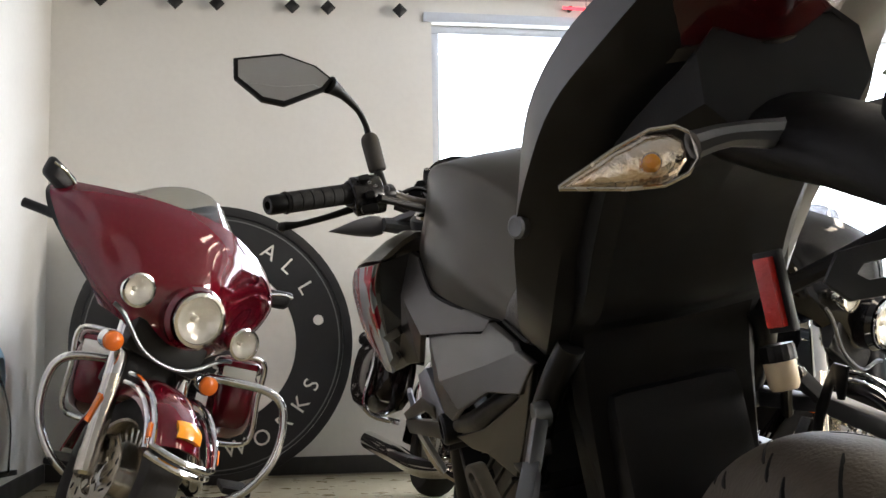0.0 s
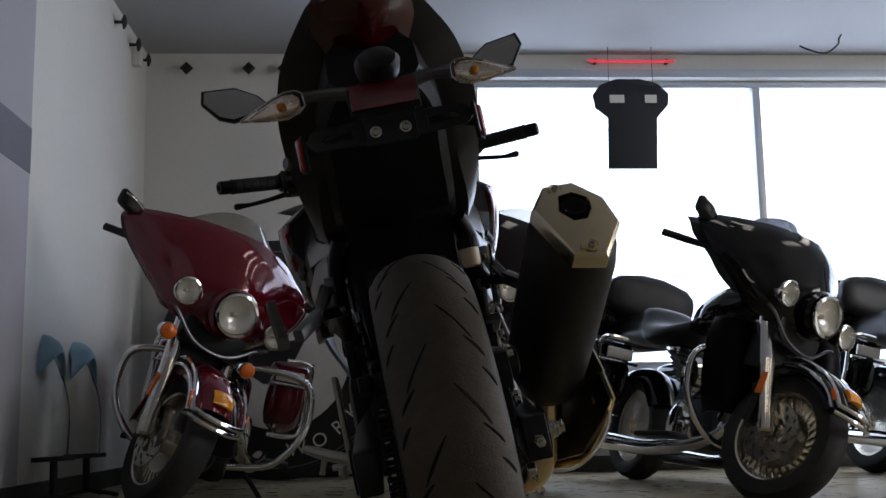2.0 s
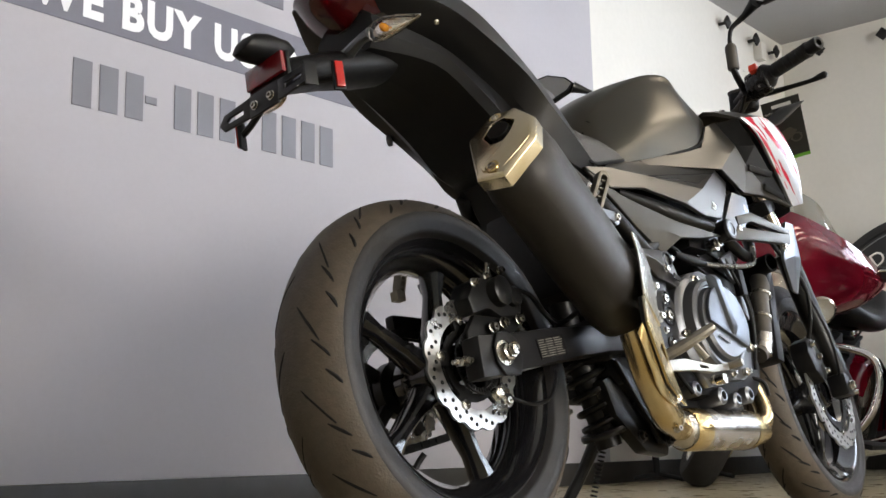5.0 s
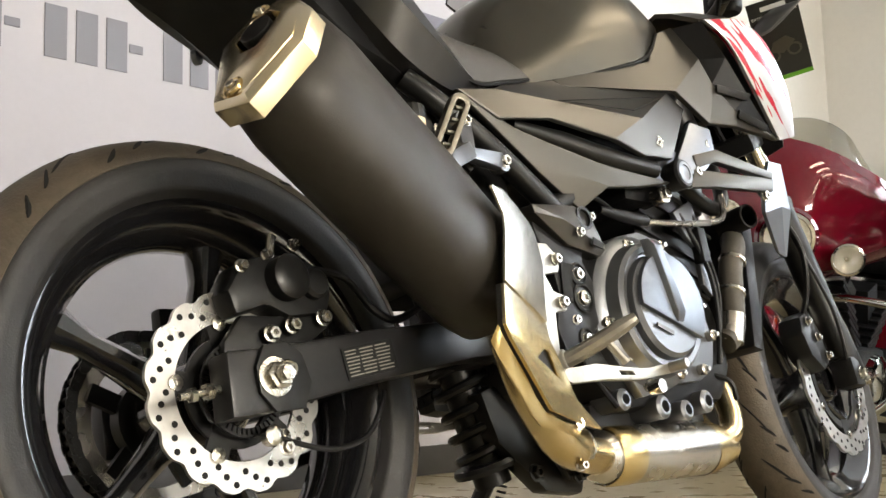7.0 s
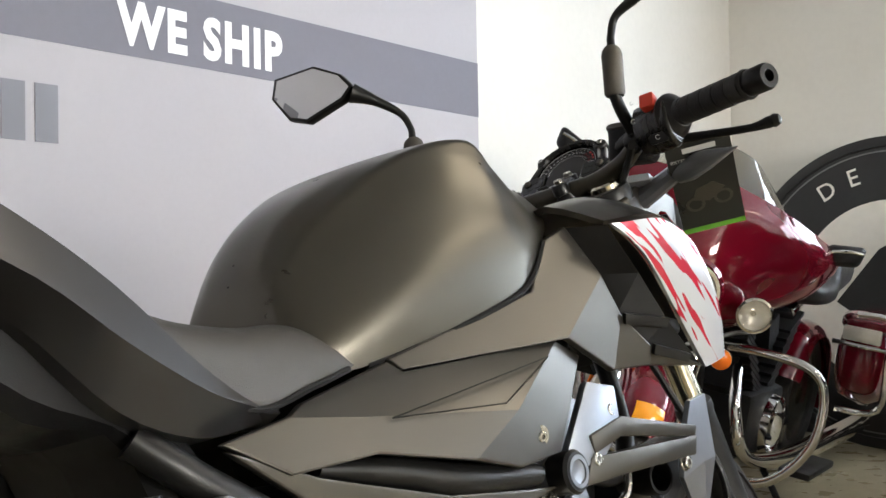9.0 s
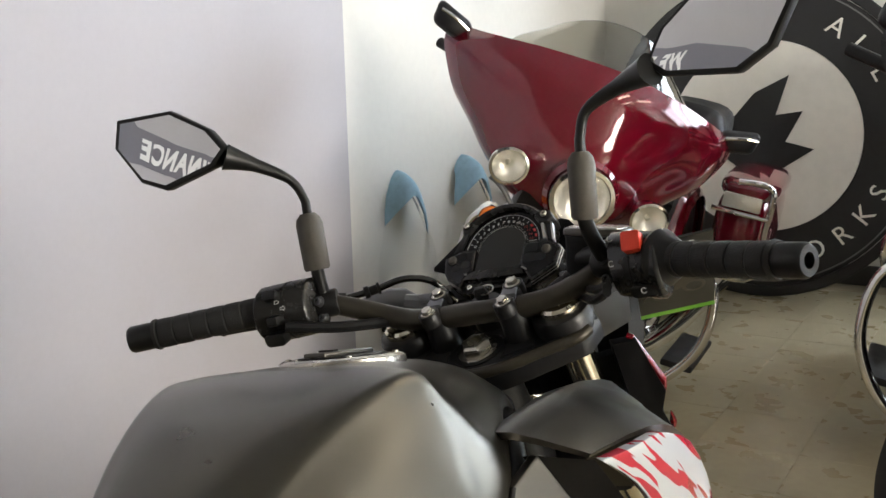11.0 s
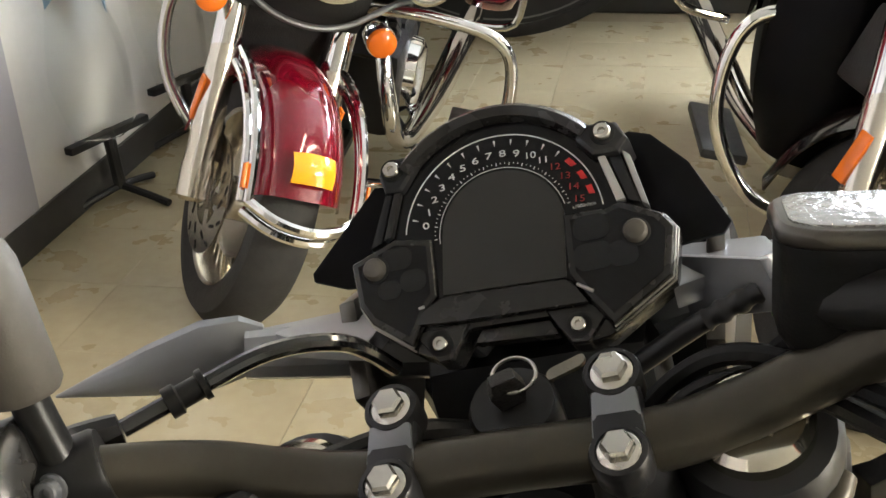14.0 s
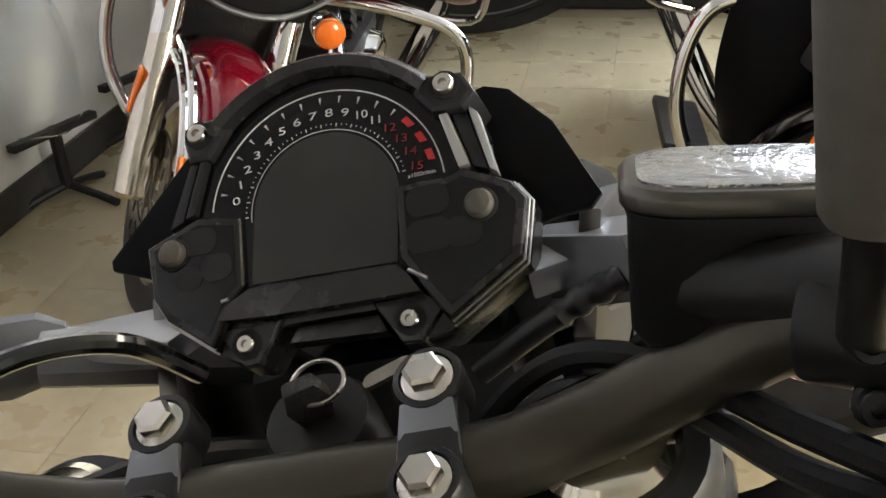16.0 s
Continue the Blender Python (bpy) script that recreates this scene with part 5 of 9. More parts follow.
# tail: full section loft, closed below
tail_rows = [
    (-0.13, [(0, 1.025), (0.045, 1.015), (0.070, 1.012), (0.085, 0.998), (0.060, 0.995), (0, 0.995)]),
    (-0.05, [(0, 1.025), (0.072, 0.998), (0.099, 1.014), (0.134, 0.957), (0.090, 0.940), (0, 0.93)]),
    (0.03, [(0, 1.02), (0.085, 1.010), (0.136, 0.988), (0.158, 0.930), (0.110, 0.915), (0, 0.91)]),
    (0.10, [(0, 0.97), (0.10, 0.97), (0.160, 0.945), (0.172, 0.888), (0.120, 0.878), (0, 0.875)]),
    (0.20, [(0, 0.90), (0.11, 0.90), (0.158, 0.890), (0.174, 0.838), (0.128, 0.815), (0, 0.81)]),
    (0.28, [(0, 0.82), (0.12, 0.82), (0.153, 0.836), (0.166, 0.785), (0.138, 0.735), (0, 0.73)]),
    (0.36, [(0, 0.74), (0.11, 0.745), (0.147, 0.766), (0.154, 0.742), (0.130, 0.705), (0, 0.70)]),
    (0.43, [(0, 0.715), (0.10, 0.715), (0.128, 0.728), (0.132, 0.724), (0.115, 0.708), (0, 0.70)]),
    (0.462, [(0, 0.71), (0.10, 0.712), (0.122, 0.722), (0.123, 0.720), (0.11, 0.714), (0, 0.705)])]
tail = bp("tail_cowl", section_loft(tail_rows, 4, True, True), m_tail, None, "matte graphite tail cowl, its colour darkened for shade", angle=22)
bp("cowl_fastener", Shape().lathe([(0.012, -0.006), (0.0122, 0.002), (0.0095, 0.004), (0.006, 0.003)], (-0.1745, 0.178, 0.843), (-0.85, -0.52, 0.05), 20), m_case, tail)
bp("cowl_bolt", Shape().bolt((0.140, 0.0, 0.905), (0.6, -0.2, -0.8), 0.004, 0.004, False), m_zinc, tail)
# inner mudguard below the tail
fend = [
    (-0.09, [(0, 0.95), (0.05, 0.95), (0.070, 0.93), (0.072, 0.89), (0.055, 0.87), (0, 0.865)]),
    (0.04, [(0, 0.90), (0.08, 0.90), (0.104, 0.89), (0.104, 0.872), (0.090, 0.855), (0, 0.85)]),
    (0.14, [(0, 0.87), (0.09, 0.87), (0.110, 0.845), (0.110, 0.815), (0.094, 0.800), (0, 0.80)]),
    (0.22, [(0, 0.83), (0.09, 0.83), (0.111, 0.80), (0.112, 0.755), (0.098, 0.738), (0, 0.735)]),
    (0.31, [(0, 0.76), (0.09, 0.76), (0.110, 0.745), (0.113, 0.712), (0.100, 0.700), (0, 0.695)]),
    (0.368, [(0, 0.72), (0.09, 0.72), (0.105, 0.70), (0.108, 0.62), (0.095, 0.50), (0, 0.48)]),
    (0.395, [(0, 0.70), (0.06, 0.70), (0.085, 0.68), (0.09, 0.58), (0.08, 0.44), (0, 0.42)])]
bp("inner_mudguard", section_loft(fend, 4, True, True), m_black, None, "black plastic inner mudguard", angle=24)
# plate holder arm, lamp pod, reflectors, bracket
holder = bp("plate_holder", Shape().ring_loft([[(w * math.cos(t), y, z + h * math.sin(t)) for t in turn(16)] for y, z, w, h in ((-0.01, 0.875, 0.05, 0.03), (-0.08, 0.855, 0.05, 0.035), (-0.16, 0.83, 0.048, 0.032), (-0.24, 0.80, 0.044, 0.03), (-0.285, 0.765, 0.040, 0.028))]), m_black, None, "black plate holder arm", angle=50)
bp("plate_lamp", Shape().ring_loft([[(0.032 * k * math.cos(t), -0.30 + 0.062 * q + 0.02 * math.sin(t) * k, 0.835 + 0.026 * k * math.sin(t)) for t in turn(18)] for q, k in ((-0.55, 0.35), (-0.42, 0.8), (-0.1, 1.0), (0.6, 0.95), (1.0, 0.6))]), m_black, holder, "rounded black lamp pod")
bp("rear_reflector", Shape().box((0.0, -0.288, 0.795), (0.092, 0.010, 0.036)), m_redlens, holder, "wide red reflector", 0.002)
bp("reflector_backing", Shape().box((0.0, -0.280, 0.792), (0.098, 0.008, 0.044)), m_black, holder, bevel=0.002)
brk = Shape()
for s in (-1, 1):
    brk.plate([(s * a, b) for a, b in ((0.036, -0.017), (0.104, -0.014), (0.117, 0.0), (0.104, 0.016), (0.036, 0.019))], 0.005, (0, -0.297, 0.743), (1, 0, 0), (0, 0.1, 1), [(s * a, b) for a, b in ((0.052, -0.0045), (0.090, -0.0040), (0.096, 0.0008), (0.090, 0.0058), (0.052, 0.0062))])
brk.plate([(-0.0358, -0.020), (0.0358, -0.020), (0.0358, 0.021), (-0.0358, 0.021)], 0.005, (0, -0.297, 0.743), (1, 0, 0), (0, 0.1, 1))
bracket = bp("plate_bracket", brk, m_arm, holder, "slotted black bracket", 0.0012)
bp("bracket_tab", Shape().box((0.1165, -0.301, 0.736), (0.004, 0.022, 0.040), Matrix.Rotation(radians(-12), 4, "Z")), m_satin, holder, bevel=0.001)
for s in (-1, 1):
    bp("bracket_bolt", Shape().bolt((s * 0.0205, -0.300, 0.741), (0, -1, 0.1), 0.0065, 0.006, False), m_zinc, holder)
    sref = bp("side_reflector", Shape().box((s * 0.128, -0.250, 0.742), (0.006, 0.013, 0.044), Matrix.Rotation(radians(-s * 22), 4, "Z")), m_redside, holder, "small red side reflector", 0.001)
    bp("reflector_frame", Shape().box((s * 0.1235, -0.248, 0.742), (0.006, 0.020, 0.051), Matrix.Rotation(radians(-s * 22), 4, "Z")), m_black, sref, bevel=0.001)
    bp("reflector_stay", Shape().tube([(s * 0.04, -0.26, 0.765), (s * 0.09, -0.25, 0.75), (s * 0.122, -0.247, 0.742)], 0.006, 8, 4), m_black, sref)
# tail lamp
bp("tail_lamp", Shape().skin([[(x, y, z) for x, y, z in row] for row in (
    [(-0.100, -0.030, 0.950), (-0.05, -0.072, 0.940), (0, -0.092, 0.930), (0.05, -0.072, 0.940), (0.100, -0.030, 0.950)],
    [(-0.102, -0.070, 0.976), (-0.055, -0.125, 0.968), (0, -0.148, 0.960), (0.055, -0.125, 0.968), (0.102, -0.070, 0.976)],
    [(-0.085, -0.125, 1.000), (-0.05, -0.155, 0.996), (0, -0.170, 0.992), (0.05, -0.155, 0.996), (0.085, -0.125, 1.000)])], 0.012, 4), m_darkred, tail, "dark red tail lamp")
bp("tail_lamp_edge", Shape().skin([[(-0.10, -0.022, 0.940), (-0.05, -0.064, 0.930), (0, -0.084, 0.920), (0.05, -0.064, 0.930), (0.10, -0.022, 0.940)], [(-0.101, -0.030, 0.9485), (-0.05, -0.073, 0.9385), (0, -0.093, 0.9285), (0.05, -0.073, 0.9385), (0.101, -0.030, 0.9485)]], 0.006, 4), m_side, tail, "grey trim below the tail lamp")


# leaf-shaped indicators
def leaf(s, root, tip, back, thick=0.022, hgt=0.042, n=14):
    """Rings from root to tip, mirrored by s; back: where the lamp's back looks."""
    root, tip = V3(root), V3(tip)
    d = tip - root
    up = V3((0, 0.1, 1))
    up = (up - up.dot(d.normalized()) * d.normalized()).normalized()
    fr = d.normalized().cross(up)
    rings = []
    for q, h, w in ((0.0, 0.45, 0.5), (0.10, 0.86, 0.9), (0.28, 1.0, 1.0), (0.55, 0.72, 0.85), (0.82, 0.30, 0.5), (1.0, 0.03, 0.1)):
        lift = -0.006 * q
        rings.append([root + d * q + up * (lift + hgt / 2 * h * math.cos(t)) + fr * (thick / 2 * w * math.sin(t)) for t in turn(n)])
    return rings


def scaled(rings, k):
    c = sum((p for r in rings for p in r), V3((0, 0, 0))) / sum(len(r) for r in rings)
    return [[c + (p - c) * k for p in r] for r in rings]


for s in (-1, 1):
    rings = leaf(s, (s * 0.112, -0.148, 0.852), (s * 0.212, -0.130, 0.848), 0)
    ind = bp("indicator", Shape().tube([(s * 0.03, -0.13, 0.850), (s * 0.08, -0.14, 0.856), (s * 0.113, -0.146, 0.853)], [0.013, 0.009, 0.011], 10, 4), m_case, None, "leaf-shaped indicator with clear lens")
    bp("indicator_lens", Shape().ring_loft(rings), m_lens, ind, "clear faceted lens", angle=25)
    bp("indicator_reflector", Shape().ring_loft([[p + V3((0, 0.007, 0)) for p in r] for r in scaled(rings, 0.86)]), m_flash, ind)
    bp("bulb", Shape().lathe([(0.003, -0.010), (0.0068, -0.005), (0.0074, 0.001), (0.005, 0.007), (0.001, 0.009)], (s * 0.147, -0.150, 0.846), (s * 0.3, -1, 0), 16), m_bulb, ind, "amber bulb")
    rim = [r[0] for r in rings] + [r[len(r) // 2] for r in reversed(rings)]
    bp("lens_rim", Shape().tube(rim + [rim[0]], 0.0018, 6, 1, True), m_steel, ind)

# side covers
UPPER = {"a": (0.146, 0.372, 0.696), "b": (0.145, 0.456, 0.712), "c": (0.142, 0.475, 0.722), "d": (0.143, 0.598, 0.752), "e": (0.156, 0.607, 0.739), "f": (0.196, 0.828, 0.752),
         "g": (0.192, 0.880, 0.732), "h": (0.204, 0.822, 0.672), "i": (0.202, 0.792, 0.628), "j": (0.204, 0.713, 0.622), "k": (0.202, 0.641, 0.640), "l": (0.178, 0.529, 0.664),
         "m": (0.154, 0.440, 0.659), "n": (0.168, 0.531, 0.700), "o": (0.210, 0.716, 0.682)}
both(bp, "upper_side_cover", lambda: Shape().shell(UPPER, ("a b n l m", "b c d e n", "n e f o", "n o k l", "f g h o", "o h i j", "o j k")), m_side, None, "satin grey faceted side cover", 0.0025, 12)
LOWER = {"p": (0.147, 0.375, 0.690), "q": (0.151, 0.477, 0.652), "r": (0.158, 0.530, 0.637), "s": (0.176, 0.625, 0.610), "t": (0.189, 0.744, 0.596), "u": (0.192, 0.796, 0.592),
         "v": (0.184, 0.707, 0.577), "w": (0.174, 0.642, 0.573), "x": (0.150, 0.595, 0.540), "y": (0.162, 0.575, 0.590), "z": (0.145, 0.520, 0.592)}
both(bp, "lower_side_cover", lambda: Shape().shell(LOWER, ("p q r y z", "r s w y", "y w x z", "s t u v w")), m_side, None, "satin grey lower side cover", 0.0025, 10)
both(bp, "cover_slot", lambda: Shape().tube([(0.143, 0.480, 0.660), (0.154, 0.571, 0.643), (0.172, 0.650, 0.622), (0.186, 0.760, 0.610)], [0.007, 0.016, 0.017, 0.012], 12, 5), m_satin)
BADGE = [V3((0.1795, 0.552, 0.695)), V3((0.2045, 0.795, 0.734)), V3((0.2108, 0.694, 0.691))]
bp("cover_badge", Shape().tube([p + V3((0.0006, 0, 0)) for p in BADGE + BADGE[:1]], 0.0008, 5, 1, True), m_satin, None, "thin triangular inlay line")
bp("cover_bolt", Shape().lathe([(0.012, -0.004), (0.012, 0.001), (0.009, 0.001)], (0.203, 0.756, 0.650), (1, -0.2, -0.2), 16).bolt((0.202, 0.756, 0.650), (1, -0.2, -0.2), 0.006, 0.006, False), m_zinc)
both(bp, "pivot_boss", lambda: Shape().lathe([(0.024, -0.01), (0.025, 0.014), (0.022, 0.018), (0.016, 0.018), (0.0155, 0.006), (0.001, 0.005)], (0.192, 0.806, 0.604), (1, 0, 0), 28), m_satin, None, "round black pivot boss")
bp("boss_ring", Shape().lathe([(0.0155, 0.0175), (0.0185, 0.0195), (0.0135, 0.0195), (0.0130, 0.012)], (0.192, 0.806, 0.604), (1, 0, 0), 28), m_case)
bp("frame_bolt", Shape().lathe([(0.014, -0.02), (0.014, 0.001), (0.010, 0.002)], (0.178, 0.784, 0.576), (1, 0, 0), 16).bolt((0.178, 0.784, 0.576), (1, 0, 0), 0.009, 0.009, False), m_zinc)
# panel under the tank shoulder, running on below the vents to the shroud's tip
SHOULDER = {"A": (0.150, 0.612, 0.742), "A2": (0.140, 0.603, 0.755), "B": (0.182, 0.818, 0.812), "C": (0.182, 0.862, 0.873), "D": (0.190, 0.903, 0.890), "E": (0.216, 0.924, 0.824), "G": (0.208, 0.839, 0.752),
            "V1": (0.224, 0.940, 0.772), "V2": (0.230, 0.987, 0.731), "T": (0.234, 1.114, 0.697), "U": (0.220, 0.993, 0.708), "W": (0.208, 0.925, 0.708)}
both(bp, "shoulder_panel", lambda: Shape().shell(SHOULDER, ("A2 A G E B", "B E D C", "E V1 W G", "V1 V2 U W", "V2 T U")), m_side, None, "satin grey panel below the tank", 0.002, 10)
# radiator shrouds: dark inner panel with step vents, white blade
SHROUD = {"D": (0.186, 0.903, 0.889), "D2": (0.242, 0.915, 0.881), "M1": (0.247, 0.958, 0.822), "M2": (0.243, 1.014, 0.763), "T": (0.228, 1.112, 0.698), "V2": (0.221, 0.990, 0.733), "V1": (0.216, 0.943, 0.775), "E": (0.208, 0.926, 0.826)}
both(bp, "shroud_panel", lambda: Shape().shell(SHROUD, ("D D2 M1 E", "E M1 V1", "V1 M1 M2", "V1 M2 V2", "V2 M2 T"), (-0.014, 0, 0)), m_black, None, "black radiator shroud", 0.0012, 10)
both(bp, "shroud_vent", lambda: Shape().solid([(0.226, 0.940, 0.775), (0.246, 1.012, 0.763), (0.238, 1.012, 0.752), (0.222, 0.942, 0.762)], 0.006), m_satin, None, "", 0.001)
both(bp, "shroud_vent", lambda: Shape().solid([(0.232, 0.987, 0.734), (0.239, 1.062, 0.716), (0.232, 1.064, 0.706), (0.226, 0.989, 0.722)], 0.006), m_satin, None, "", 0.001)


def shroud_white():
    a = [(0.240, 0.918, 0.882), (0.252, 0.958, 0.845), (0.247, 1.012, 0.790), (0.228, 1.110, 0.698)]
    b = [(0.268, 0.990, 0.884), (0.273, 1.050, 0.852), (0.263, 1.110, 0.778), (0.236, 1.152, 0.708)]
    mid = [(0.259, 0.954, 0.884), (0.268, 1.004, 0.850), (0.260, 1.062, 0.785), (0.235, 1.132, 0.703)]
    return Shape().skin([b, mid, a], 0.010, 3)


both(bp, "shroud_blade", shroud_white, m_graphic, None, "glossy white shroud with red streaks", 0.001)
both(bp, "shroud_top", lambda: Shape().skin([[(0.118, 0.915, 0.905), (0.176, 0.885, 0.918), (0.238, 0.916, 0.886)], [(0.120, 0.98, 0.900), (0.186, 0.965, 0.931), (0.269, 0.987, 0.889)], [(0.120, 1.04, 0.885), (0.190, 1.04, 0.922), (0.275, 1.049, 0.860)], [(0.128, 1.085, 0.860), (0.195, 1.098, 0.890), (0.266, 1.108, 0.783)], [(0.14, 1.12, 0.78), (0.195, 1.15, 0.765), (0.240, 1.152, 0.712)]], 0.008, 3), m_side, None, "satin grey shroud top")
bp("shroud_bolt", Shape().bolt((0.138, 1.045, 0.8775), (0, 0.3, 1), 0.006, 0.004, False), m_zinc)
# dark glossy inner shroud with a red outer edge, beside the fork
both(bp, "inner_shroud", lambda: Shape().solid([(0.140, 1.205, 0.925), (0.165, 1.222, 0.925), (0.175, 1.260, 0.851), (0.160, 1.276, 0.822), (0.158, 1.300, 0.795), (0.146, 1.318, 0.770), (0.140, 1.285, 0.78), (0.138, 1.235, 0.85)], 0.012), m_gloss, None, "glossy black inner shroud", 0.002)
both(bp, "red_edge", lambda: Shape().solid([(0.160, 1.218, 0.929), (0.167, 1.220, 0.926), (0.184, 1.256, 0.862), (0.178, 1.266, 0.846), (0.170, 1.254, 0.870)], 0.008), m_redgloss, None, "red painted shroud edge", 0.0015)
both(bp, "red_edge", lambda: Shape().tube([(0.172, 1.280, 0.812), (0.162, 1.305, 0.790), (0.148, 1.325, 0.765)], [0.001, 0.005, 0.001], 8, 5), m_redgloss)
# added black filler for the dark space between fork and shroud
both(bp, "headstock_cover", lambda: Shape().solid([(0.035, 1.205, 0.895), (0.150, 1.228, 0.912), (0.165, 1.262, 0.850), (0.158, 1.300, 0.790), (0.142, 1.322, 0.750), (0.035, 1.285, 0.715)], 0.012), m_gloss, None, "black plastic headstock cover", 0.002)
# struts below the shroud
def strut():
    s = Shape()
    s.solid([(0.198, 0.845, 0.64), (0.206, 0.905, 0.655), (0.225, 1.05, 0.625), (0.222, 1.045, 0.612), (0.205, 0.90, 0.632), (0.196, 0.85, 0.618)][::-1], -0.014)
    s.solid([(0.196, 0.842, 0.616), (0.225, 1.045, 0.614), (0.222, 1.04, 0.59), (0.20, 0.885, 0.588), (0.19, 0.83, 0.585)][::-1], -0.014)
    return s


both(bp, "frame_strut", strut, m_side, None, "grey forked strut", 0.003)
both(bp, "strut_plate", lambda: Shape().solid([(0.188, 0.80, 0.615), (0.196, 0.862, 0.700), (0.206, 0.905, 0.690), (0.205, 0.905, 0.64), (0.198, 0.855, 0.602)][::-1], -0.012), m_clutch, None, "silver frame lug", 0.003)
for p in ((0.207, 0.893, 0.664), (0.204, 0.850, 0.612), (0.226, 1.018, 0.582)):
    bp("strut_bolt", Shape().bolt(p, (1, 0, 0), 0.008, 0.008, False), m_zinc)
both(bp, "shroud_leg", lambda: Shape().skin([[(0.222, 1.035, 0.600), (0.222, 1.075, 0.655), (0.214, 1.135, 0.660)], [(0.208, 1.045, 0.560), (0.216, 1.095, 0.575), (0.205, 1.148, 0.575)], [(0.180, 1.115, 0.500), (0.180, 1.135, 0.495), (0.176, 1.150, 0.498)]][::-1], 0.008, 1), m_clutch, None, "silver grey shroud leg", 0.001, 12)
both(bp, "horn_tube", lambda: Shape().lathe([(0.022, -0.05), (0.022, 0.012), (0.018, 0.012), (0.017, -0.02)], (0.165, 1.045, 0.565), (1, -0.2, 0), 22), m_black)
# rear brake reservoir
resv = bp("brake_reservoir", Shape().lathe([(0.015, 0), (0.0178, 0.005), (0.0188, 0.033)], (0.120, 0.300, 0.612), (0, 0, 1), 24), m_fluid, None, "amber brake fluid reservoir with black cap")
rib = [(0.0203 + (0.0006 if k % 2 else 0.0)) for k in range(32)]
bp("reservoir_cap", Shape().ring_loft([[(0.120 + r * f * math.cos(2 * math.pi * k / 32), 0.300 + r * f * math.sin(2 * math.pi * k / 32), 0.612 + h) for k, r in enumerate(rib)] for f, h in ((0.97, 0.033), (1.0, 0.036), (1.0, 0.048), (0.94, 0.052), (0.1, 0.052))]), m_black, resv, "ribbed black cap", angle=20)
bp("reservoir_bolt", Shape().bolt((0.146, 0.318, 0.625), (1, 0.3, 0), 0.007, 0.01), m_zinc, resv)
bp("reservoir_stay", Shape().tube([(0.13, 0.315, 0.62), (0.14, 0.345, 0.60), (0.148, 0.37, 0.575)], 0.007, 8, 4), m_satin, resv)
bp("shield_stay", Shape().plate([(0.203, 0.633), (0.232, 0.637), (0.257, 0.619), (0.295, 0.586), (0.318, 0.556), (0.306, 0.548), (0.282, 0.576), (0.246, 0.612), (0.238, 0.613), (0.241, 0.597), (0.230, 0.596)], 0.004, (0.150, 0, 0), (0, 1, 0), (0, 0, 1)), m_arm, None, "dark grey hooked bracket", 0.001)

# --- front end
for s in (-1, 1):
    p_top, p_mid, p_low = V3((s * 0.105, 1.165, 0.965)), V3((s * 0.105, 1.300, 0.640)), V3((s * 0.105, 1.428, 0.300))
    leg = sp("fork_leg", Shape().lathe([(0.029, 0.0), (0.030, 0.01), (0.0275, 0.02), (0.0275, 0.26), (0.030, 0.28), (0.030, 0.37), (0.022, 0.40)], p_mid, (p_low - p_mid), 24), m_satin, None, "black fork slider")
    sp("fork_tube", Shape().cyl(p_top, p_mid + (p_low - p_mid).normalized() * 0.02, 0.0205, n=24), m_bluecoat, leg, "plated fork tube")
    sp("fork_cap", Shape().lathe([(0.026, 0.0), (0.026, 0.008), (0.022, 0.011), (0.013, 0.011)], p_top + V3((0, -0.002, 0.004)), (0, -0.38, 0.925), 32).lathe([(0.013, 0.010), (0.013, 0.02), (0.011, 0.021)], p_top + V3((0, -0.002, 0.004)), (0, -0.38, 0.925), 6), m_bluecoat, leg, "pale gold fork cap")
    sp("axle_clamp", Shape().box((s * 0.108, 1.413, 0.292), (0.05, 0.06, 0.06)), m_satin, leg, bevel=0.012)
    sp("axle_bolt", Shape().bolt((s * 0.134, 1.405, 0.286), (s, 0, 0), 0.010, 0.012), m_zinc, leg)
    sp("clamp_bolt", Shape().bolt((s * 0.13, 1.43, 0.27), (s, 0.3, 0), 0.006, 0.010), m_zinc, leg)
# front mudguard
mg = []
for t in np.radians((20, 55, 90, 125, 158)):
    mg.append([(u * 0.062, FW[1] + (0.312 - 0.05 * abs(u) ** 3) * math.cos(t), FW[2] + (0.312 - 0.05 * abs(u) ** 3) * math.sin(t)) for u in (1, 0.7, 0, -0.7, -1)])
sp("front_mudguard", Shape().skin(mg, 0.004, 4), m_black, None, "black front mudguard")
fc = sp("front_caliper", Shape().plate([(1.245, 0.40), (1.29, 0.415), (1.325, 0.375), (1.335, 0.315), (1.30, 0.295), (1.255, 0.325), (1.235, 0.37)], 0.05, (0.085, 0, 0), (0, 1, 0), (0, 0, 1)), m_satin, None, "black front brake caliper", 0.01)
for y, z in ((1.262, 0.39), (1.318, 0.325), (1.29, 0.36)):
    sp("caliper_bolt", Shape().bolt((0.112, y, z), (1, 0, 0), 0.007, 0.010), m_zinc, fc)
sp("front_brake_hose", Shape().tube([(0.10, 1.28, 0.40), (0.13, 1.27, 0.46), (0.14, 1.26, 0.54), (0.10, 1.24, 0.66), (0.06, 1.22, 0.82), (0.10, 1.20, 0.96), (0.17, 1.17, 1.03)], 0.0055, 8, 6), m_black)
sp("sensor_lead", Shape().tube([(0.12, 1.39, 0.31), (0.14, 1.34, 0.40), (0.14, 1.28, 0.50), (0.12, 1.24, 0.62)], 0.0035, 8, 6), m_black)
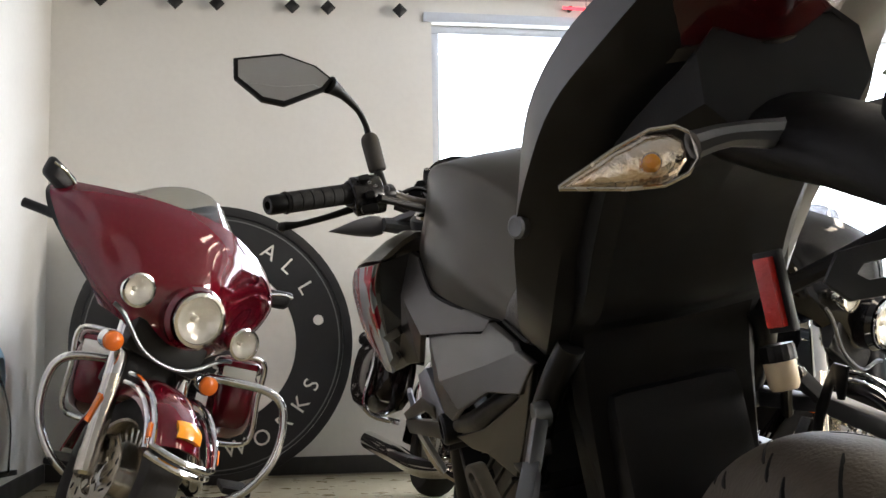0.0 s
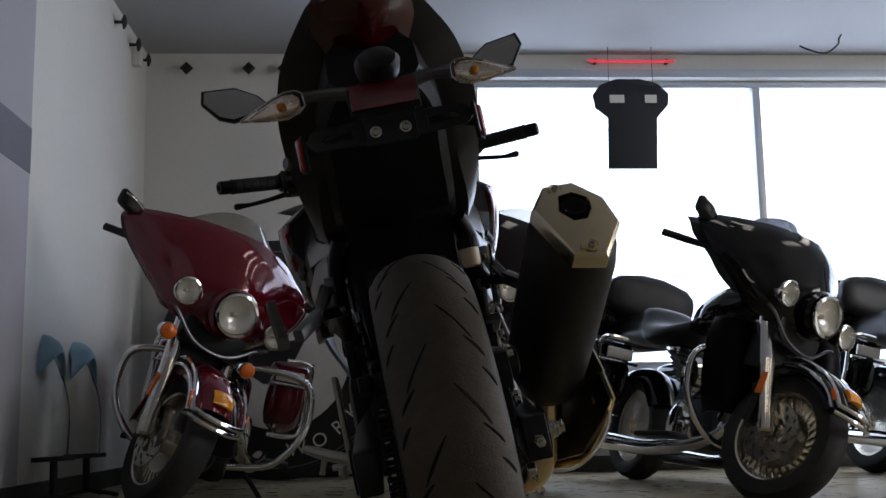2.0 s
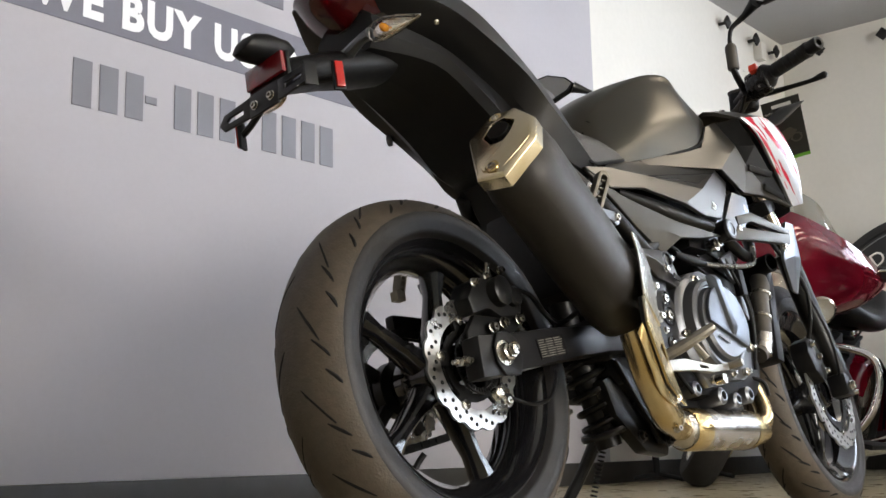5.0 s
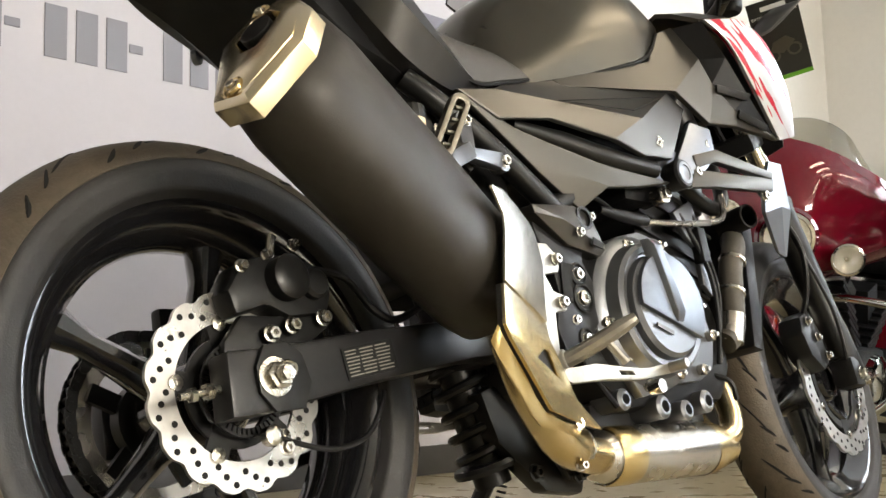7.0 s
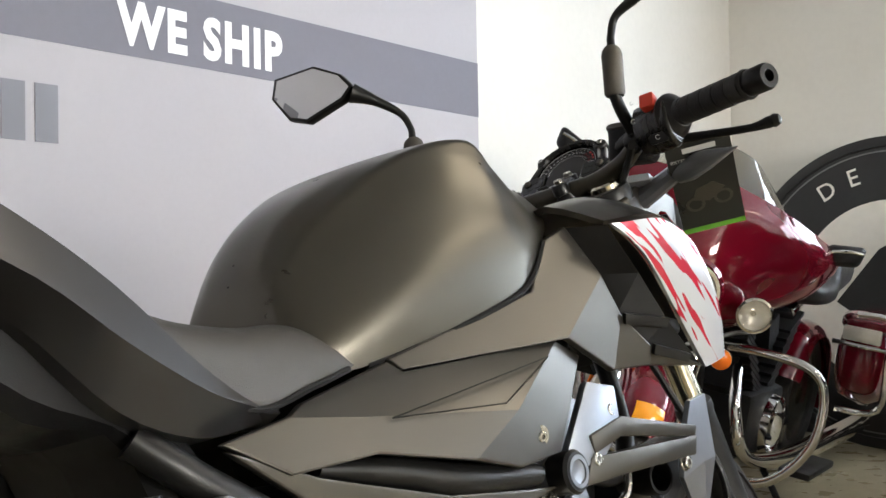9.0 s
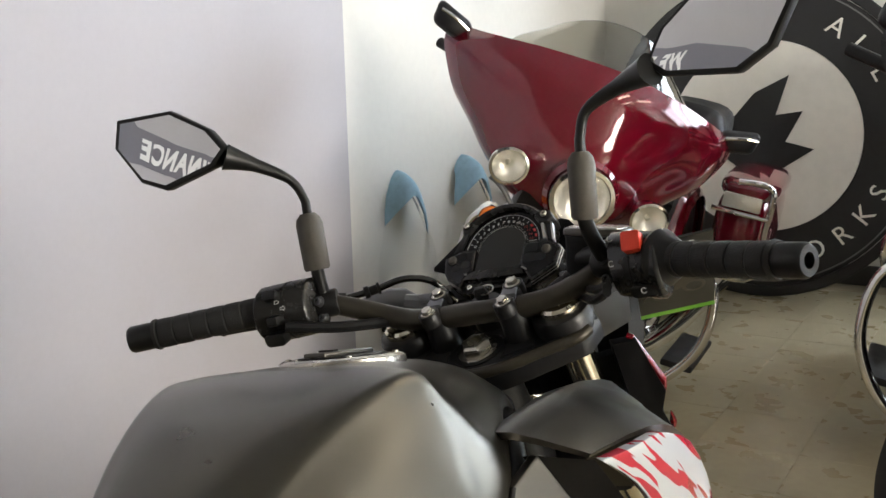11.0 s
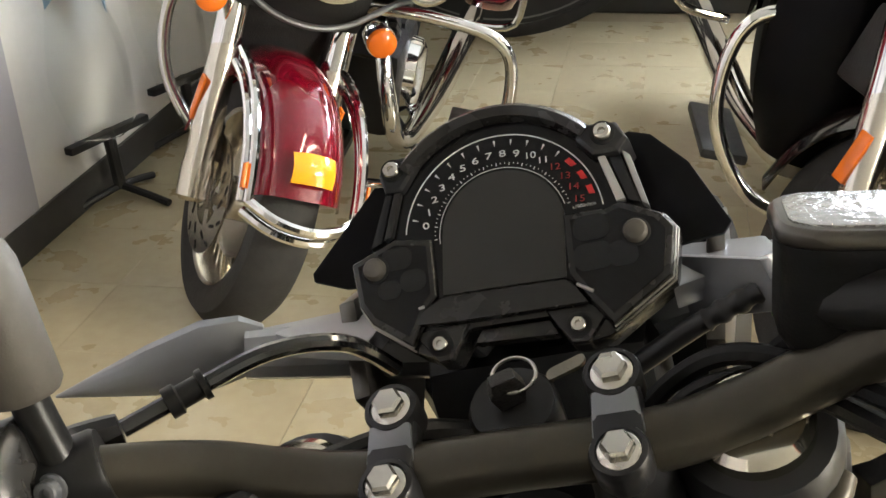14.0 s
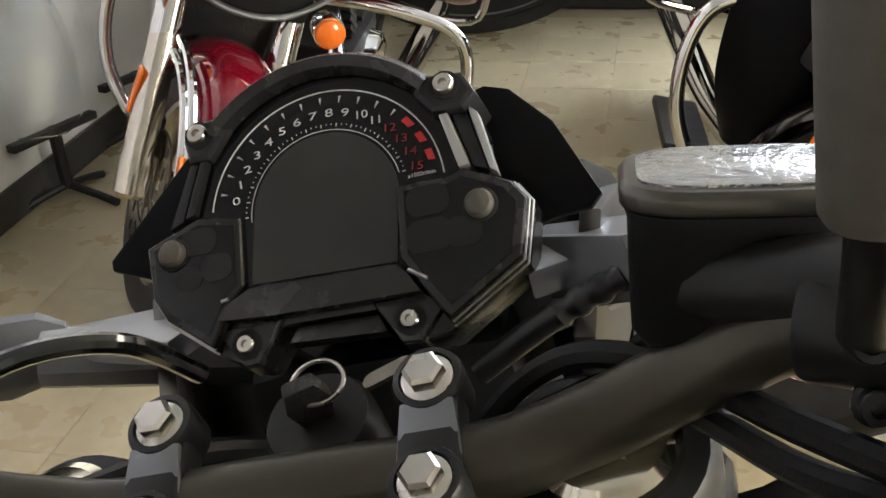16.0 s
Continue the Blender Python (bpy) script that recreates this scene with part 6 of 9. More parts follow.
# yokes
yoke = sp("top_yoke", Shape().plate([(-0.145, 0.03), (-0.13, 0.055), (-0.08, 0.05), (-0.05, 0.015), (0.05, 0.015), (0.08, 0.05), (0.13, 0.055), (0.145, 0.03), (0.135, -0.005), (0.09, -0.03), (0.045, -0.055), (0.0, -0.065), (-0.045, -0.055), (-0.09, -0.03), (-0.135, -0.005)], 0.030, (0, 1.154, 0.926), (1, 0, 0), (0, 0.925, 0.38)), m_arm, None, "black top yoke", 0.007)
for s in (-1, 1):
    sp("fork_clamp", Shape().lathe([(0.036, -0.03), (0.037, -0.006), (0.034, 0.0), (0.028, 0.001)], (s * 0.105, 1.163, 0.969), (0, -0.38, 0.925), 28), m_arm, yoke)
sp("lower_yoke", Shape().box((0, 1.235, 0.755), (0.26, 0.07, 0.04), Matrix.Rotation(radians(24), 4, "X")), m_satin, bevel=0.012)
yoke_at = lambda a, b, h: (a, 1.154 + 0.925 * b - 0.38 * h, 0.926 + 0.38 * b + 0.925 * h)
sp("yoke_rim", Shape().tube([yoke_at(a, b, 0.013) for a, b in ((-0.136, 0.010), (-0.125, -0.006), (-0.085, -0.026), (-0.045, -0.047), (0.0, -0.056), (0.045, -0.047), (0.085, -0.026), (0.125, -0.006), (0.136, 0.010))], 0.0075, 12, 5), m_bar, yoke, "rounded rear edge")
# dark plates draw the shade of the yoke's hollows
for s in (-1, 1):
    sp("yoke_pocket", Shape().plate([(s * a, b) for a, b in ((0.036, -0.030), (0.074, -0.012), (0.068, 0.010), (0.040, 0.006))], 0.002, yoke_at(0, 0, 0.0152), (1, 0, 0), (0, 0.925, 0.38)), m_gapshade, yoke, bevel=0.0004)
nut_o, nut_ax = V3((0, 1.141, 0.934)), V3((0, -0.38, 0.925))
nut = sp("stem_nut", Shape().lathe([(0.025, 0), (0.025, 0.004), (0.019, 0.005)], nut_o, nut_ax, 28).lathe([(0.019, 0.004), (0.019, 0.014), (0.016, 0.017), (0.010, 0.017), (0.009, 0.008)], nut_o, nut_ax, 6), m_zinc, None, "large steel stem nut")
sp("yoke_recess", Shape().lathe([(0.031, 0.0), (0.032, 0.004), (0.027, 0.004), (0.026, 0.0)], nut_o, nut_ax, 32), m_satin, yoke)
# handlebar and clamps
bar_pts = [(0.256, 1.084, 1.033), (0.218, 1.103, 1.031), (0.182, 1.124, 1.023), (0.140, 1.147, 1.002), (0.10, 1.152, 0.986), (0.065, 1.1495, 0.981), (0.0, 1.1495, 0.9805)]
right_pts = [(0.256, 1.083, 1.020), (0.215, 1.110, 1.022), (0.176, 1.145, 1.013), (0.143, 1.159, 0.997), (0.10, 1.157, 0.983), (0.065, 1.150, 0.980), (0.0, 1.1495, 0.9805)]
bar_pts = right_pts + [(-x, y, z) for x, y, z in bar_pts[-2::-1]]
sp("handlebar", Shape().tube(bar_pts, [0.0111, 0.0112, 0.0125, 0.0135, 0.014, 0.014, 0.014, 0.014, 0.014, 0.0135, 0.0125, 0.0112, 0.0111], 18, 6), m_bar, None, "matte black tapered handlebar")
for s in (-1, 1):
    cl = sp("bar_clamp", Shape().plate(rounded(0.062, 0.022, 0.0105, 4), 0.015, (s * 0.0505, 1.1495, 0.9895), (0, 0.925, 0.38), (1, 0, 0)), m_arm, None, "black handlebar clamp", 0.003)
    sp("clamp_flat", Shape().solid([(s * 0.0505 - 0.0115, 1.1405, 0.9915), (s * 0.0505 + 0.0115, 1.1405, 0.9915), (s * 0.0505 + 0.0095, 1.1575, 1.0035), (s * 0.0505 - 0.0095, 1.1575, 1.0035)], 0.008), m_case, cl, "bevelled grey facet", 0.0012)
    sp("riser", Shape().lathe([(0.023, 0), (0.019, 0.02), (0.018, 0.05)], (s * 0.0505, 1.164, 0.932), (0, -0.30, 0.95), 24), m_arm, cl)
    for o in ((1.1305, 0.9840), (1.1672, 0.9990)):
        sp("clamp_collar", Shape().lathe([(0.0128, -0.014), (0.0130, 0.0005), (0.0122, 0.0022), (0.0100, 0.0026), (0.0098, 0.0006)], (s * 0.0505, o[0], o[1] + 0.006), (0, -0.38, 0.925), 28), m_arm, cl)
        sp("clamp_bolt", Shape().lathe([(0.0092, 0), (0.0095, 0.002), (0.008, 0.003)], (s * 0.0505, o[0], o[1] + 0.006), (0, -0.38, 0.925), 20).lathe([(0.0074, 0.002), (0.0074, 0.007), (0.0060, 0.0085)], (s * 0.0505, o[0], o[1] + 0.006), (0, -0.38, 0.925), 6), m_zinc, cl, "plated hexagon bolt")
    # grips, switchgear, lever, mirror
    g0, g1 = (V3((0.268, 1.077, 1.019)), V3((0.386, 1.020, 1.010))) if s > 0 else (V3((-0.258, 1.083, 1.033)), V3((-0.376, 1.026, 1.033)))
    gd = (g1 - g0).normalized()
    prof = []
    for k in range(6):
        # long plain bands between narrow grooves
        h, step = (g1 - g0).length * k / 6, (g1 - g0).length / 6
        prof += [(0.0183, h + 0.0012), (0.0186, h + step * 0.5), (0.0183, h + step - 0.0022), (0.0170, h + step - 0.0016), (0.0170, h + step - 0.0004)]
    grip = sp("grip", Shape().lathe([(0.0215, -0.006), (0.022, -0.002), (0.0185, 0.0)] + prof + [(0.020, (g1 - g0).length + 0.001), (0.0185, (g1 - g0).length + 0.006)], g0, gd, 24), m_grip, None, "ribbed black rubber grip")
    sp("bar_end", Shape().lathe([(0.0165, 0.006), (0.0172, 0.012), (0.0172, 0.034), (0.015, 0.038), (0.008, 0.038), (0.0075, 0.02)], g1, gd, 24), m_satin, grip)
    house = Shape()
    hc = V3((0.236, 1.094, 1.021)) if s > 0 else V3((-0.224, 1.100, 1.032))
    rings = []
    for q, k in ((-0.038, 0.82), (-0.034, 1.0), (0.028, 1.0), (0.033, 0.85)):
        rings.append([hc + gd * q + V3((0, 0.028 * k * math.cos(t) * (1.15 if math.cos(t) < 0 else 1), 0.036 * k * math.sin(t) - 0.006)) for t in turn(18)])
    house.ring_loft(rings)
    sw = sp("switch_housing", house, m_gaugebody, None, "black switch housing", 0.0015, 40)
    sp("housing_flange", Shape().lathe([(0.031, -0.004), (0.032, 0.0), (0.028, 0.006), (0.022, 0.016), (0.0195, 0.020)] if s > 0 else [(0.025, -0.002), (0.025, 0.004), (0.021, 0.010)], hc + gd * 0.030, gd, 28), m_arm, sw, "grey collar")
    sp("housing_seam", Shape().ring_loft([[hc + gd * q + V3((0, 0.0285 * math.cos(t) * (1.15 if math.cos(t) < 0 else 1), 0.0365 * math.sin(t) - 0.006)) for t in turn(18)] for q in (-0.006, -0.0045)]), m_gapshade, sw)
    pc = V3((0.186, 1.134, 1.017)) if s > 0 else V3((-0.184, 1.123, 1.024))
    perch = sp("lever_perch", Shape().lathe([(0.0165, -0.014), (0.0175, -0.012), (0.0175, 0.012), (0.0165, 0.014)], pc, gd, 22), m_satin, None, "black lever perch")
    sp("perch_arm", Shape().tube([pc + V3((0, 0.008, -0.003)), (s * 0.197, 1.138, 1.022), (s * 0.213, 1.146, 1.016)], [0.014, 0.012, 0.010], 10, 4), m_satin, perch)
    for dy, dz in ((-0.0165, 0.006), (-0.014, -0.016)):
        sp("perch_bolt", Shape().bolt(pc + V3((0, dy, dz)), (0, -1, 0.3), 0.0055, 0.007, False), m_satin if s > 0 else m_case, perch)
    mx, lv = (0.046, 0.027) if s > 0 else (0.0, 0.0)
    sp("lever_ball", Shape().lathe([(0.002, -0.0095), (0.007, -0.007), (0.0095, 0.0), (0.007, 0.007), (0.002, 0.0095)], (s * 0.378, 1.150 - lv * 0.7, 1.008 - lv), (1, 0, 0), 18), m_satin)
    sp("hand_lever", Shape().tube([(s * 0.208, 1.144, 1.018 - lv * 0.2), (s * 0.235, 1.146, 1.014 - lv * 0.4), (s * 0.29, 1.147 - lv * 0.3, 1.008 - lv * 0.6), (s * 0.345, 1.149 - lv * 0.6, 1.006 - lv * 0.9), (s * 0.370, 1.150 - lv * 0.7, 1.008 - lv), (s * 0.376, 1.150 - lv * 0.7, 1.008 - lv)], [0.009, 0.0075, 0.006, 0.0055, 0.0085, 0.0075], 12, 5), m_satin, None, "black hand lever with ball end")
    stem = [(s * 0.186, 1.126, 1.022) if s > 0 else (s * 0.185, 1.120, 1.030), (s * 0.187, 1.122, 1.072), (s * 0.187, 1.129, 1.14), (s * 0.188, 1.130, 1.160), (s * 0.197, 1.122, 1.186), (s * 0.222 + mx * 0.6, 1.095, 1.212 - mx * 0.2), (s * 0.247 + mx, 1.072, 1.230 - mx * 0.4)]
    if s > 0:
        stem[:5] = [(0.187, 1.124, 1.020), (0.188, 1.083, 1.076), (0.197, 1.087, 1.142), (0.200, 1.090, 1.162), (0.212, 1.094, 1.187)]
    mirror = sp("mirror", Shape().tube(stem, [0.009, 0.0085, 0.006, 0.0055, 0.0058, 0.0085, 0.017], 14, 6), m_satin, None, "faceted black mirror on a bent stem")
    sp("mirror_boot", Shape().lathe([(r * (0.88 if s > 0 else 1), h) for r, h in ((0.0145, 0), (0.0165, 0.003), (0.0170, 0.058), (0.0150, 0.066), (0.0095, 0.072))], (0.188, 1.083, 1.074) if s > 0 else (-0.187, 1.1225, 1.068), (0.13, 0.06, 1) if s > 0 else (0, 0.09, 1), 24), m_rubber, mirror, "grey rubber boot")
    corners = [(-0.408, 1.272), (-0.400, 1.307), (-0.316, 1.302), (-0.262, 1.268), (-0.240, 1.238), (-0.258, 1.222), (-0.335, 1.206), (-0.372, 1.222)]
    mo = V3((s * 0.325 + mx, 1.068, 1.257 - 0.4 * mx))
    # glass faces backwards, a little down and outwards
    nrm = (BIKE @ STEER).to_3x3().inverted() @ (V3((0.069, -0.975, 0.212)) if s < 0 else V3((-0.173, -0.98, 0.097)))
    nrm.normalize()
    mu = V3((1, 0, 0))
    mu = (mu - mu.dot(nrm) * nrm).normalized()
    mv = mu.cross(nrm)
    if mv.z < 0:
        mv = -mv
    poly = [((x + 0.325) * 1.0, z - 1.257) for x, z in corners]
    if s > 0:
        poly = [(-a, b) for a, b in poly]
    back = [(a * 0.8, b * 0.75) for a, b in poly]
    ring = lambda pl, off: [mo + mu * a + mv * b + nrm * off for a, b in pl]
    rings = [ring(poly, 0.004), ring([(a * 1.02, b * 1.03) for a, b in poly], 0.0), ring(poly, -0.012), ring(back, -0.026)]
    if s > 0:
        rings = [list(reversed(r)) for r in rings]
    sp("mirror_shell", Shape().ring_loft(rings, caps=(True, True)), m_black, mirror, "black faceted mirror shell", 0.0015)
    # slightly domed glass
    dome = [[mo + mu * a * 0.93 * k + mv * b * 0.90 * k + nrm * (0.0046 + 0.0008 * (1 - k * k)) for a, b in poly] for k in (1.0, 0.8, 0.6, 0.4, 0.2, 0.02)]
    edge_ring = [p - nrm * 0.001 for p in dome[0]]
    dome = [edge_ring] + dome
    sp("mirror_glass", Shape().ring_loft(dome if s > 0 else [r[::-1] for r in dome]), m_mirror, mirror, "mirror glass")
    # front indicators: black leaf backs
    root, tip = (V3((0.165, 1.285, 0.985)), V3((0.285, 1.250, 0.994))) if s > 0 else (V3((-0.160, 1.300, 0.985)), V3((-0.279, 1.262, 0.998)))
    rings = leaf(s, root, tip, 0, 0.026, 0.044)
    find = sp("front_indicator", Shape().tube([(s * 0.06, 1.31, 0.955), (s * 0.11, 1.30, 0.968), (s * 0.168, 1.284, 0.985)], [0.020, 0.017, 0.014], 10, 4), m_leaf, None, "grey leaf-shaped front indicator")
    sp("indicator_shell", Shape().ring_loft(rings), m_leaf, find, angle=25)
sp("indicator_stay", Shape().solid([(0.080, 1.318, 0.976), (0.130, 1.302, 0.979), (0.134, 1.270, 0.985), (0.080, 1.242, 0.989)], 0.012), m_leaf, None, "grey cowl side beside the instrument", 0.002)
# switches and their printed marks; offsets of the two housings
RS, LS = V3((0.0, 0.031, -0.005)), V3((-0.004, 0.035, -0.005))
sp("engine_switch", Shape().plate(rounded(0.020, 0.021, 0.003, 3), 0.014, V3((0.240, 1.0325, 1.049)) + RS, (1, 0, 0), (0, 0.42, 0.91)), m_switch, None, "red rocker switch", 0.0025)
sp("starter_button", Shape().plate(rounded(0.028, 0.014, 0.004, 3), 0.012, V3((0.244, 1.034, 0.998)) + RS, (1, 0, 0), (0, -0.2, 0.98)), m_satin, None, "black starter button", 0.002)
sp("dimmer_switch", Shape().plate(rounded(0.020, 0.012, 0.003, 3), 0.012, V3((-0.223, 1.034, 1.056)) + LS, (1, 0, 0), (0, 0.5, 0.86)), m_satin, None, "", 0.002)
sp("indicator_switch", Shape().box(V3((-0.220, 1.028, 1.026)) + LS, (0.016, 0.018, 0.012)), m_satin, None, "", 0.003)
sp("horn_button", Shape().plate(rounded(0.030, 0.016, 0.006, 3), 0.014, V3((-0.226, 1.032, 1.003)) + LS, (1, 0, 0), (0, -0.2, 0.98)), m_satin, None, "", 0.002)


def mark(points, o, tilt):
    """A thin printed sign on a housing."""
    sp("switch_print", Shape().tube([V3(o) + V3((a, b * math.sin(tilt), b * math.cos(tilt))) for a, b in points], 0.00045, 5, 1, True), m_mark)


arrow = [(-0.004, 0), (-0.001, 0.003), (-0.001, 0.0013), (0.003, 0.0013), (0.003, -0.0013), (-0.001, -0.0013), (-0.001, -0.003), (-0.004, 0)]
lamp_sign = [(-0.004, 0.002), (0.0, 0.002), (0.002, 0.001), (0.002, -0.001), (0.0, -0.002), (-0.004, -0.002), (-0.004, 0.002)]
loop = [(0.003 * math.cos(t), 0.003 * math.sin(t)) for t in np.radians(np.linspace(40, 320, 10))]
mark([(-a, b) for a, b in arrow], V3((-0.207, 1.0295, 1.040)) + LS, 0.1)
mark(arrow, V3((-0.233, 1.0295, 1.036)) + LS, 0.1)
mark(lamp_sign, V3((-0.214, 1.0315, 1.048)) + LS, 0.3)
mark(lamp_sign, V3((-0.238, 1.0255, 1.003)) + LS, -0.1)
mark(loop, V3((0.214, 1.0300, 1.030)) + RS, 0.0)
mark(loop[2:], V3((0.217, 1.0330, 1.056)) + RS, 0.4)
mark(loop, V3((0.244, 1.0270, 0.998)) + RS, -0.2)
# front brake reservoir on the bar
POT = Matrix.Translation((0.163, 1.180, 1.041)) @ Matrix.Rotation(radians(11), 4, "Y") @ Matrix.Rotation(radians(-3), 4, "X") @ Matrix.Translation((-0.16, -1.178, -1.05))
fr = sp("brake_master_pot", Shape().ring_loft([[(0.160 + w * a, 1.178 + w * 0.62 * b - 0.0, z) for a, b in rounded(2, 2, 0.55, 4)] for w, z in ((0.030, 1.004), (0.035, 1.012), (0.036, 1.050), (0.037, 1.054))]).moved(POT), m_black, None, "black brake fluid pot", 0.001)
lid_m = material("cast_lid", (0.45, 0.45, 0.44), 0.25, 0.9, bump=1.0, bump_size=160, rough_var=0.1)
sp("pot_lid", Shape().ring_loft([[(0.160 + w * a, 1.178 + w * 0.62 * b, z) for a, b in rounded(2, 2, 0.55, 4)] for w, z in ((0.038, 1.0545), (0.0385, 1.056), (0.0385, 1.060), (0.0365, 1.0625))]).moved(POT), m_side, fr, "satin grey lid", 0.0006)
sp("lid_plate", Shape().ring_loft([[(0.160 + w * a, 1.178 + w * 0.58 * b, z) for a, b in rounded(2, 2, 0.5, 4)] for w, z in ((0.033, 1.0622), (0.033, 1.0634), (0.032, 1.0638))]).moved(POT), lid_m, fr, "rough cast lid plate")
sp("master_cylinder", Shape().tube([(0.195, 1.135, 1.030), (0.175, 1.150, 1.026), (0.14, 1.17, 1.022)], [0.015, 0.014, 0.012], 12, 4), m_satin, fr)
hose = Shape()
p0, p1 = V3((0.120, 1.217, 1.006)), V3((0.093, 1.219, 0.994))
prof = []
for k in range(13):
    prof.append((0.0060 if k % 4 < 2 else 0.0048, (p1 - p0).length * k / 12))
sp("ribbed_boot", hose.lathe(prof, p0, (p1 - p0), 16), m_arm, None, "ribbed rubber cable boot")
sp("cable_sleeve", Shape().tube([(0.094, 1.219, 0.9945), (0.078, 1.221, 0.986), (0.055, 1.224, 0.972)], [0.0052, 0.0056, 0.0056], 12, 4), m_arm)
sp("switch_cable", Shape().tube([(0.119, 1.217, 1.0055), (0.130, 1.215, 1.009), (0.146, 1.210, 1.008), (0.165, 1.190, 1.000)], 0.0038, 10, 5), m_arm)
sp("throttle_cable", Shape().tube([(0.20, 1.075, 1.000), (0.165, 1.13, 0.990), (0.130, 1.178, 0.988), (0.100, 1.192, 0.990), (0.075, 1.195, 0.980), (0.05, 1.20, 0.955)], 0.0052, 8, 6), m_black)
sp("throttle_cable", Shape().tube([(0.20, 1.070, 0.995), (0.165, 1.12, 0.980), (0.130, 1.170, 0.978), (0.095, 1.184, 0.981), (0.070, 1.186, 0.968), (0.05, 1.19, 0.945)], 0.0052, 8, 6), m_black)
sp("wiring_loom", Shape().tube([(-0.21, 1.06, 1.012), (-0.16, 1.10, 0.996), (-0.11, 1.15, 0.985), (-0.06, 1.19, 0.975), (-0.03, 1.22, 0.95)], 0.007, 10, 6), m_black)
sp("clutch_cable", Shape().tube([(-0.178, 1.160, 1.022), (-0.148, 1.182, 1.024), (-0.110, 1.196, 1.030), (-0.080, 1.214, 1.018), (-0.068, 1.240, 0.985)], 0.0046, 10, 6), m_rim, None, "glossy black clutch cable")
sp("clutch_adjuster", Shape().lathe([(0.0080, -0.012), (0.0080, -0.006), (0.0062, -0.005), (0.0062, 0.005), (0.0080, 0.006), (0.0080, 0.009)], (-0.150, 1.181, 1.024), (0.8, 0.5, 0.1), 18), m_satin)
sp("clutch_lever_pivot", Shape().tube([(-0.190, 1.125, 1.026), (-0.198, 1.148, 1.022), (-0.180, 1.162, 1.021)], [0.013, 0.012, 0.008], 10, 4), m_satin)
# ignition lock and key with split ring
sp("ignition_lock", Shape().lathe([(0.021, 0), (0.022, 0.028), (0.020, 0.032), (0.012, 0.032)], (0.0, 1.196, 0.958), (0, -0.38, 0.925), 24), m_satin, None, "ignition lock")
key = sp("key", Shape().plate([(-0.006, 0), (0.006, 0), (0.009, 0.012), (0.006, 0.022), (-0.006, 0.022), (-0.009, 0.012)], 0.007, (0.0, 1.186, 0.986), (0.9, 0.3, 0.1), (0, -0.38, 0.925)), m_grip, None, "black ignition key on a split ring", 0.0015)
ringpts = [V3((0.004 + 0.0105 * math.cos(t), 1.186 + 0.008 * math.sin(t), 1.001 + 0.0045 * math.sin(t))) for t in turn(24)]
sp("key_ring", Shape().tube(ringpts + ringpts[:1], 0.0009, 6, 1, True), m_steel, key)
sp("key_tag", Shape().plate(rounded(0.020, 0.007, 0.003, 3), 0.002, (0.026, 1.20, 0.992), (0.9, 0.2, 0.2), (0, 0.9, 0.3)), m_dullcast, key)

# instrument: face in the plane of (1,0,0) and the raised slope
GA = radians(46)
G_o, G_u, G_v = V3((0.0, 1.258, 1.032)), V3((1, 0, 0)), V3((0, math.cos(GA), math.sin(GA)))
G_n = G_u.cross(G_v)
if G_n.z < 0:
    G_n = -G_n
GM = STEER @ axes(G_o, G_u, G_v, G_n)


def gp(name, shape, mat, parent, label="", bevel=0.0, angle=35):
    return part(name, shape, mat, parent, label, bevel, angle, GM)


DC = (0.002, 0.0105)


def ring_at(r, z, a0, a1, n=25):
    return [(DC[0] + r * math.cos(t), DC[1] + r * math.sin(t), z) for t in np.radians(np.linspace(a0, a1, n))]


arc = [(x, y) for x, y, z in ring_at(0.0655, 0, 50, 130, 15)]
outline = [(0.0875, -0.006), (0.081, 0.003), (0.072, 0.008), (0.0715, 0.034), (0.066, 0.050), (0.050, 0.053)] + arc + [(-0.050, 0.057), (-0.060, 0.050), (-0.057, 0.040), (-0.070, 0.014), (-0.0805, 0.0075), (-0.078, -0.018), (-0.072, -0.029), (-0.0508, -0.0450), (-0.038, -0.0515), (-0.032, -0.051), (-0.022, -0.037), (0.019, -0.038), (0.029, -0.0535), (0.037, -0.054), (0.0480, -0.0525), (0.0825, -0.031)]
gauge = gp("instrument", Shape().plate(outline, 0.024, (0, 0, -0.0165), (1, 0, 0), (0, 1, 0)), m_gaugebody, motorcycle, "black digital instrument with round rev counter", 0.003)
gp("instrument_back", Shape().plate([(a * 0.8, b * 0.8) for a, b in outline], 0.03, (0, 0, -0.045), (1, 0, 0), (0, 1, 0)), m_black, gauge, bevel=0.006)
gp("dial_glass", Shape().plate([(x, y) for x, y, z in ring_at(0.0615, 0, 0, 180)] + [(-0.056, -0.024), (0.054, -0.024)], 0.004, (0, 0, -0.002), (1, 0, 0), (0, 1, 0)), m_screen, gauge, "dark gauge glass")
# bevelled hood round the dial
hood = [ring_at(r, z, 40, 140, 31) for r, z in ((0.0605, 0.0006), (0.0622, 0.0058), (0.0642, 0.0066), (0.0662, 0.0040), (0.0668, -0.008))]
gp("dial_rim", Shape().skin(hood, 0.002, 1), m_gaugebody, gauge, "raised rounded dial hood")
lcd = [(x, y) for x, y, z in ring_at(0.0322, 0, 4, 176, 19)] + [(-0.0330, -0.0185), (0.0305, -0.0210)]
gp("display", Shape().plate(lcd, 0.0008, (0, 0, 0.0004), (1, 0, 0), (0, 1, 0)), m_lcd, gauge, "unlit grey display")
line = Shape()
line.tube(ring_at(0.0520, 0.0004, 3, 172, 44), 0.00035, 5, 1, True)
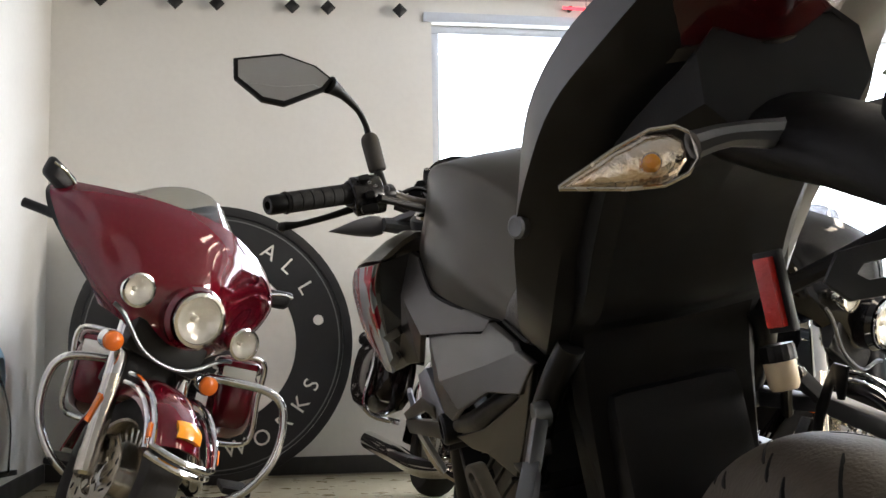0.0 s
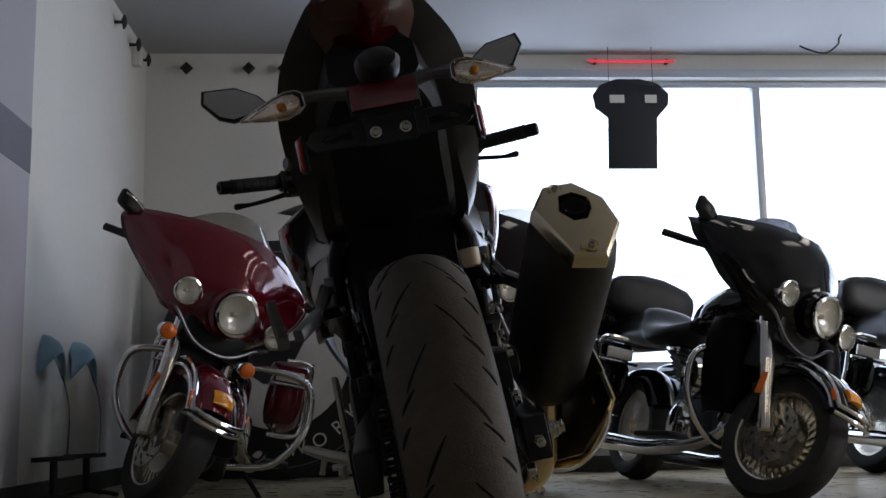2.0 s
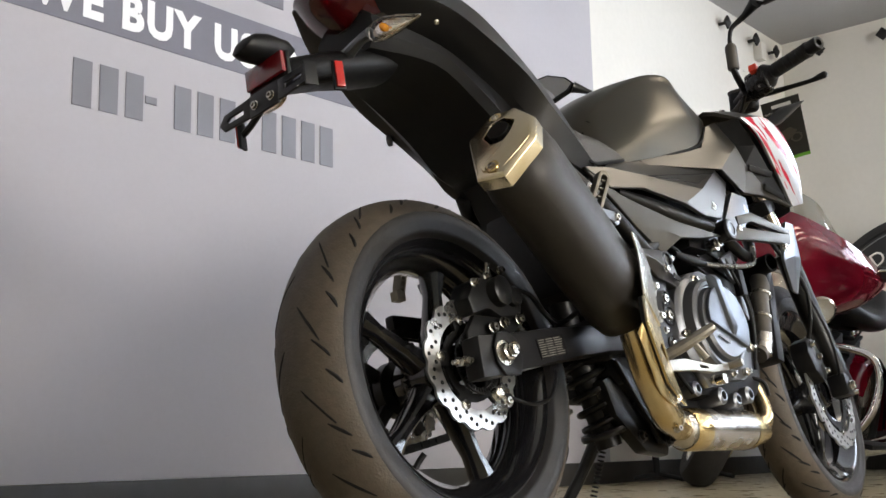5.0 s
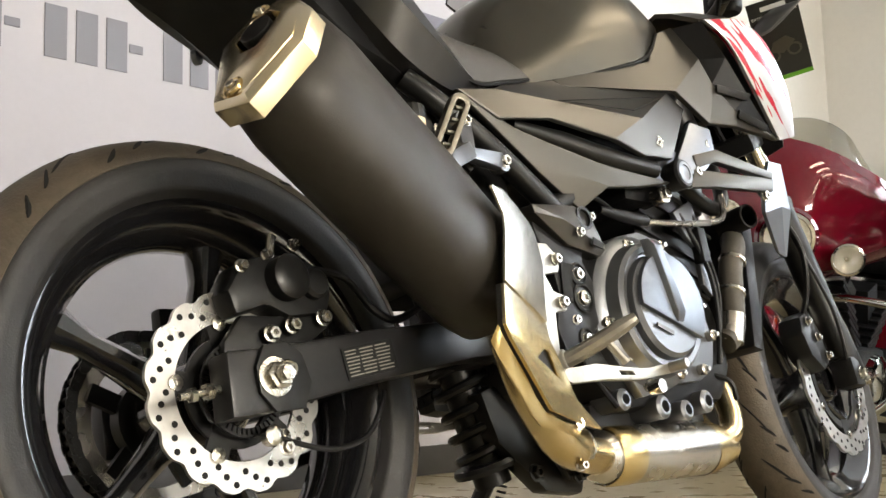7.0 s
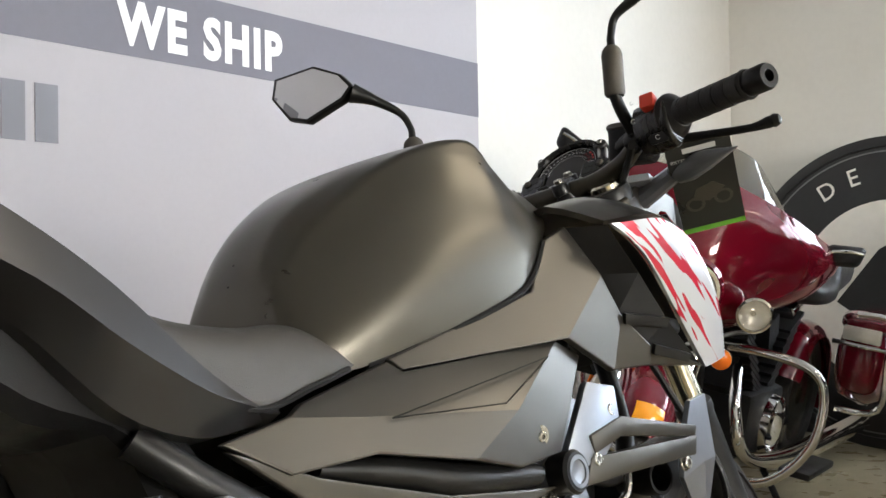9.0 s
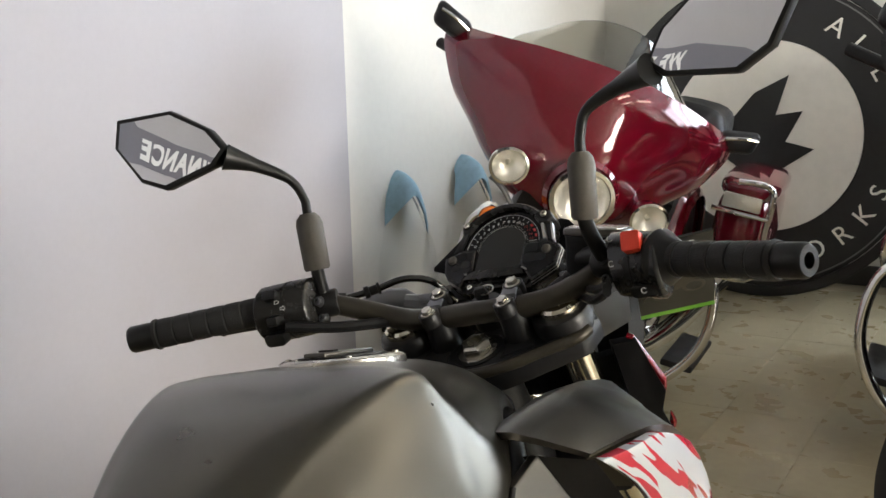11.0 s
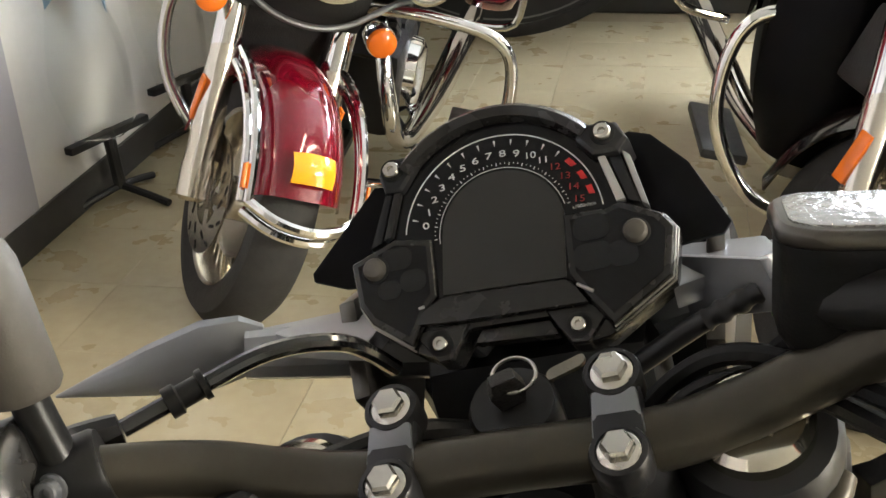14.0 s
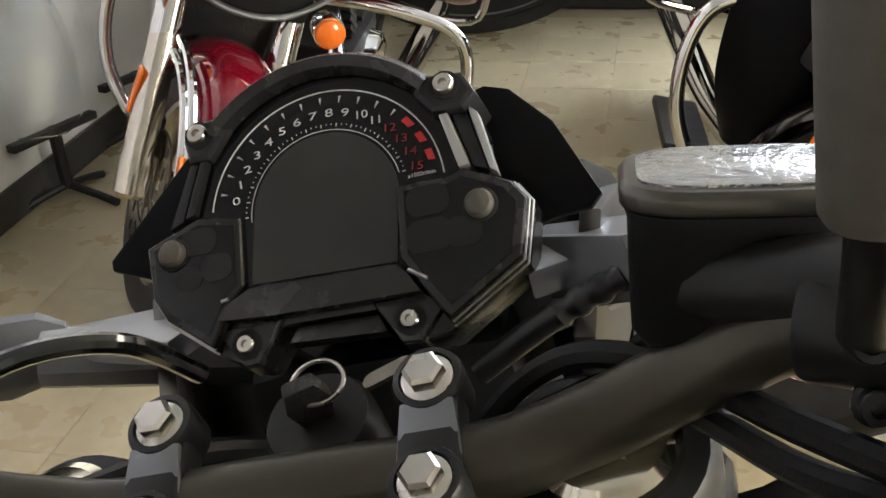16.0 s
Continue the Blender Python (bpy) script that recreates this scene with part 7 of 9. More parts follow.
line.tube(ring_at(0.0337, 0.0004, 12, 182, 40), 0.00022, 5, 1, True)
for k in range(12):
    t = radians(163 - 10.57 * k)
    d, e = V3((math.cos(t), math.sin(t), 0)), V3((-math.sin(t), math.cos(t), 0))
    o = V3((DC[0], DC[1], 0.0004))
    line.solid([o + d * 0.0460, o + d * 0.0494 - e * 0.0006, o + d * 0.0494 + e * 0.0006], 0.0002)
for k in range(46):
    t = radians(178 - 3.7 * k)
    if k % 3:
        line.box((DC[0] + 0.0362 * math.cos(t), DC[1] + 0.0362 * math.sin(t), 0.0004), (0.0006, 0.0004, 0.0002), Matrix.Rotation(t, 4, "Z"))
    else:
        line.box((DC[0] + 0.0358 * math.cos(t), DC[1] + 0.0358 * math.sin(t), 0.0004), (0.0016, 0.0004, 0.0002), Matrix.Rotation(t, 4, "Z"))
gp("dial_print", line, m_mark, gauge)
for k in range(16):
    t = radians(166.5 - 10.35 * k)
    m = GM @ Matrix.Translation((DC[0] + 0.0414 * math.cos(t), DC[1] + 0.0414 * math.sin(t), 0.0006)) @ Matrix.Rotation((t - math.pi / 2) * 0.10, 4, "Z")
    words("dial_number", str(k), 0.0052, m_mark if k < 12 else m_markred, gauge, m, 0.0001, width=1.55 if k < 10 else 1.25)
for a in (36.3, 25.2, 14.3):
    gp("red_dash", Shape().plate([(x, y) for x, y, z in ring_at(0.0468, 0, a - 2.2, a + 3.6, 5)] + [(x, y) for x, y, z in ring_at(0.0498, 0, a + 2.8, a - 3.4, 5)], 0.0003, (0, 0, 0.0004), (1, 0, 0), (0, 1, 0)), m_reddash, gauge, "red rev limit mark")
words("dial_unit", "x1000r/min", 0.0026, m_mark, gauge, GM @ Matrix.Translation((0.0445, 0.0146, 0.0006)), 0.0001)


def wing(poly, c, steps, name="lamp_surround"):
    """A faceted frame that steps inwards as it rises."""
    return gp(name, Shape().ring_loft([[(c[0] + (x - c[0]) * k, c[1] + (y - c[1]) * k, z) for x, y in poly] for k, z in steps]), m_gaugebody, gauge, "", 0.0006, 20)


STEPS = ((1.0, -0.020), (1.0, -0.006), (0.975, -0.004), (0.972, -0.0015), (0.945, -0.0005), (0.942, 0.0022), (0.91, 0.0034))
RW = [(0.0320, 0.0125), (0.0545, 0.0115), (0.0625, 0.0142), (0.0830, 0.0035), (0.0885, -0.0050), (0.0830, -0.0310), (0.0500, -0.0515), (0.0390, -0.0350), (0.0310, -0.0215)]
LW = [(-0.0552, 0.0172), (-0.0345, 0.0130), (-0.0345, -0.0195), (-0.0410, -0.0260), (-0.0508, -0.0450), (-0.0722, -0.0288), (-0.0785, -0.0178), (-0.0812, 0.0071)]
wing(RW[::-1], (0.056, -0.014), STEPS)
wing(LW[::-1], (-0.056, -0.010), STEPS)
for poly, c in ((RW, (0.056, -0.014)), (LW, (-0.056, -0.010))):
    inset = lambda k, z: [(c[0] + (x - c[0]) * k, c[1] + (y - c[1]) * k, z) for x, y in poly]
    gp("lamp_panel", Shape().plate([(x, y) for x, y, z in inset(0.80, 0)], 0.0012, (0, 0, 0.0034), (1, 0, 0), (0, 1, 0)), m_screen, gauge, "dark warning lamp window")
    low = inset(0.978, -0.0038)
    low2 = inset(0.948, -0.0003)
    span = slice(3, 7) if poly is RW else slice(4, 8)
    # pale tubes draw the glint along the steps
    for pts in (low[span], low2[span]):
        gp("panel_edge", Shape().tube(pts, 0.0007, 6, 1, True), m_glint, gauge)
# faint round lamp windows behind the glass
for x, y, w, h in ((0.0465, 0.001, 0.018, 0.013), (0.0455, -0.014, 0.019, 0.014), (0.0600, -0.015, 0.015, 0.013), (-0.055, 0.004, 0.017, 0.012), (-0.047, -0.009, 0.014, 0.012), (-0.060, -0.012, 0.013, 0.010)):
    gp("lamp_window", Shape().plate([(x + a, y + b) for a, b in rounded(w, h, 0.005, 4)], 0.0004, (0, 0, 0.0042), (1, 0, 0), (0, 1, 0)), m_lampwindow, gauge)
gp("panel_edge", Shape().tube([(0.0355, -0.0265, 0.0042), (0.0430, -0.0315, 0.0042)], 0.0009, 6, 1, True), m_glint, gauge)
gp("panel_edge", Shape().tube([(-0.0455, -0.0245, 0.0042), (-0.0425, -0.0240, 0.0042)], 0.0008, 6, 1, True), m_glint, gauge)
gp("lower_bezel", Shape().ring_loft([[(-0.0434 * k, -0.0239 * k + q, z), (-0.0500 * k, -0.0325, z), (-0.0235, -0.0344, z), (0.0173, -0.0355, z), (0.0400 * k, -0.0359, z), (0.0351 * k, -0.0255 + q, z), (0.0305, -0.0212 + q, z), (-0.0333, -0.0190 + q, z)] for k, q, z in ((1, 0, -0.004), (1, 0, 0.0008), (0.99, -0.002, 0.0036))]), m_gaugebody, gauge, "", 0.0006, 20)
gp("centre_tab", Shape().plate([(-0.0210, -0.0450), (-0.0163, -0.0380), (0.0188, -0.0392), (0.0224, -0.0475)], 0.010, (0, 0, -0.010), (1, 0, 0), (0, 1, 0)), m_gaugebody, gauge, bevel=0.0015)
for x, y in ((-0.0667, 0.0003), (0.0677, -0.0054)):
    gp("gauge_button", Shape().lathe([(0.0060, 0.003), (0.0060, 0.0065), (0.0048, 0.0082), (0.0025, 0.0090), (0.0005, 0.0092)], (x, y, 0), (0, 0, 1), 24), m_rubber, gauge, "round rubber button")
    gp("button_seat", Shape().lathe([(0.0074, 0.0030), (0.0074, 0.0046), (0.0064, 0.0050), (0.0062, 0.0030)], (x, y, 0), (0, 0, 1), 24), m_gapshade, gauge)
# faceted ears with their bolts
EAR_L = [(-0.0556, 0.0598), (-0.0607, 0.0523), (-0.0580, 0.0415), (-0.0484, 0.0407), (-0.0390, 0.0535), (-0.0415, 0.0604)]
EAR_R = [(0.0493, 0.0558), (0.0455, 0.0480), (0.0529, 0.0383), (0.0660, 0.0372), (0.0718, 0.0436), (0.0672, 0.0537)]
for ear, c, z1 in ((EAR_L, (-0.0527, 0.0531), 0.0048), (EAR_R, (0.0596, 0.0486), 0.0068)):
    gp("gauge_ear", Shape().ring_loft([[(c[0] + (x - c[0]) * k, c[1] + (y - c[1]) * k, z) for x, y in ear] for k, z in ((1.10, -0.022), (1.04, z1 - 0.006), (0.98, z1 - 0.001), (0.80, z1))]), m_arm, gauge, "faceted mounting ear", 0.0006, 15)
    gp("bolt_recess", Shape().lathe([(0.0064, 0.0), (0.0064, 0.0006), (0.0050, 0.0008)], (c[0], c[1], z1 + 0.0001), (0, 0, 1), 24), m_gapshade, gauge)
    gp("gauge_bolt", Shape().lathe([(0.0046, 0.0), (0.0046, 0.0024), (0.0040, 0.0034), (0.0019, 0.0034), (0.0017, 0.0018)], (c[0], c[1], z1), (0, 0, 1), 18), m_zinc, gauge)
for poly, c in (([(-0.0518, -0.0350), (-0.0390, -0.0525), (-0.0320, -0.0520), (-0.0221, -0.0345)], (-0.0375, -0.0432)), ([(0.0172, -0.0352), (0.0287, -0.0540), (0.0367, -0.0545), (0.0482, -0.0410), (0.0397, -0.0351)], (0.0329, -0.0453))):
    gp("gauge_ear", Shape().ring_loft([[(c[0] + (x - c[0]) * k, c[1] + (y - c[1]) * k, z) for x, y in poly] for k, z in ((1.06, -0.018), (1.03, -0.004), (0.94, -0.0015))]), m_gaugebody, gauge, "", 0.0006, 15)
    gp("bolt_recess", Shape().lathe([(0.0066, 0.0), (0.0066, 0.0005), (0.0048, 0.0007)], (c[0], c[1], -0.0014), (0, 0, 1), 24), m_gapshade, gauge)
    gp("gauge_bolt", Shape().lathe([(0.0040, 0.0), (0.0040, 0.0018), (0.0034, 0.0026), (0.0017, 0.0026), (0.0015, 0.0012)], (c[0], c[1], -0.0012), (0, 0, 1), 18), m_zinc, gauge)
# rails from the ears down to the lamp windows; pale ones are painted glints
for pts, z, mt in (([(0.0550, 0.0375), (0.0590, 0.0375), (0.0655, 0.0130), (0.0610, 0.0122)], 0.0010, m_glint), ([(0.0600, 0.0375), (0.0665, 0.0375), (0.0725, 0.0100), (0.0665, 0.0128)], -0.0020, m_arm),
                   ([(0.0670, 0.0400), (0.0712, 0.0360), (0.0764, 0.0072), (0.0732, 0.0098)], -0.0008, m_glint), ([(-0.0585, 0.0410), (-0.0545, 0.0408), (-0.0625, 0.0150), (-0.0690, 0.0125)], -0.0010, m_arm), ([(-0.0530, 0.0408), (-0.0495, 0.0405), (-0.0565, 0.0168), (-0.0610, 0.0155)], 0.0005, m_arm)):
    gp("side_strip", Shape().plate(pts, 0.007, (0, 0, z), (1, 0, 0), (0, 1, 0)), mt, gauge, "", 0.0008)
# visor behind the instrument and headlamp cowl
for pts in ([(0.0600, 0.0560), (0.0709, 0.0590), (0.0818, 0.0549), (0.0983, 0.0356), (0.1138, -0.0010), (0.1089, -0.0063), (0.0946, -0.0073), (0.0750, -0.0100), (0.0600, 0.0200)],
            [(-0.0600, 0.0560), (-0.0715, 0.0572), (-0.1113, 0.0140), (-0.1106, 0.0093), (-0.0919, 0.0019), (-0.0700, 0.0000), (-0.0600, 0.0200)]):
    gp("visor", Shape().plate(pts, 0.004, (0, 0, -0.022), (1, 0, 0), (0, 1, 0)), m_gloss, gauge, "glossy black visor wing", 0.001)
cowl = [[(u * w, y - 0.03 * u * u, z) for u in (-1, -0.6, 0, 0.6, 1)] for w, y, z in ((0.07, 1.345, 0.985), (0.10, 1.40, 0.96), (0.105, 1.415, 0.89), (0.08, 1.40, 0.83))]
sp("headlamp_cowl", Shape().skin([r[::-1] for r in cowl], 0.03, 4), m_black, None, "black headlamp cowl")
sp("headlamp_stay", Shape().box((0, 1.315, 0.905), (0.13, 0.12, 0.13)), m_black, bevel=0.02)
both(sp, "cowl_side", lambda: Shape().solid([(0.09, 1.25, 0.965), (0.10, 1.30, 1.0), (0.105, 1.40, 0.97), (0.10, 1.40, 0.90), (0.085, 1.29, 0.90)], 0.01), m_side, bevel=0.002)
sp("cowl_blade", Shape().solid([(0.084, 1.298, 0.992), (0.126, 1.212, 1.024), (0.134, 1.205, 1.000), (0.090, 1.258, 0.974)], 0.006), m_leaf, None, "grey satin cowl blade", 0.001)
sp("indicator_stay", Shape().solid([(-0.080, 1.242, 0.989), (-0.134, 1.270, 0.985), (-0.165, 1.300, 0.980), (-0.080, 1.325, 0.970)], 0.012), m_leaf, None, "grey cowl side beside the instrument", 0.002)

# ---------------------------------------------------------------- touring motorcycles
m_red = material("dark_red_paint", (0.135, 0.002, 0.010), 0.09, 0.15, spots=0.25, spot_size=3, coat=1.0, spec=0.5, rough_var=0.02, second=(0.11, 0.002, 0.008))
m_blackp = material("gloss_black_paint", (0.004, 0.004, 0.005), 0.10, 0.0, coat=0.25, spec=0.35, rough_var=0.03)
m_maroonp = material("black_cherry_paint", (0.006, 0.003, 0.003), 0.10, 0.0, coat=0.3, spec=0.35, rough_var=0.03)
m_chrome = material("chrome", (0.72, 0.71, 0.69), 0.08, 1.0, rough_var=0.04)
m_dullchrome = material("polished_fork", (0.62, 0.58, 0.50), 0.22, 1.0, grain=0.2, grain_size=40)
m_vinyl = material("black_seat_vinyl", (0.012, 0.012, 0.013), 0.42, bump=0.25, bump_size=300)
m_tour_tyre = material("old_tyre_rubber", (0.022, 0.021, 0.02), 0.75, grain=0.5, grain_size=40, bump=0.4, bump_size=160)
m_amber = material("amber_lens", (0.75, 0.16, 0.012), 0.2, 0.0, coat=0.6)
m_yellow = material("yellow_amber_lens", (0.85, 0.34, 0.015), 0.15, 0.0, coat=0.8, bump=0.3, bump_size=160)
m_smoke = material("tinted_screen", (0.46, 0.44, 0.38), 0.02, trans=1.0, ior=1.6, rough_var=0)
m_darkscreen = material("dark_tinted_screen", (0.10, 0.10, 0.11), 0.03, trans=0.8, ior=1.45, rough_var=0)
m_engine = material("black_wrinkle_paint", (0.010, 0.010, 0.011), 0.45, 0.2, grain=0.3, bump=0.5, bump_size=260)
m_headlens = material("fluted_lens", (1, 1, 1), 0.06, trans=1.0, ior=1.12, bump=1.0, bump_size=70, rough_var=0.02)
m_stripe = material("pinstripe_copper", (0.45, 0.13, 0.05), 0.3)
m_stripe_pale = material("pinstripe_silver", (0.55, 0.52, 0.46), 0.3)
m_lower = material("satin_black_lowers", (0.003, 0.003, 0.0035), 0.45, 0.0, spec=0.10, rough_var=0.05)


def lamp_on(parent, name, c, r, depth, fwd=(0, 1, 0), m=None, label=""):
    """Chrome bowl, textured reflector and clear lens."""
    bowl = part(name, Shape().lathe([(r * 0.25, -depth), (r * 0.8, -depth * 0.7), (r * 1.02, -depth * 0.15), (r * 1.1, 0), (r * 1.08, 0.012), (r * 0.95, 0.014), (r * 0.93, 0.004)], c, fwd, 32, False, False), m_chrome, parent, label, m=m)
    part("reflector", Shape().lathe([(r * 0.92, 0.004), (r * 0.86, -depth * 0.06), (r * 0.72, -depth * 0.17), (r * 0.52, -depth * 0.27), (r * 0.30, -depth * 0.33), (r * 0.15, -depth * 0.35), (r * 0.14, -depth * 0.18), (r * 0.08, -depth * 0.12), (0.001, -depth * 0.11)], c, fwd, 32, False, False), m_lamp, bowl, m=m)
    part("lens", Shape().lathe([(r * 0.93, 0.004), (r * 0.7, 0.016), (r * 0.4, 0.024), (0.001, 0.027), (0.001, 0.0245), (r * 0.4, 0.0215), (r * 0.7, 0.0135), (r * 0.92, 0.002)], c, fwd, 40, True), m_headlens, bowl, m=m)
    return bowl


def cushion(c, size, n=28, power=0.55, rows=9):
    """A soft-edged box: superellipse rings from bottom to top."""
    rings = []
    for k in range(rows):
        v = -1 + 2 * k / (rows - 1)
        q = max(1 - abs(v) ** 3.2, 0.0) ** 0.42
        q = max(q, 0.30)
        rings.append([V3((c[0] + size[0] / 2 * q * abs(math.cos(t)) ** power * (1 if math.cos(t) > 0 else -1), c[1] + size[1] / 2 * q * abs(math.sin(t)) ** power * (1 if math.sin(t) > 0 else -1), c[2] + size[2] / 2 * v)) for t in turn(n)])
    return Shape().ring_loft(rings)


def touring_bike(name, label, where, front, rear, paint, lowers=True, cast=True, full=True, stripe=None, ambers=False, screen=None):
    """front, rear: frames of the steered front end and of the body, both with their origin at the headlamp."""
    bike = thing(name, label, "motorcycle", Matrix.Translation(where), group="touring motorcycles in the showroom")
    F, R = front, rear
    P = lambda n, s, mt, par=bike, lab="", bevel=0.0, ang=35: part(n, s, mt, par, lab, bevel, ang, F)
    Q = lambda n, s, mt, par=bike, lab="", bevel=0.0, ang=35: part(n, s, mt, par, lab, bevel, ang, R)
    # batwing fairing
    grid = []
    for v in (0, 0.12, 0.3, 0.5, 0.7, 0.88, 1.0):
        row = []
        for u in (-1, -0.95, -0.84, -0.66, -0.4, 0, 0.4, 0.66, 0.84, 0.95, 1):
            w = float(np.interp(v, (0, 0.12, 0.3, 0.5, 0.7, 0.88, 1), (0.22, 0.27, 0.335, 0.415, 0.465, 0.495, 0.475)))
            zt, zb = 0.340 - 0.105 * abs(u) ** 1.7, -0.125 + 0.045 * u * u
            x = u * w
            bulge = 0.048 * math.exp(-((x / 0.17) ** 2) - ((v - 0.40) / 0.36) ** 2) - 0.022 * math.exp(-(((abs(x) - 0.27) / 0.09) ** 2) - ((v - 0.48) / 0.22) ** 2)
            y = -0.03 - 0.235 * (abs(x) / 0.5) ** 1.7 - 0.12 * max(v - 0.45, 0) ** 1.3 - 0.075 * abs(u) ** 9 - 0.035 * max(v - 0.86, 0) / 0.14 - 0.03 * max(0.1 - v, 0) / 0.1 + bulge
            row.append((x, y, zb + (zt - zb) * v))
        grid.append(row)
    fair = P("fairing", Shape().skin(grid, 0.012, 4), paint, lab="glossy batwing fairing")
    P("fairing_back", Shape().skin([[(x, y - 0.05 - 0.02 * (i % 2), z * 0.96) for x, y, z in row][::-1] for i, row in enumerate(grid[1:])], 0.006, 3), m_engine, fair)
    # windscreen
    ws = []
    for v in (0, 0.5, 1.0):
        ws.append([(u * (0.33 - 0.11 * v * v), -0.17 - 0.13 * abs(u) ** 2 - 0.13 * v, 0.312 - 0.085 * u * u + v * (0.135 - 0.04 * abs(u) ** 3)) for u in (-1, -0.75, -0.4, 0, 0.4, 0.75, 1)])
    scr = P("windscreen", Shape().skin(ws, 0.004, 4), screen or m_smoke, lab="lightly tinted windscreen")
    scr.visible_shadow = False
    P("screen_trim", Shape().tube([(u * 0.35, -0.150 - 0.13 * u * u, 0.316 - 0.085 * u * u) for u in (-1, -0.7, -0.35, 0, 0.35, 0.7, 1)], 0.007, 8, 4), m_chrome)
    if stripe:
        for s in (-1, 1):
            for lift, r in ((0.0, 0.004), (-0.022, 0.0022)):
                def on_face(x, v, back=0.0):
                    w, b = abs(x), 0.048 * math.exp(-((x / 0.17) ** 2) - ((v - 0.40) / 0.36) ** 2) - 0.022 * math.exp(-(((abs(x) - 0.27) / 0.09) ** 2) - ((v - 0.48) / 0.22) ** 2)
                    return (s * x, -0.027 - 0.235 * (w / 0.5) ** 1.7 - 0.12 * max(v - 0.45, 0) ** 1.3 + b, -0.115 + 0.385 * v + lift)
                P("pinstripe", Shape().tube([on_face(0.43, 0.90), on_face(0.34, 0.93), on_face(0.22, 0.92), on_face(0.13, 0.80), on_face(0.10, 0.66)], r, 6, 5), stripe, fair)
            P("pinstripe", Shape().tube([on_face(0.30, 0.66), on_face(0.235, 0.58), on_face(0.235, 0.44), on_face(0.29, 0.38), on_face(0.34, 0.46)], 0.004, 6, 5), stripe, fair)
    # lamps on their bar
    lamp_on(bike, "headlamp", (0, 0.078, 0), 0.088, 0.11, m=F, label="round chrome headlamp")
    for s in (-1, 1):
        lamp_on(bike, "spot_lamp", (s * 0.226, 0.03, 0.0), 0.054, 0.09, m=F, label="small round chrome lamp")
        if ambers:
            ind = P("indicator", Shape().lathe([(0.012, -0.06), (0.034, -0.045), (0.037, -0.01), (0.036, 0.0)], (s * 0.20, -0.01, -0.182), (0, 1, 0), 24), m_chrome)
            P("indicator_lens", Shape().lathe([(0.034, 0.001), (0.033, 0.012), (0.022, 0.021), (0.001, 0.024)], (s * 0.20, -0.01, -0.182), (0, 1, 0), 24), m_amber, ind, "round amber lens")
    P("lamp_bar", Shape().tube([(-0.25, -0.03, -0.07), (-0.2, -0.02, -0.09), (-0.1, 0.0, -0.165), (0, 0.01, -0.185), (0.1, 0.0, -0.165), (0.2, -0.02, -0.09), (0.25, -0.03, -0.07)], 0.0075, 10, 5), m_case)
    P("nacelle", Shape().lathe([(0.06, -0.16), (0.105, -0.09), (0.112, -0.02), (0.10, 0.0)], (0, 0.068, 0), (0, 1, 0), 28, False, False), paint)
    P("fork_cover", Shape().box((0, -0.07, -0.13), (0.30, 0.10, 0.12)), m_engine, bevel=0.02)
    # fork, axle at (0, 0.10, -0.59)
    for s in (-1, 1):
        leg = P("fork_leg", Shape().lathe([(0.026, 0.06), (0.034, 0.07), (0.036, 0.14), (0.033, 0.15), (0.033, 0.40), (0.022, 0.44)], (s * 0.128, 0.135, -0.66), (0, -0.40, 0.916), 20), m_dullchrome, lab="polished fork slider")
        P("fork_tube", Shape().cyl((s * 0.128, -0.02, -0.31), (s * 0.128, -0.12, -0.09), 0.033, n=18), m_chrome, leg)
        P("fork_reflector", Shape().box((s * 0.163, 0.02, -0.40), (0.006, 0.03, 0.10)), m_amber, leg, "amber reflector strip", bevel=0.002)
    P("steering_head", Shape().box((0, -0.13, -0.24), (0.22, 0.10, 0.16)), m_engine, bevel=0.015)
    # front wheel
    ax, rad = (0, 0.10, -0.585), 0.292
    wheel = P("front_wheel", Shape().lathe([(rad * 0.66, -0.052), (rad * 0.69, -0.056), (rad * 0.69, 0.056), (rad * 0.66, 0.052), (rad * 0.62, 0.03), (rad * 0.62, -0.03)], ax, (1, 0, 0), 56, True), m_dullchrome if cast else m_chrome, lab="cast wheel")
    prof = [(rad * 0.69, -0.055), (rad * 0.78, -0.066), (rad * 0.90, -0.062), (rad * 0.97, -0.04), (rad, 0), (rad * 0.97, 0.04), (rad * 0.90, 0.062), (rad * 0.78, 0.066), (rad * 0.69, 0.055)]
    P("tyre", Shape().lathe(prof, ax, (1, 0, 0), 64, True), m_tour_tyre, wheel, "black rubber tyre")
    hub = Shape().lathe([(0.03, -0.075), (0.05, -0.07), (0.05, 0.07), (0.03, 0.075)], ax, (1, 0, 0), 24)
    P("hub", hub, m_chrome, wheel)
    sp = Shape()
    sp.lathe([(0.16 * rad, -0.012), (0.44 * rad, -0.018), (0.46 * rad, -0.018), (0.46 * rad, 0.018), (0.44 * rad, 0.018), (0.16 * rad, 0.012)], ax, (1, 0, 0), 48, True)
    for k in range(28):
        a = 2 * math.pi * k / 28
        sp.box((ax[0], ax[1] + 0.545 * rad * math.cos(a), ax[2] + 0.545 * rad * math.sin(a)), (0.030, 0.215 * rad, 0.011), Matrix.Rotation(a + 0.42, 4, "X"))
    P("spoke_ring", sp, m_dullchrome, wheel)
    for s in (-1, 1):
        disc = Shape()
        outer = [(0.135 * math.cos(t), 0.135 * math.sin(t)) for t in turn(40)]
        inner = [(0.072 * math.cos(t), 0.072 * math.sin(t)) for t in turn(40)]
        disc.plate(outer, 0.005, (s * 0.088, ax[1], ax[2]), (0, 1, 0), (0, 0, 1), inner)
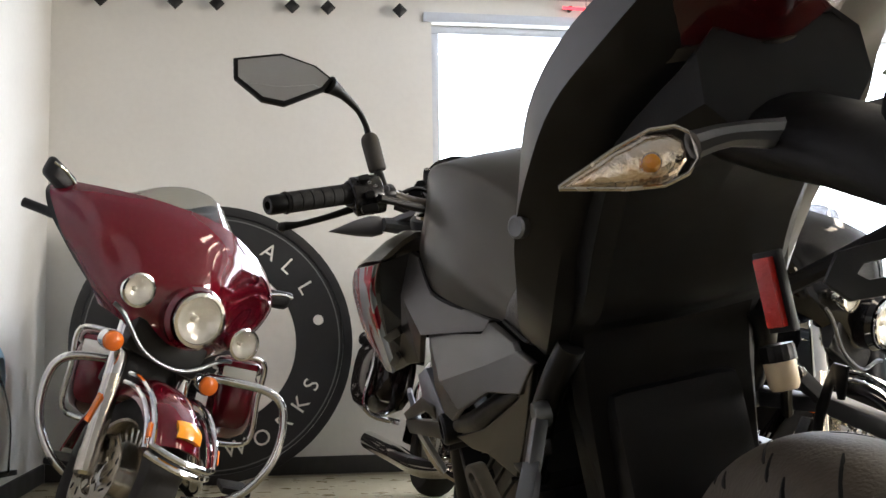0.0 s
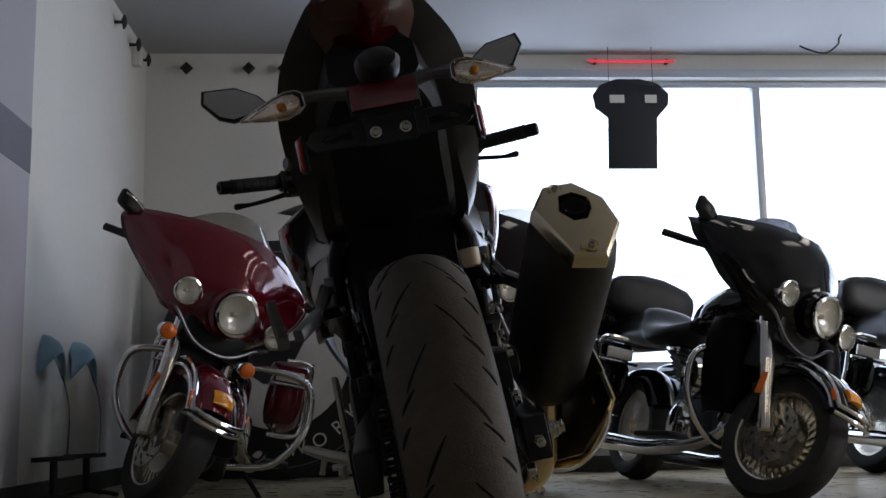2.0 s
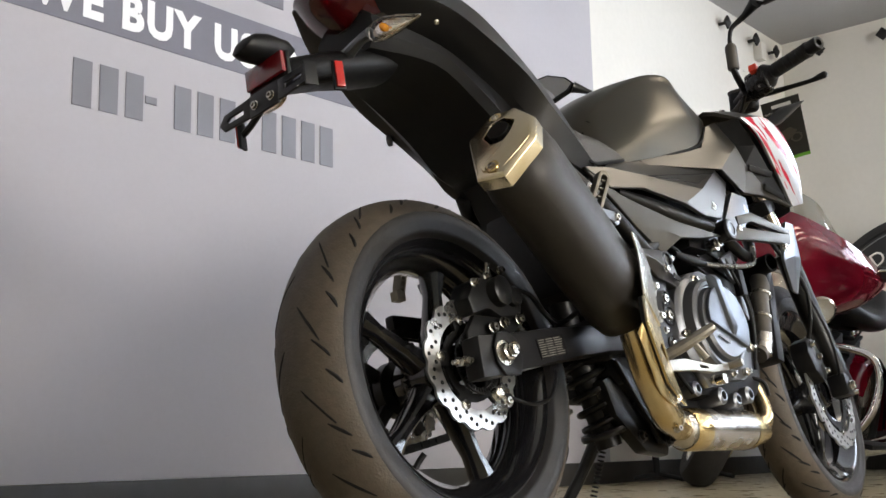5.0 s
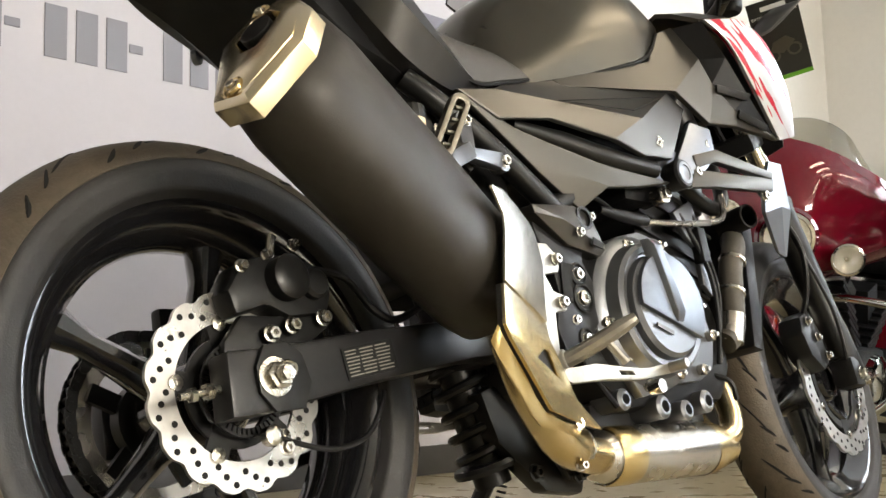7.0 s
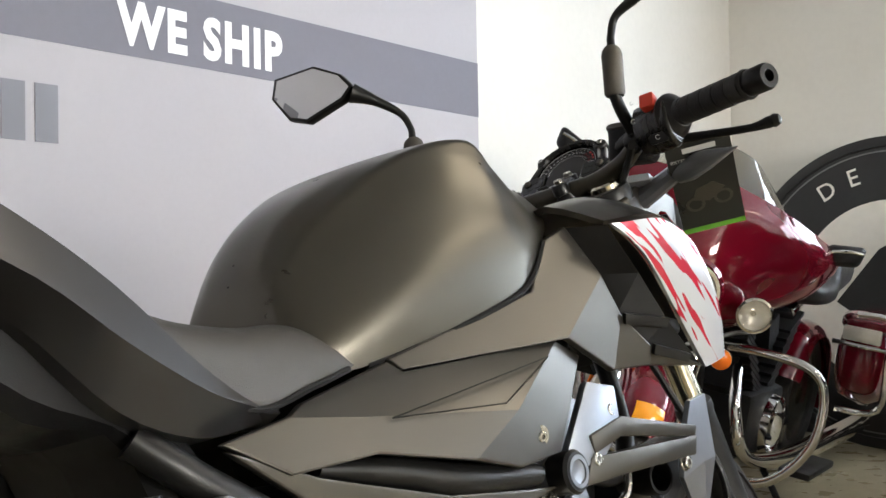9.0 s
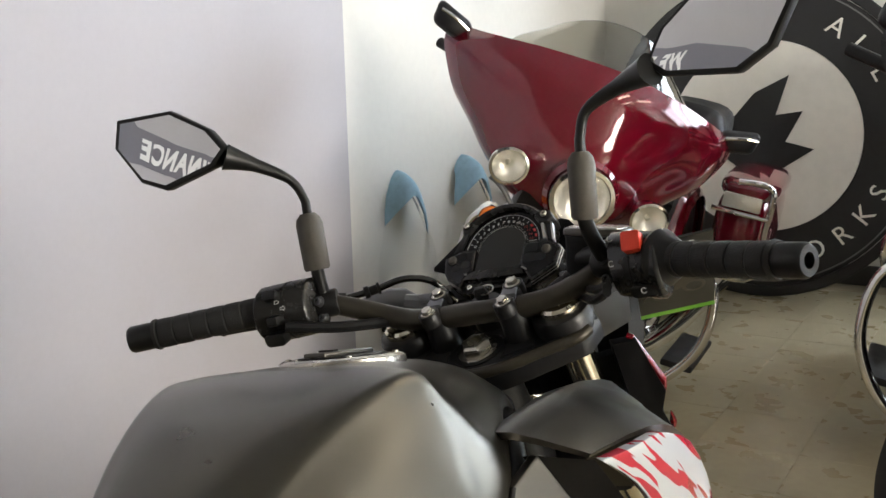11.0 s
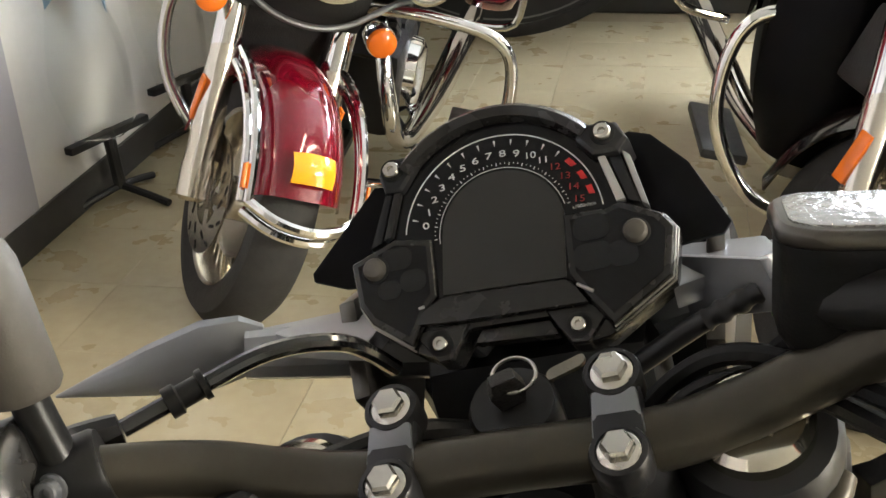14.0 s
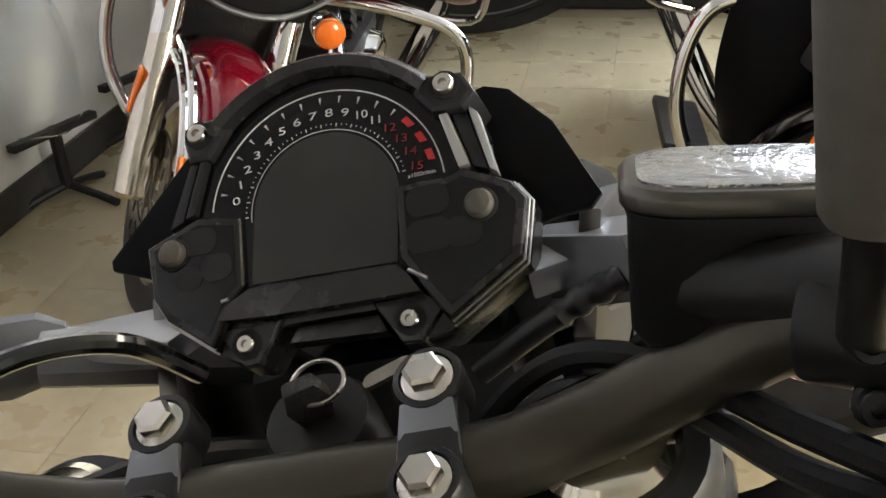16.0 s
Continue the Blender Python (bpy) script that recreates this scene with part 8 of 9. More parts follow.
        arms = []
        for k in range(5):
            a = 2 * math.pi * k / 5 + 0.3
            arms.append(Shape().box((s * 0.086, ax[1] + 0.066 * math.cos(a), ax[2] + 0.066 * math.sin(a)), (0.005, 0.06, 0.026), Matrix.Rotation(a, 4, "X")))
        for arm_shape in arms:
            P("disc_arm", arm_shape, m_dullchrome, wheel)
        P("brake_disc", disc, m_dullchrome, wheel, "drilled steel brake disc")
        for k in range(10):
            for r, w in ((0.120, 0.020), (0.094, 0.026)):
                a = 2 * math.pi * (k + (0.5 if r < 0.1 else 0)) / 10
                P("disc_slot", Shape().box((s * 0.0912, ax[1] + r * math.cos(a), ax[2] + r * math.sin(a)), (0.001, w, 0.007), Matrix.Rotation(a + 0.9, 4, "X")), m_gapshade, wheel)
        cal = P("brake_caliper", Shape().box((s * 0.10, ax[1] - 0.12, ax[2] + 0.07), (0.06, 0.05, 0.11)), m_engine, bevel=0.012)
    # fender
    fg = []
    for a in np.radians(np.linspace(33, 178, 9)):
        fr = rad + 0.058
        row = []
        for u in (-1, -0.8, -0.4, 0, 0.4, 0.8, 1):
            drop = 0.075 * abs(u) ** 3
            row.append((u * 0.104, ax[1] + (fr - drop) * math.cos(a), ax[2] + (fr - drop) * math.sin(a) - (0.01 if abs(u) == 1 else 0)))
        fg.append(row[::-1])
    fender = P("front_fender", Shape().skin(fg, 0.006, 3), paint, lab="glossy front mudguard")
    for s in (-1, 1):
        for d, q in ((0.0, 0.0), (0.032, 0.004)):
            P("fender_rail", Shape().tube([(s * (0.118 + q), ax[1] + (0.345 - d) * math.cos(t), ax[2] + (0.345 - d) * math.sin(t) - 0.01) for t in np.radians((31, 42, 54, 68, 84, 98))], 0.0095, 8, 4), m_chrome, fender)
        P("rail_reflector", Shape().box((s * 0.132, ax[1] + 0.262, ax[2] + 0.205), (0.006, 0.05, 0.018), Matrix.Rotation(radians(-55), 4, "X")), m_amber, fender, "amber reflector strip", bevel=0.002)
    for d in (0.0, 0.030):
        P("fender_rail", Shape().tube([(-0.118, ax[1] + 0.290 - 0.3 * d, ax[2] + 0.168 - d), (-0.066, ax[1] + 0.336 - 0.3 * d, ax[2] + 0.160 - d), (0, ax[1] + 0.352 - 0.3 * d, ax[2] + 0.157 - d), (0.066, ax[1] + 0.336 - 0.3 * d, ax[2] + 0.160 - d), (0.118, ax[1] + 0.290 - 0.3 * d, ax[2] + 0.168 - d)], 0.011, 8, 5), m_chrome, fender)
    tip = Shape().skin([[(u * 0.045, ax[1] + (rad + 0.084 - 0.012 * u * u - 0.008 * (k != 1)) * math.cos(t), ax[2] + (rad + 0.084 - 0.012 * u * u - 0.008 * (k != 1)) * math.sin(t)) for u in (1, 0.5, 0, -0.5, -1)] for k, t in enumerate(np.radians((38, 43, 48)))], 0.03, 3)
    P("fender_tip_lamp", tip, m_yellow, fender, "amber lamp on the mudguard tip")
    # crash bars
    for s in (-1, 1):
        Q("crash_bar", Shape().tube([(s * 0.04, -0.28, -0.20), (s * 0.20, -0.27, -0.19), (s * 0.37, -0.26, -0.21), (s * 0.425, -0.26, -0.30), (s * 0.41, -0.25, -0.46), (s * 0.30, -0.24, -0.60), (s * 0.12, -0.25, -0.64)], 0.016, 12, 6), m_chrome, lab="bent chrome tube guard")
        if lowers:
            lw = [[(s * x, -0.30 + 0.10 * math.sin(math.pi * (j + 0.4) / 3.4) + 0.03 * math.sin(math.pi * i / 3), z) for j, x in enumerate((0.14, 0.20, 0.27, 0.335 - 0.06 * (i in (0, 3))))] for i, z in enumerate((-0.06, -0.18, -0.34, -0.48))]
            if s < 0:
                lw = [r[::-1] for r in lw]
            Q("leg_shield", Shape().skin([r[::-1] for r in lw], 0.035, 4), m_lower, lab="black leg shield")
        Q("footboard", Shape().box((s * 0.33, -0.62, -0.60), (0.11, 0.34, 0.025)), m_engine, bevel=0.008)
        mir = P("mirror", Shape().ring_loft([[(s * 0.50 + k * a, -0.36 + d, 0.245 + k * b + 0.3 * s * k * a) for a, b in rounded(0.125, 0.075, 0.02, 4)] for d, k in ((-0.012, 0.92), (-0.008, 1.0), (0.008, 1.0), (0.022, 0.86), (0.034, 0.5))]), m_engine, lab="squarish black mirror")
        P("mirror_trim", Shape().tube([(s * 0.50 - 0.05, -0.331, 0.262 - 0.015 * s), (s * 0.50, -0.326, 0.268), (s * 0.50 + 0.05, -0.331, 0.262 + 0.015 * s)], 0.006, 8, 4), m_chrome, mir)
        P("mirror_stem", Shape().tube([(s * 0.38, -0.42, 0.19), (s * 0.45, -0.42, 0.22), (s * 0.49, -0.385, 0.245)], 0.008, 8, 4), m_chrome, mir)
        P("handlebar", Shape().tube([(s * 0.10, -0.30, 0.10), (s * 0.30, -0.40, 0.14), (s * 0.41, -0.49, 0.135), (s * 0.49, -0.58, 0.13)], [0.0125, 0.0125, 0.018, 0.018], 12, 5), m_engine)
    # engine: two cylinders with fins, cases, air cleaner
    eng = Shape().box((0, -0.72, -0.50), (0.26, 0.42, 0.24))
    eng2 = Q("engine_case", eng, m_engine, bevel=0.03)
    for d in (-1, 1):
        barrel = Q("cylinder", Shape().box((0, -0.72 - d * 0.18, -0.26), (0.13, 0.11, 0.28), Matrix.Rotation(radians(-d * 24), 4, "X")), m_engine, eng2)
        for k in range(9):
            Q("fin", Shape().box((0, -0.72 - d * 0.06 - d * 0.030 * k, -0.40 + 0.032 * k), (0.21, 0.17, 0.013), Matrix.Rotation(radians(-d * 24), 4, "X")), m_engine, eng2)
        Q("rocker_cover", Shape().box((0, -0.72 - d * 0.36, -0.085), (0.18, 0.16, 0.06), Matrix.Rotation(radians(-d * 24), 4, "X")), m_chrome, eng2, bevel=0.018)
    for s in (-1, 1):
        Q("engine_cover", Shape().lathe([(0.12, 0), (0.115, 0.03), (0.09, 0.045), (0.001, 0.05)], (s * 0.13, -0.78, -0.52), (s, 0, 0), 28), m_chrome, eng2, "round chrome engine cover")
    Q("air_cleaner", Shape().lathe([(0.095, 0), (0.10, 0.03), (0.085, 0.055), (0.001, 0.06)], (0.11, -0.72, -0.27), (1, 0, 0), 28), m_chrome)
    Q("cross_frame", Shape().tube([(0, -0.16, -0.05), (0, -0.26, -0.30), (0, -0.36, -0.62), (0, -0.6, -0.68), (0, -1.2, -0.66)], 0.022, 10, 5), m_engine)
    for s in (-1, 1):
        Q("exhaust_pipe", Shape().tube([(s * 0.06, -0.50, -0.28), (s * 0.12, -0.36, -0.42), (s * 0.17, -0.42, -0.58), (s * 0.20, -0.9, -0.64), (s * 0.23, -1.35, -0.62), (s * 0.25, -1.85, -0.60)], [0.022, 0.022, 0.024, 0.04, 0.045, 0.045], 14, 6), m_chrome)
    # tank, seat, bags
    tank = []
    for y, w, zt, zb in ((-0.30, 0.06, 0.12, 0.04), (-0.36, 0.13, 0.17, 0.0), (-0.50, 0.175, 0.19, -0.03), (-0.68, 0.165, 0.165, -0.03), (-0.86, 0.11, 0.11, -0.02), (-0.94, 0.05, 0.07, 0.0)):
        tank.append([(w * (abs(math.cos(t)) ** 0.75) * (1 if math.cos(t) > 0 else -1), y, (zt + zb) / 2 + (zt - zb) / 2 * math.sin(t)) for t in turn(20)])
    rows = [smooth_line([V3(r[k]) for r in tank], 4) for k in range(20)]
    Q("fuel_tank", Shape().ring_loft([list(c)[::-1] for c in zip(*rows)]), paint, lab="glossy teardrop fuel tank", ang=50)
    seat = []
    for y, w, zt, zb in ((-0.92, 0.09, 0.06, -0.02), (-1.05, 0.17, 0.03, -0.07), (-1.22, 0.19, 0.06, -0.08), (-1.32, 0.17, 0.16, -0.06), (-1.45, 0.16, 0.14, -0.05), (-1.62, 0.15, 0.15, -0.02)):
        seat.append([(w * (abs(math.cos(t)) ** 0.6) * (1 if math.cos(t) > 0 else -1), y, (zt + zb) / 2 + (zt - zb) / 2 * (abs(math.sin(t)) ** 0.7) * (1 if math.sin(t) > 0 else -1)) for t in turn(20)])
    rows = [smooth_line([V3(r[k]) for r in seat], 4) for k in range(20)]
    Q("seat", Shape().ring_loft([list(c)[::-1] for c in zip(*rows)]), m_vinyl, lab="black padded touring seat", ang=50)
    for s in (-1, 1):
        bag = Q("saddlebag", cushion((s * 0.31, -1.55, -0.28), (0.23, 0.62, 0.38)), paint, lab="hard saddlebag")
        Q("bag_lid", cushion((s * 0.31, -1.55, -0.12), (0.235, 0.63, 0.10)), paint, bag)
        Q("bag_lamp", Shape().box((s * 0.31, -1.235, -0.16), (0.15, 0.02, 0.06)), m_lamp, bag, "clear reflector panel", bevel=0.008)
        Q("bag_trim", Shape().tube([(s * 0.20, -1.236, -0.205), (s * 0.31, -1.228, -0.205), (s * 0.42, -1.236, -0.205)], 0.009, 8, 4), m_chrome, bag)
        Q("bag_guard", Shape().tube([(s * 0.28, -1.22, -0.08), (s * 0.41, -1.25, -0.09), (s * 0.415, -1.27, -0.25), (s * 0.41, -1.28, -0.45), (s * 0.25, -1.28, -0.48)], 0.013, 10, 5), m_chrome, lab="chrome tube guard")
    rax = (0, -1.48, -0.50)
    rw = Q("rear_wheel", Shape().lathe([(0.2, -0.05), (0.205, 0.05), (0.17, 0.04), (0.04, 0.05), (0.04, -0.05), (0.17, -0.04)], rax, (1, 0, 0), 40, True), m_dullchrome)
    Q("tyre", Shape().lathe([(r, x * 1.1) for r, x in prof], rax, (1, 0, 0), 56, True), m_tour_tyre, rw, "black rubber tyre")
    rf = [[(u * 0.11, rax[1] + (0.335 - 0.06 * abs(u) ** 3) * math.cos(t), rax[2] + (0.335 - 0.06 * abs(u) ** 3) * math.sin(t)) for u in (1, 0.7, 0, -0.7, -1)] for t in np.radians((20, 60, 100, 140, 195))]
    Q("rear_fender", Shape().skin(rf, 0.006, 3), paint)
    if full:
        pack = Q("tour_pack", cushion((0, -1.84, 0.12), (0.60, 0.46, 0.30)), paint, lab="glossy black top box")
        Q("pack_lid", cushion((0, -1.84, 0.27), (0.62, 0.48, 0.20)), paint, pack)
        Q("pack_backrest", cushion((0, -1.60, 0.24), (0.56, 0.13, 0.28)), m_vinyl, pack, "black padded backrest")
        Q("pack_rail", Shape().tube([(-0.24, -1.70, 0.335), (-0.25, -1.94, 0.355), (0, -2.0, 0.355), (0.25, -1.94, 0.355), (0.24, -1.70, 0.335)], 0.007, 8, 5), m_chrome, pack)
    Q("side_stand", Shape().tube([(-0.12, -0.70, -0.62), (-0.22, -0.62, -0.70), (-0.32, -0.55, -0.80)], 0.012, 8, 4), m_engine)
    return bike


def frames(right, fwd, up, lean, heading):
    """Turns for the steered front end and the leaning body."""
    f = axes((0, 0, 0), right, fwd, up)
    h = radians(heading)
    # facing the viewer: forward is (sin h, -cos h), its left side is at the viewer's right
    fw = V3((math.sin(h), -math.cos(h), 0))
    rt = fw.cross(V3((0, 0, 1)))
    rot = Matrix.Rotation(-radians(lean), 3, fw)
    r = axes((0, 0, 0), rot @ rt, fw, rot @ V3((0, 0, 1)))
    return f, r


FRONT = ((-0.75, -0.527, 0.40), (0.488, -0.85, -0.195), (0.449, 0.053, 0.89))
_f, _r = frames(*FRONT, 12, 5)
_fb, _rb = frames(*FRONT, 12, 14)
touring_bike("touring_motorcycle", "dark red touring motorcycle with chrome lamps leaning on its stand", (-0.26, 3.935, 0.809), _f, _r, m_red, lowers=False, full=False, ambers=True)
touring_bike("touring_motorcycle", "black cherry touring motorcycle with pinstriped fairing", (1.06, 3.755, 0.785), _f, _r, m_maroonp, stripe=m_stripe)
touring_bike("touring_motorcycle", "glossy black touring motorcycle with top box", (2.30, 3.98, 0.775), _fb, _rb, m_blackp, stripe=m_stripe_pale, screen=m_darkscreen)
touring_bike("touring_motorcycle", "glossy black touring motorcycle with chrome trim", (3.75, 4.15, 0.775), _fb, _rb, m_blackp)

# ---------------------------------------------------------------- things about the room
m_ring = material("sign_black", (0.020, 0.020, 0.021), 0.5, grain=0.2, grain_size=40)
m_ringwhite = material("sign_white", (0.82, 0.80, 0.74), 0.5, grain=0.1, grain_size=20)
m_ringgrey = material("sign_grey", (0.16, 0.16, 0.16), 0.5)
m_cloth = material("blue_cloth", (0.30, 0.47, 0.60), 0.9, grain=0.3, grain_size=40, bump=0.5, bump_size=200)
m_cover = material("clear_plastic", (0.96, 0.97, 0.96), 0.06, trans=1.0, ior=1.06, rough_var=0.03)
m_peg = material("black_knob", (0.012, 0.012, 0.012), 0.5)

# big round sign standing on the floor against the window wall
RC = V3((-0.245, 6.11, 0.745))
ring_sign = thing("round_sign", "large round black and white shop sign standing on the floor", "sign", axes(RC, (1, 0, 0), (0, 0.06, 0.998), (0, -0.998, 0.06)))
R_out, R_in = 0.745, 0.43


def annulus(r0, r1, z0, z1, n=72):
    return Shape().lathe([(r0, z0), (r1, z0), (r1, z1), (r0, z1)], (0, 0, 0), (0, 0, 1), n, True)


part("rim", annulus(R_out - 0.05, R_out, -0.02, 0.014), m_ring, ring_sign, bevel=0.004)
part("ring", annulus(R_in + 0.01, R_out - 0.052, -0.02, 0.006), m_ring, ring_sign, "black lettered ring")
part("ring_line", annulus(R_out - 0.075, R_out - 0.068, 0.006, 0.008), m_ringgrey, ring_sign)
part("centre", Shape().lathe([(R_in + 0.008, -0.02), (R_in + 0.008, 0.004), (0.001, 0.004)], (0, 0, 0), (0, 0, 1), 64), m_ringwhite, ring_sign, "white disc")
part("wing_emblem", Shape().plate([(-0.30, -0.05), (-0.10, 0.20), (0.05, 0.28), (0.0, 0.10), (0.12, 0.12), (0.05, -0.02), (0.18, -0.05), (0.02, -0.16), (-0.14, -0.16)], 0.004, (0.05, 0, 0.0065), (1, 0, 0), (0, 1, 0)), m_ring, ring_sign, "dark wing shape")
for ch, deg in (("V", 190), ("A", 176), ("D", 121), ("E", 107), ("A", 59), ("L", 46), ("L", 31), ("W", -78), ("O", -63), ("R", -49), ("K", -36), ("S", -24)):
    a = radians(deg)
    up = 1 if deg > 0 else -1
    m = Matrix.Translation((0.572 * math.cos(a), 0.572 * math.sin(a), 0.0068)) @ Matrix.Rotation(a - up * math.pi / 2, 4, "Z")
    words("letter", ch, 0.12, m_ringwhite, ring_sign, m, 0.001)
for deg in (12, 150):
    a = radians(deg)
    part("dot", Shape().lathe([(0.028, 0.006), (0.028, 0.009), (0.001, 0.009)], (0.572 * math.cos(a), 0.572 * math.sin(a), 0), (0, 0, 1), 20), m_ringwhite, ring_sign)

# black knobs along the walls below the ceiling
def knob(p, axis):
    ob = thing("coat_hook", "small black diamond-shaped coat hook on the wall", "hook", Matrix.Translation(p), group="hooks below the ceiling")
    ax = V3(axis)
    part("stem", Shape().cyl((0, 0, 0), ax * 0.045, 0.010, n=10), m_peg, ob)
    part("cap", Shape().lathe([(0.012, 0.045), (0.045, 0.050), (0.045, 0.062), (0.02, 0.072)], (0, 0, 0), ax, 4), m_peg, ob, bevel=0.002)


for x in (0.822, 0.396, 0.187, -0.245, -0.480, -0.895):
    knob((x, YB, 2.71), (0, -1, 0))
for y in (6.25, 5.95, 5.55):
    knob((XL, y, 2.71), (1, 0, 0))
det = thing("wall_sensor", "small white wall-mounted sensor", "sensor", Matrix.Translation((XL, 6.05, 2.66)))
part("body", Shape().box((0.03, 0, 0), (0.06, 0.07, 0.12)), m_wall, det, bevel=0.012)

# dark hat-shaped panel hanging inside the shop window
m_panel = material("dark_panel", (0.016, 0.018, 0.024), 0.5)
hang = thing("hanging_display", "dark blue-black cut-out panel hanging before the window", "sign", Matrix.Translation((2.09, 6.30, 0)))
pts = [(-0.175, 1.98), (0.155, 1.98), (0.17, 2.33), (0.25, 2.42), (0.255, 2.50), (0.18, 2.57), (0.06, 2.60), (-0.10, 2.60), (-0.21, 2.56), (-0.265, 2.49), (-0.25, 2.40), (-0.165, 2.33)]
part("panel", Shape().plate(pts, 0.012, (0, 0, 0), (1, 0, 0), (0, 0, 1)), m_panel, hang, bevel=0.003)
for x, w in ((-0.10, 0.10), (0.13, 0.08)):
    part("tag", Shape().box((x, -0.009, 2.46), (w, 0.004, 0.055)), m_ringwhite, hang)
for x in (-0.15, 0.15):
    part("cord", Shape().cyl((x, 0, 2.57), (x, 0, ZC), 0.002, n=6), m_peg, hang)

# dim red tube along the window head, added for the red glow there
m_redglow = material("red_glow", (1.0, 0.06, 0.08), 0.4, emit=1.5)
neon = thing("red_glow_tube", "dim red tube added for a red glow above the shop window", "neon sign", Matrix.Translation((2.13, 6.42, 2.765)))
part("tube", Shape().tube([(-0.30, 0, 0.004), (-0.15, 0, 0.0), (0.15, 0, 0.0), (0.30, 0, 0.004)], 0.010, 8, 4), m_redglow, neon)
for x in (-0.25, 0.25):
    part("holder", Shape().box((x, 0.025, 0.005), (0.02, 0.05, 0.03)), m_peg, neon, bevel=0.003)

# wire hook under the ceiling
hook = thing("ceiling_wire", "loose dark wire hanging from the ceiling", "wire", Matrix.Translation((3.44, 6.05, ZC)))
part("wire", Shape().tube([(0.02, 0, 0), (0.0, 0, -0.03), (-0.01, 0, -0.07), (-0.10, 0, -0.13), (-0.20, 0, -0.11), (-0.27, 0, -0.08)], 0.006, 6, 6), m_peg, hook)

# stands with wiped-off covers and blue cloths by the side wall
def stand(x, y, turn_deg):
    ob = thing("parts_stand", "clear plastic windscreen on a black stand with a blue cloth", "stand", pose(x, y, 0, 0, 0, turn_deg), group="stands by the side wall")
    sh = Shape().skin([[(-0.12, 0.03, 0.22), (0, -0.02, 0.20), (0.12, 0.03, 0.22)], [(-0.15, 0.06, 0.42), (0, -0.03, 0.42), (0.15, 0.06, 0.42)], [(-0.10, 0.10, 0.62), (0, 0.03, 0.64), (0.10, 0.10, 0.62)], [(-0.04, 0.15, 0.74), (0, 0.12, 0.76), (0.04, 0.15, 0.74)]], 0.006, 4)
    part("cover", sh, m_cover, ob, "clear plastic windscreen").visible_shadow = False
    cl = Shape().skin([[(-0.105, 0.060, 0.575), (-0.045, 0.015, 0.650), (0.0, -0.002, 0.680), (0.055, 0.020, 0.600), (0.095, 0.050, 0.520)], [(-0.098, 0.066, 0.630), (-0.05, 0.020, 0.668), (0.0, 0.004, 0.700), (0.062, 0.030, 0.640), (0.105, 0.060, 0.560)], [(-0.075, 0.085, 0.690), (-0.04, 0.045, 0.722), (0.0, 0.030, 0.735), (0.05, 0.050, 0.705), (0.098, 0.080, 0.610)], [(-0.055, 0.130, 0.735), (-0.03, 0.100, 0.755), (0.0, 0.090, 0.765), (0.04, 0.105, 0.745), (0.075, 0.115, 0.690)], [(-0.045, 0.175, 0.720), (-0.02, 0.165, 0.750), (0.0, 0.160, 0.765), (0.03, 0.165, 0.745), (0.06, 0.170, 0.690)]], 0.004, 4)
    part("cloth", cl, m_cloth, ob, "light blue wiping cloth")
    part("crossbar", Shape().box((0, 0.03, 0.20), (0.30, 0.03, 0.022)), m_peg, ob, bevel=0.003)
    part("post", Shape().tube([(0, 0.03, 0.21), (0.01, 0.035, 0.12), (0.02, 0.04, 0.03)], 0.018, 10, 4), m_peg, ob)
    for a, b in ((-0.14, 0.07), (0.16, 0.05), (0.02, -0.14)):
        part("foot", Shape().tube([(0.02, 0.04, 0.035), (0.02 + (a - 0.02) * 0.6, 0.04 + (b - 0.04) * 0.6, 0.022), (a, b, 0.010)], 0.011, 8, 4), m_peg, ob)


stand(-1.07, 4.36, 72)
stand(-1.05, 4.85, 70)

# ceiling lights added out of view to brighten the bikes' upper panels
m_tube = material("lamp_diffuser", (1.0, 0.86, 0.66), 0.5, emit=12.0)
def troffer(x, y, turn_deg=0):
    ob = thing("unseen_ceiling_light", "long white ceiling light added out of view", "ceiling light", pose(x, y, ZC, 0, 0, turn_deg), group="ceiling lights")
    part("frame", Shape().plate([(-0.62, -0.16), (0.62, -0.16), (0.62, 0.16), (-0.62, 0.16)], 0.05, (0, 0, -0.026), (1, 0, 0), (0, 1, 0), [(-0.60, -0.14), (0.60, -0.14), (0.60, 0.14), (-0.60, 0.14)]), m_alu, ob, bevel=0.004)
    part("diffuser", Shape().box((0, 0, -0.035), (1.19, 0.27, 0.012)), m_tube, ob)


for x, y in ((4.3, 3.1), (4.3, 4.9), (2.8, 3.3), (1.8, 3.3)):
    troffer(x, y, 90)

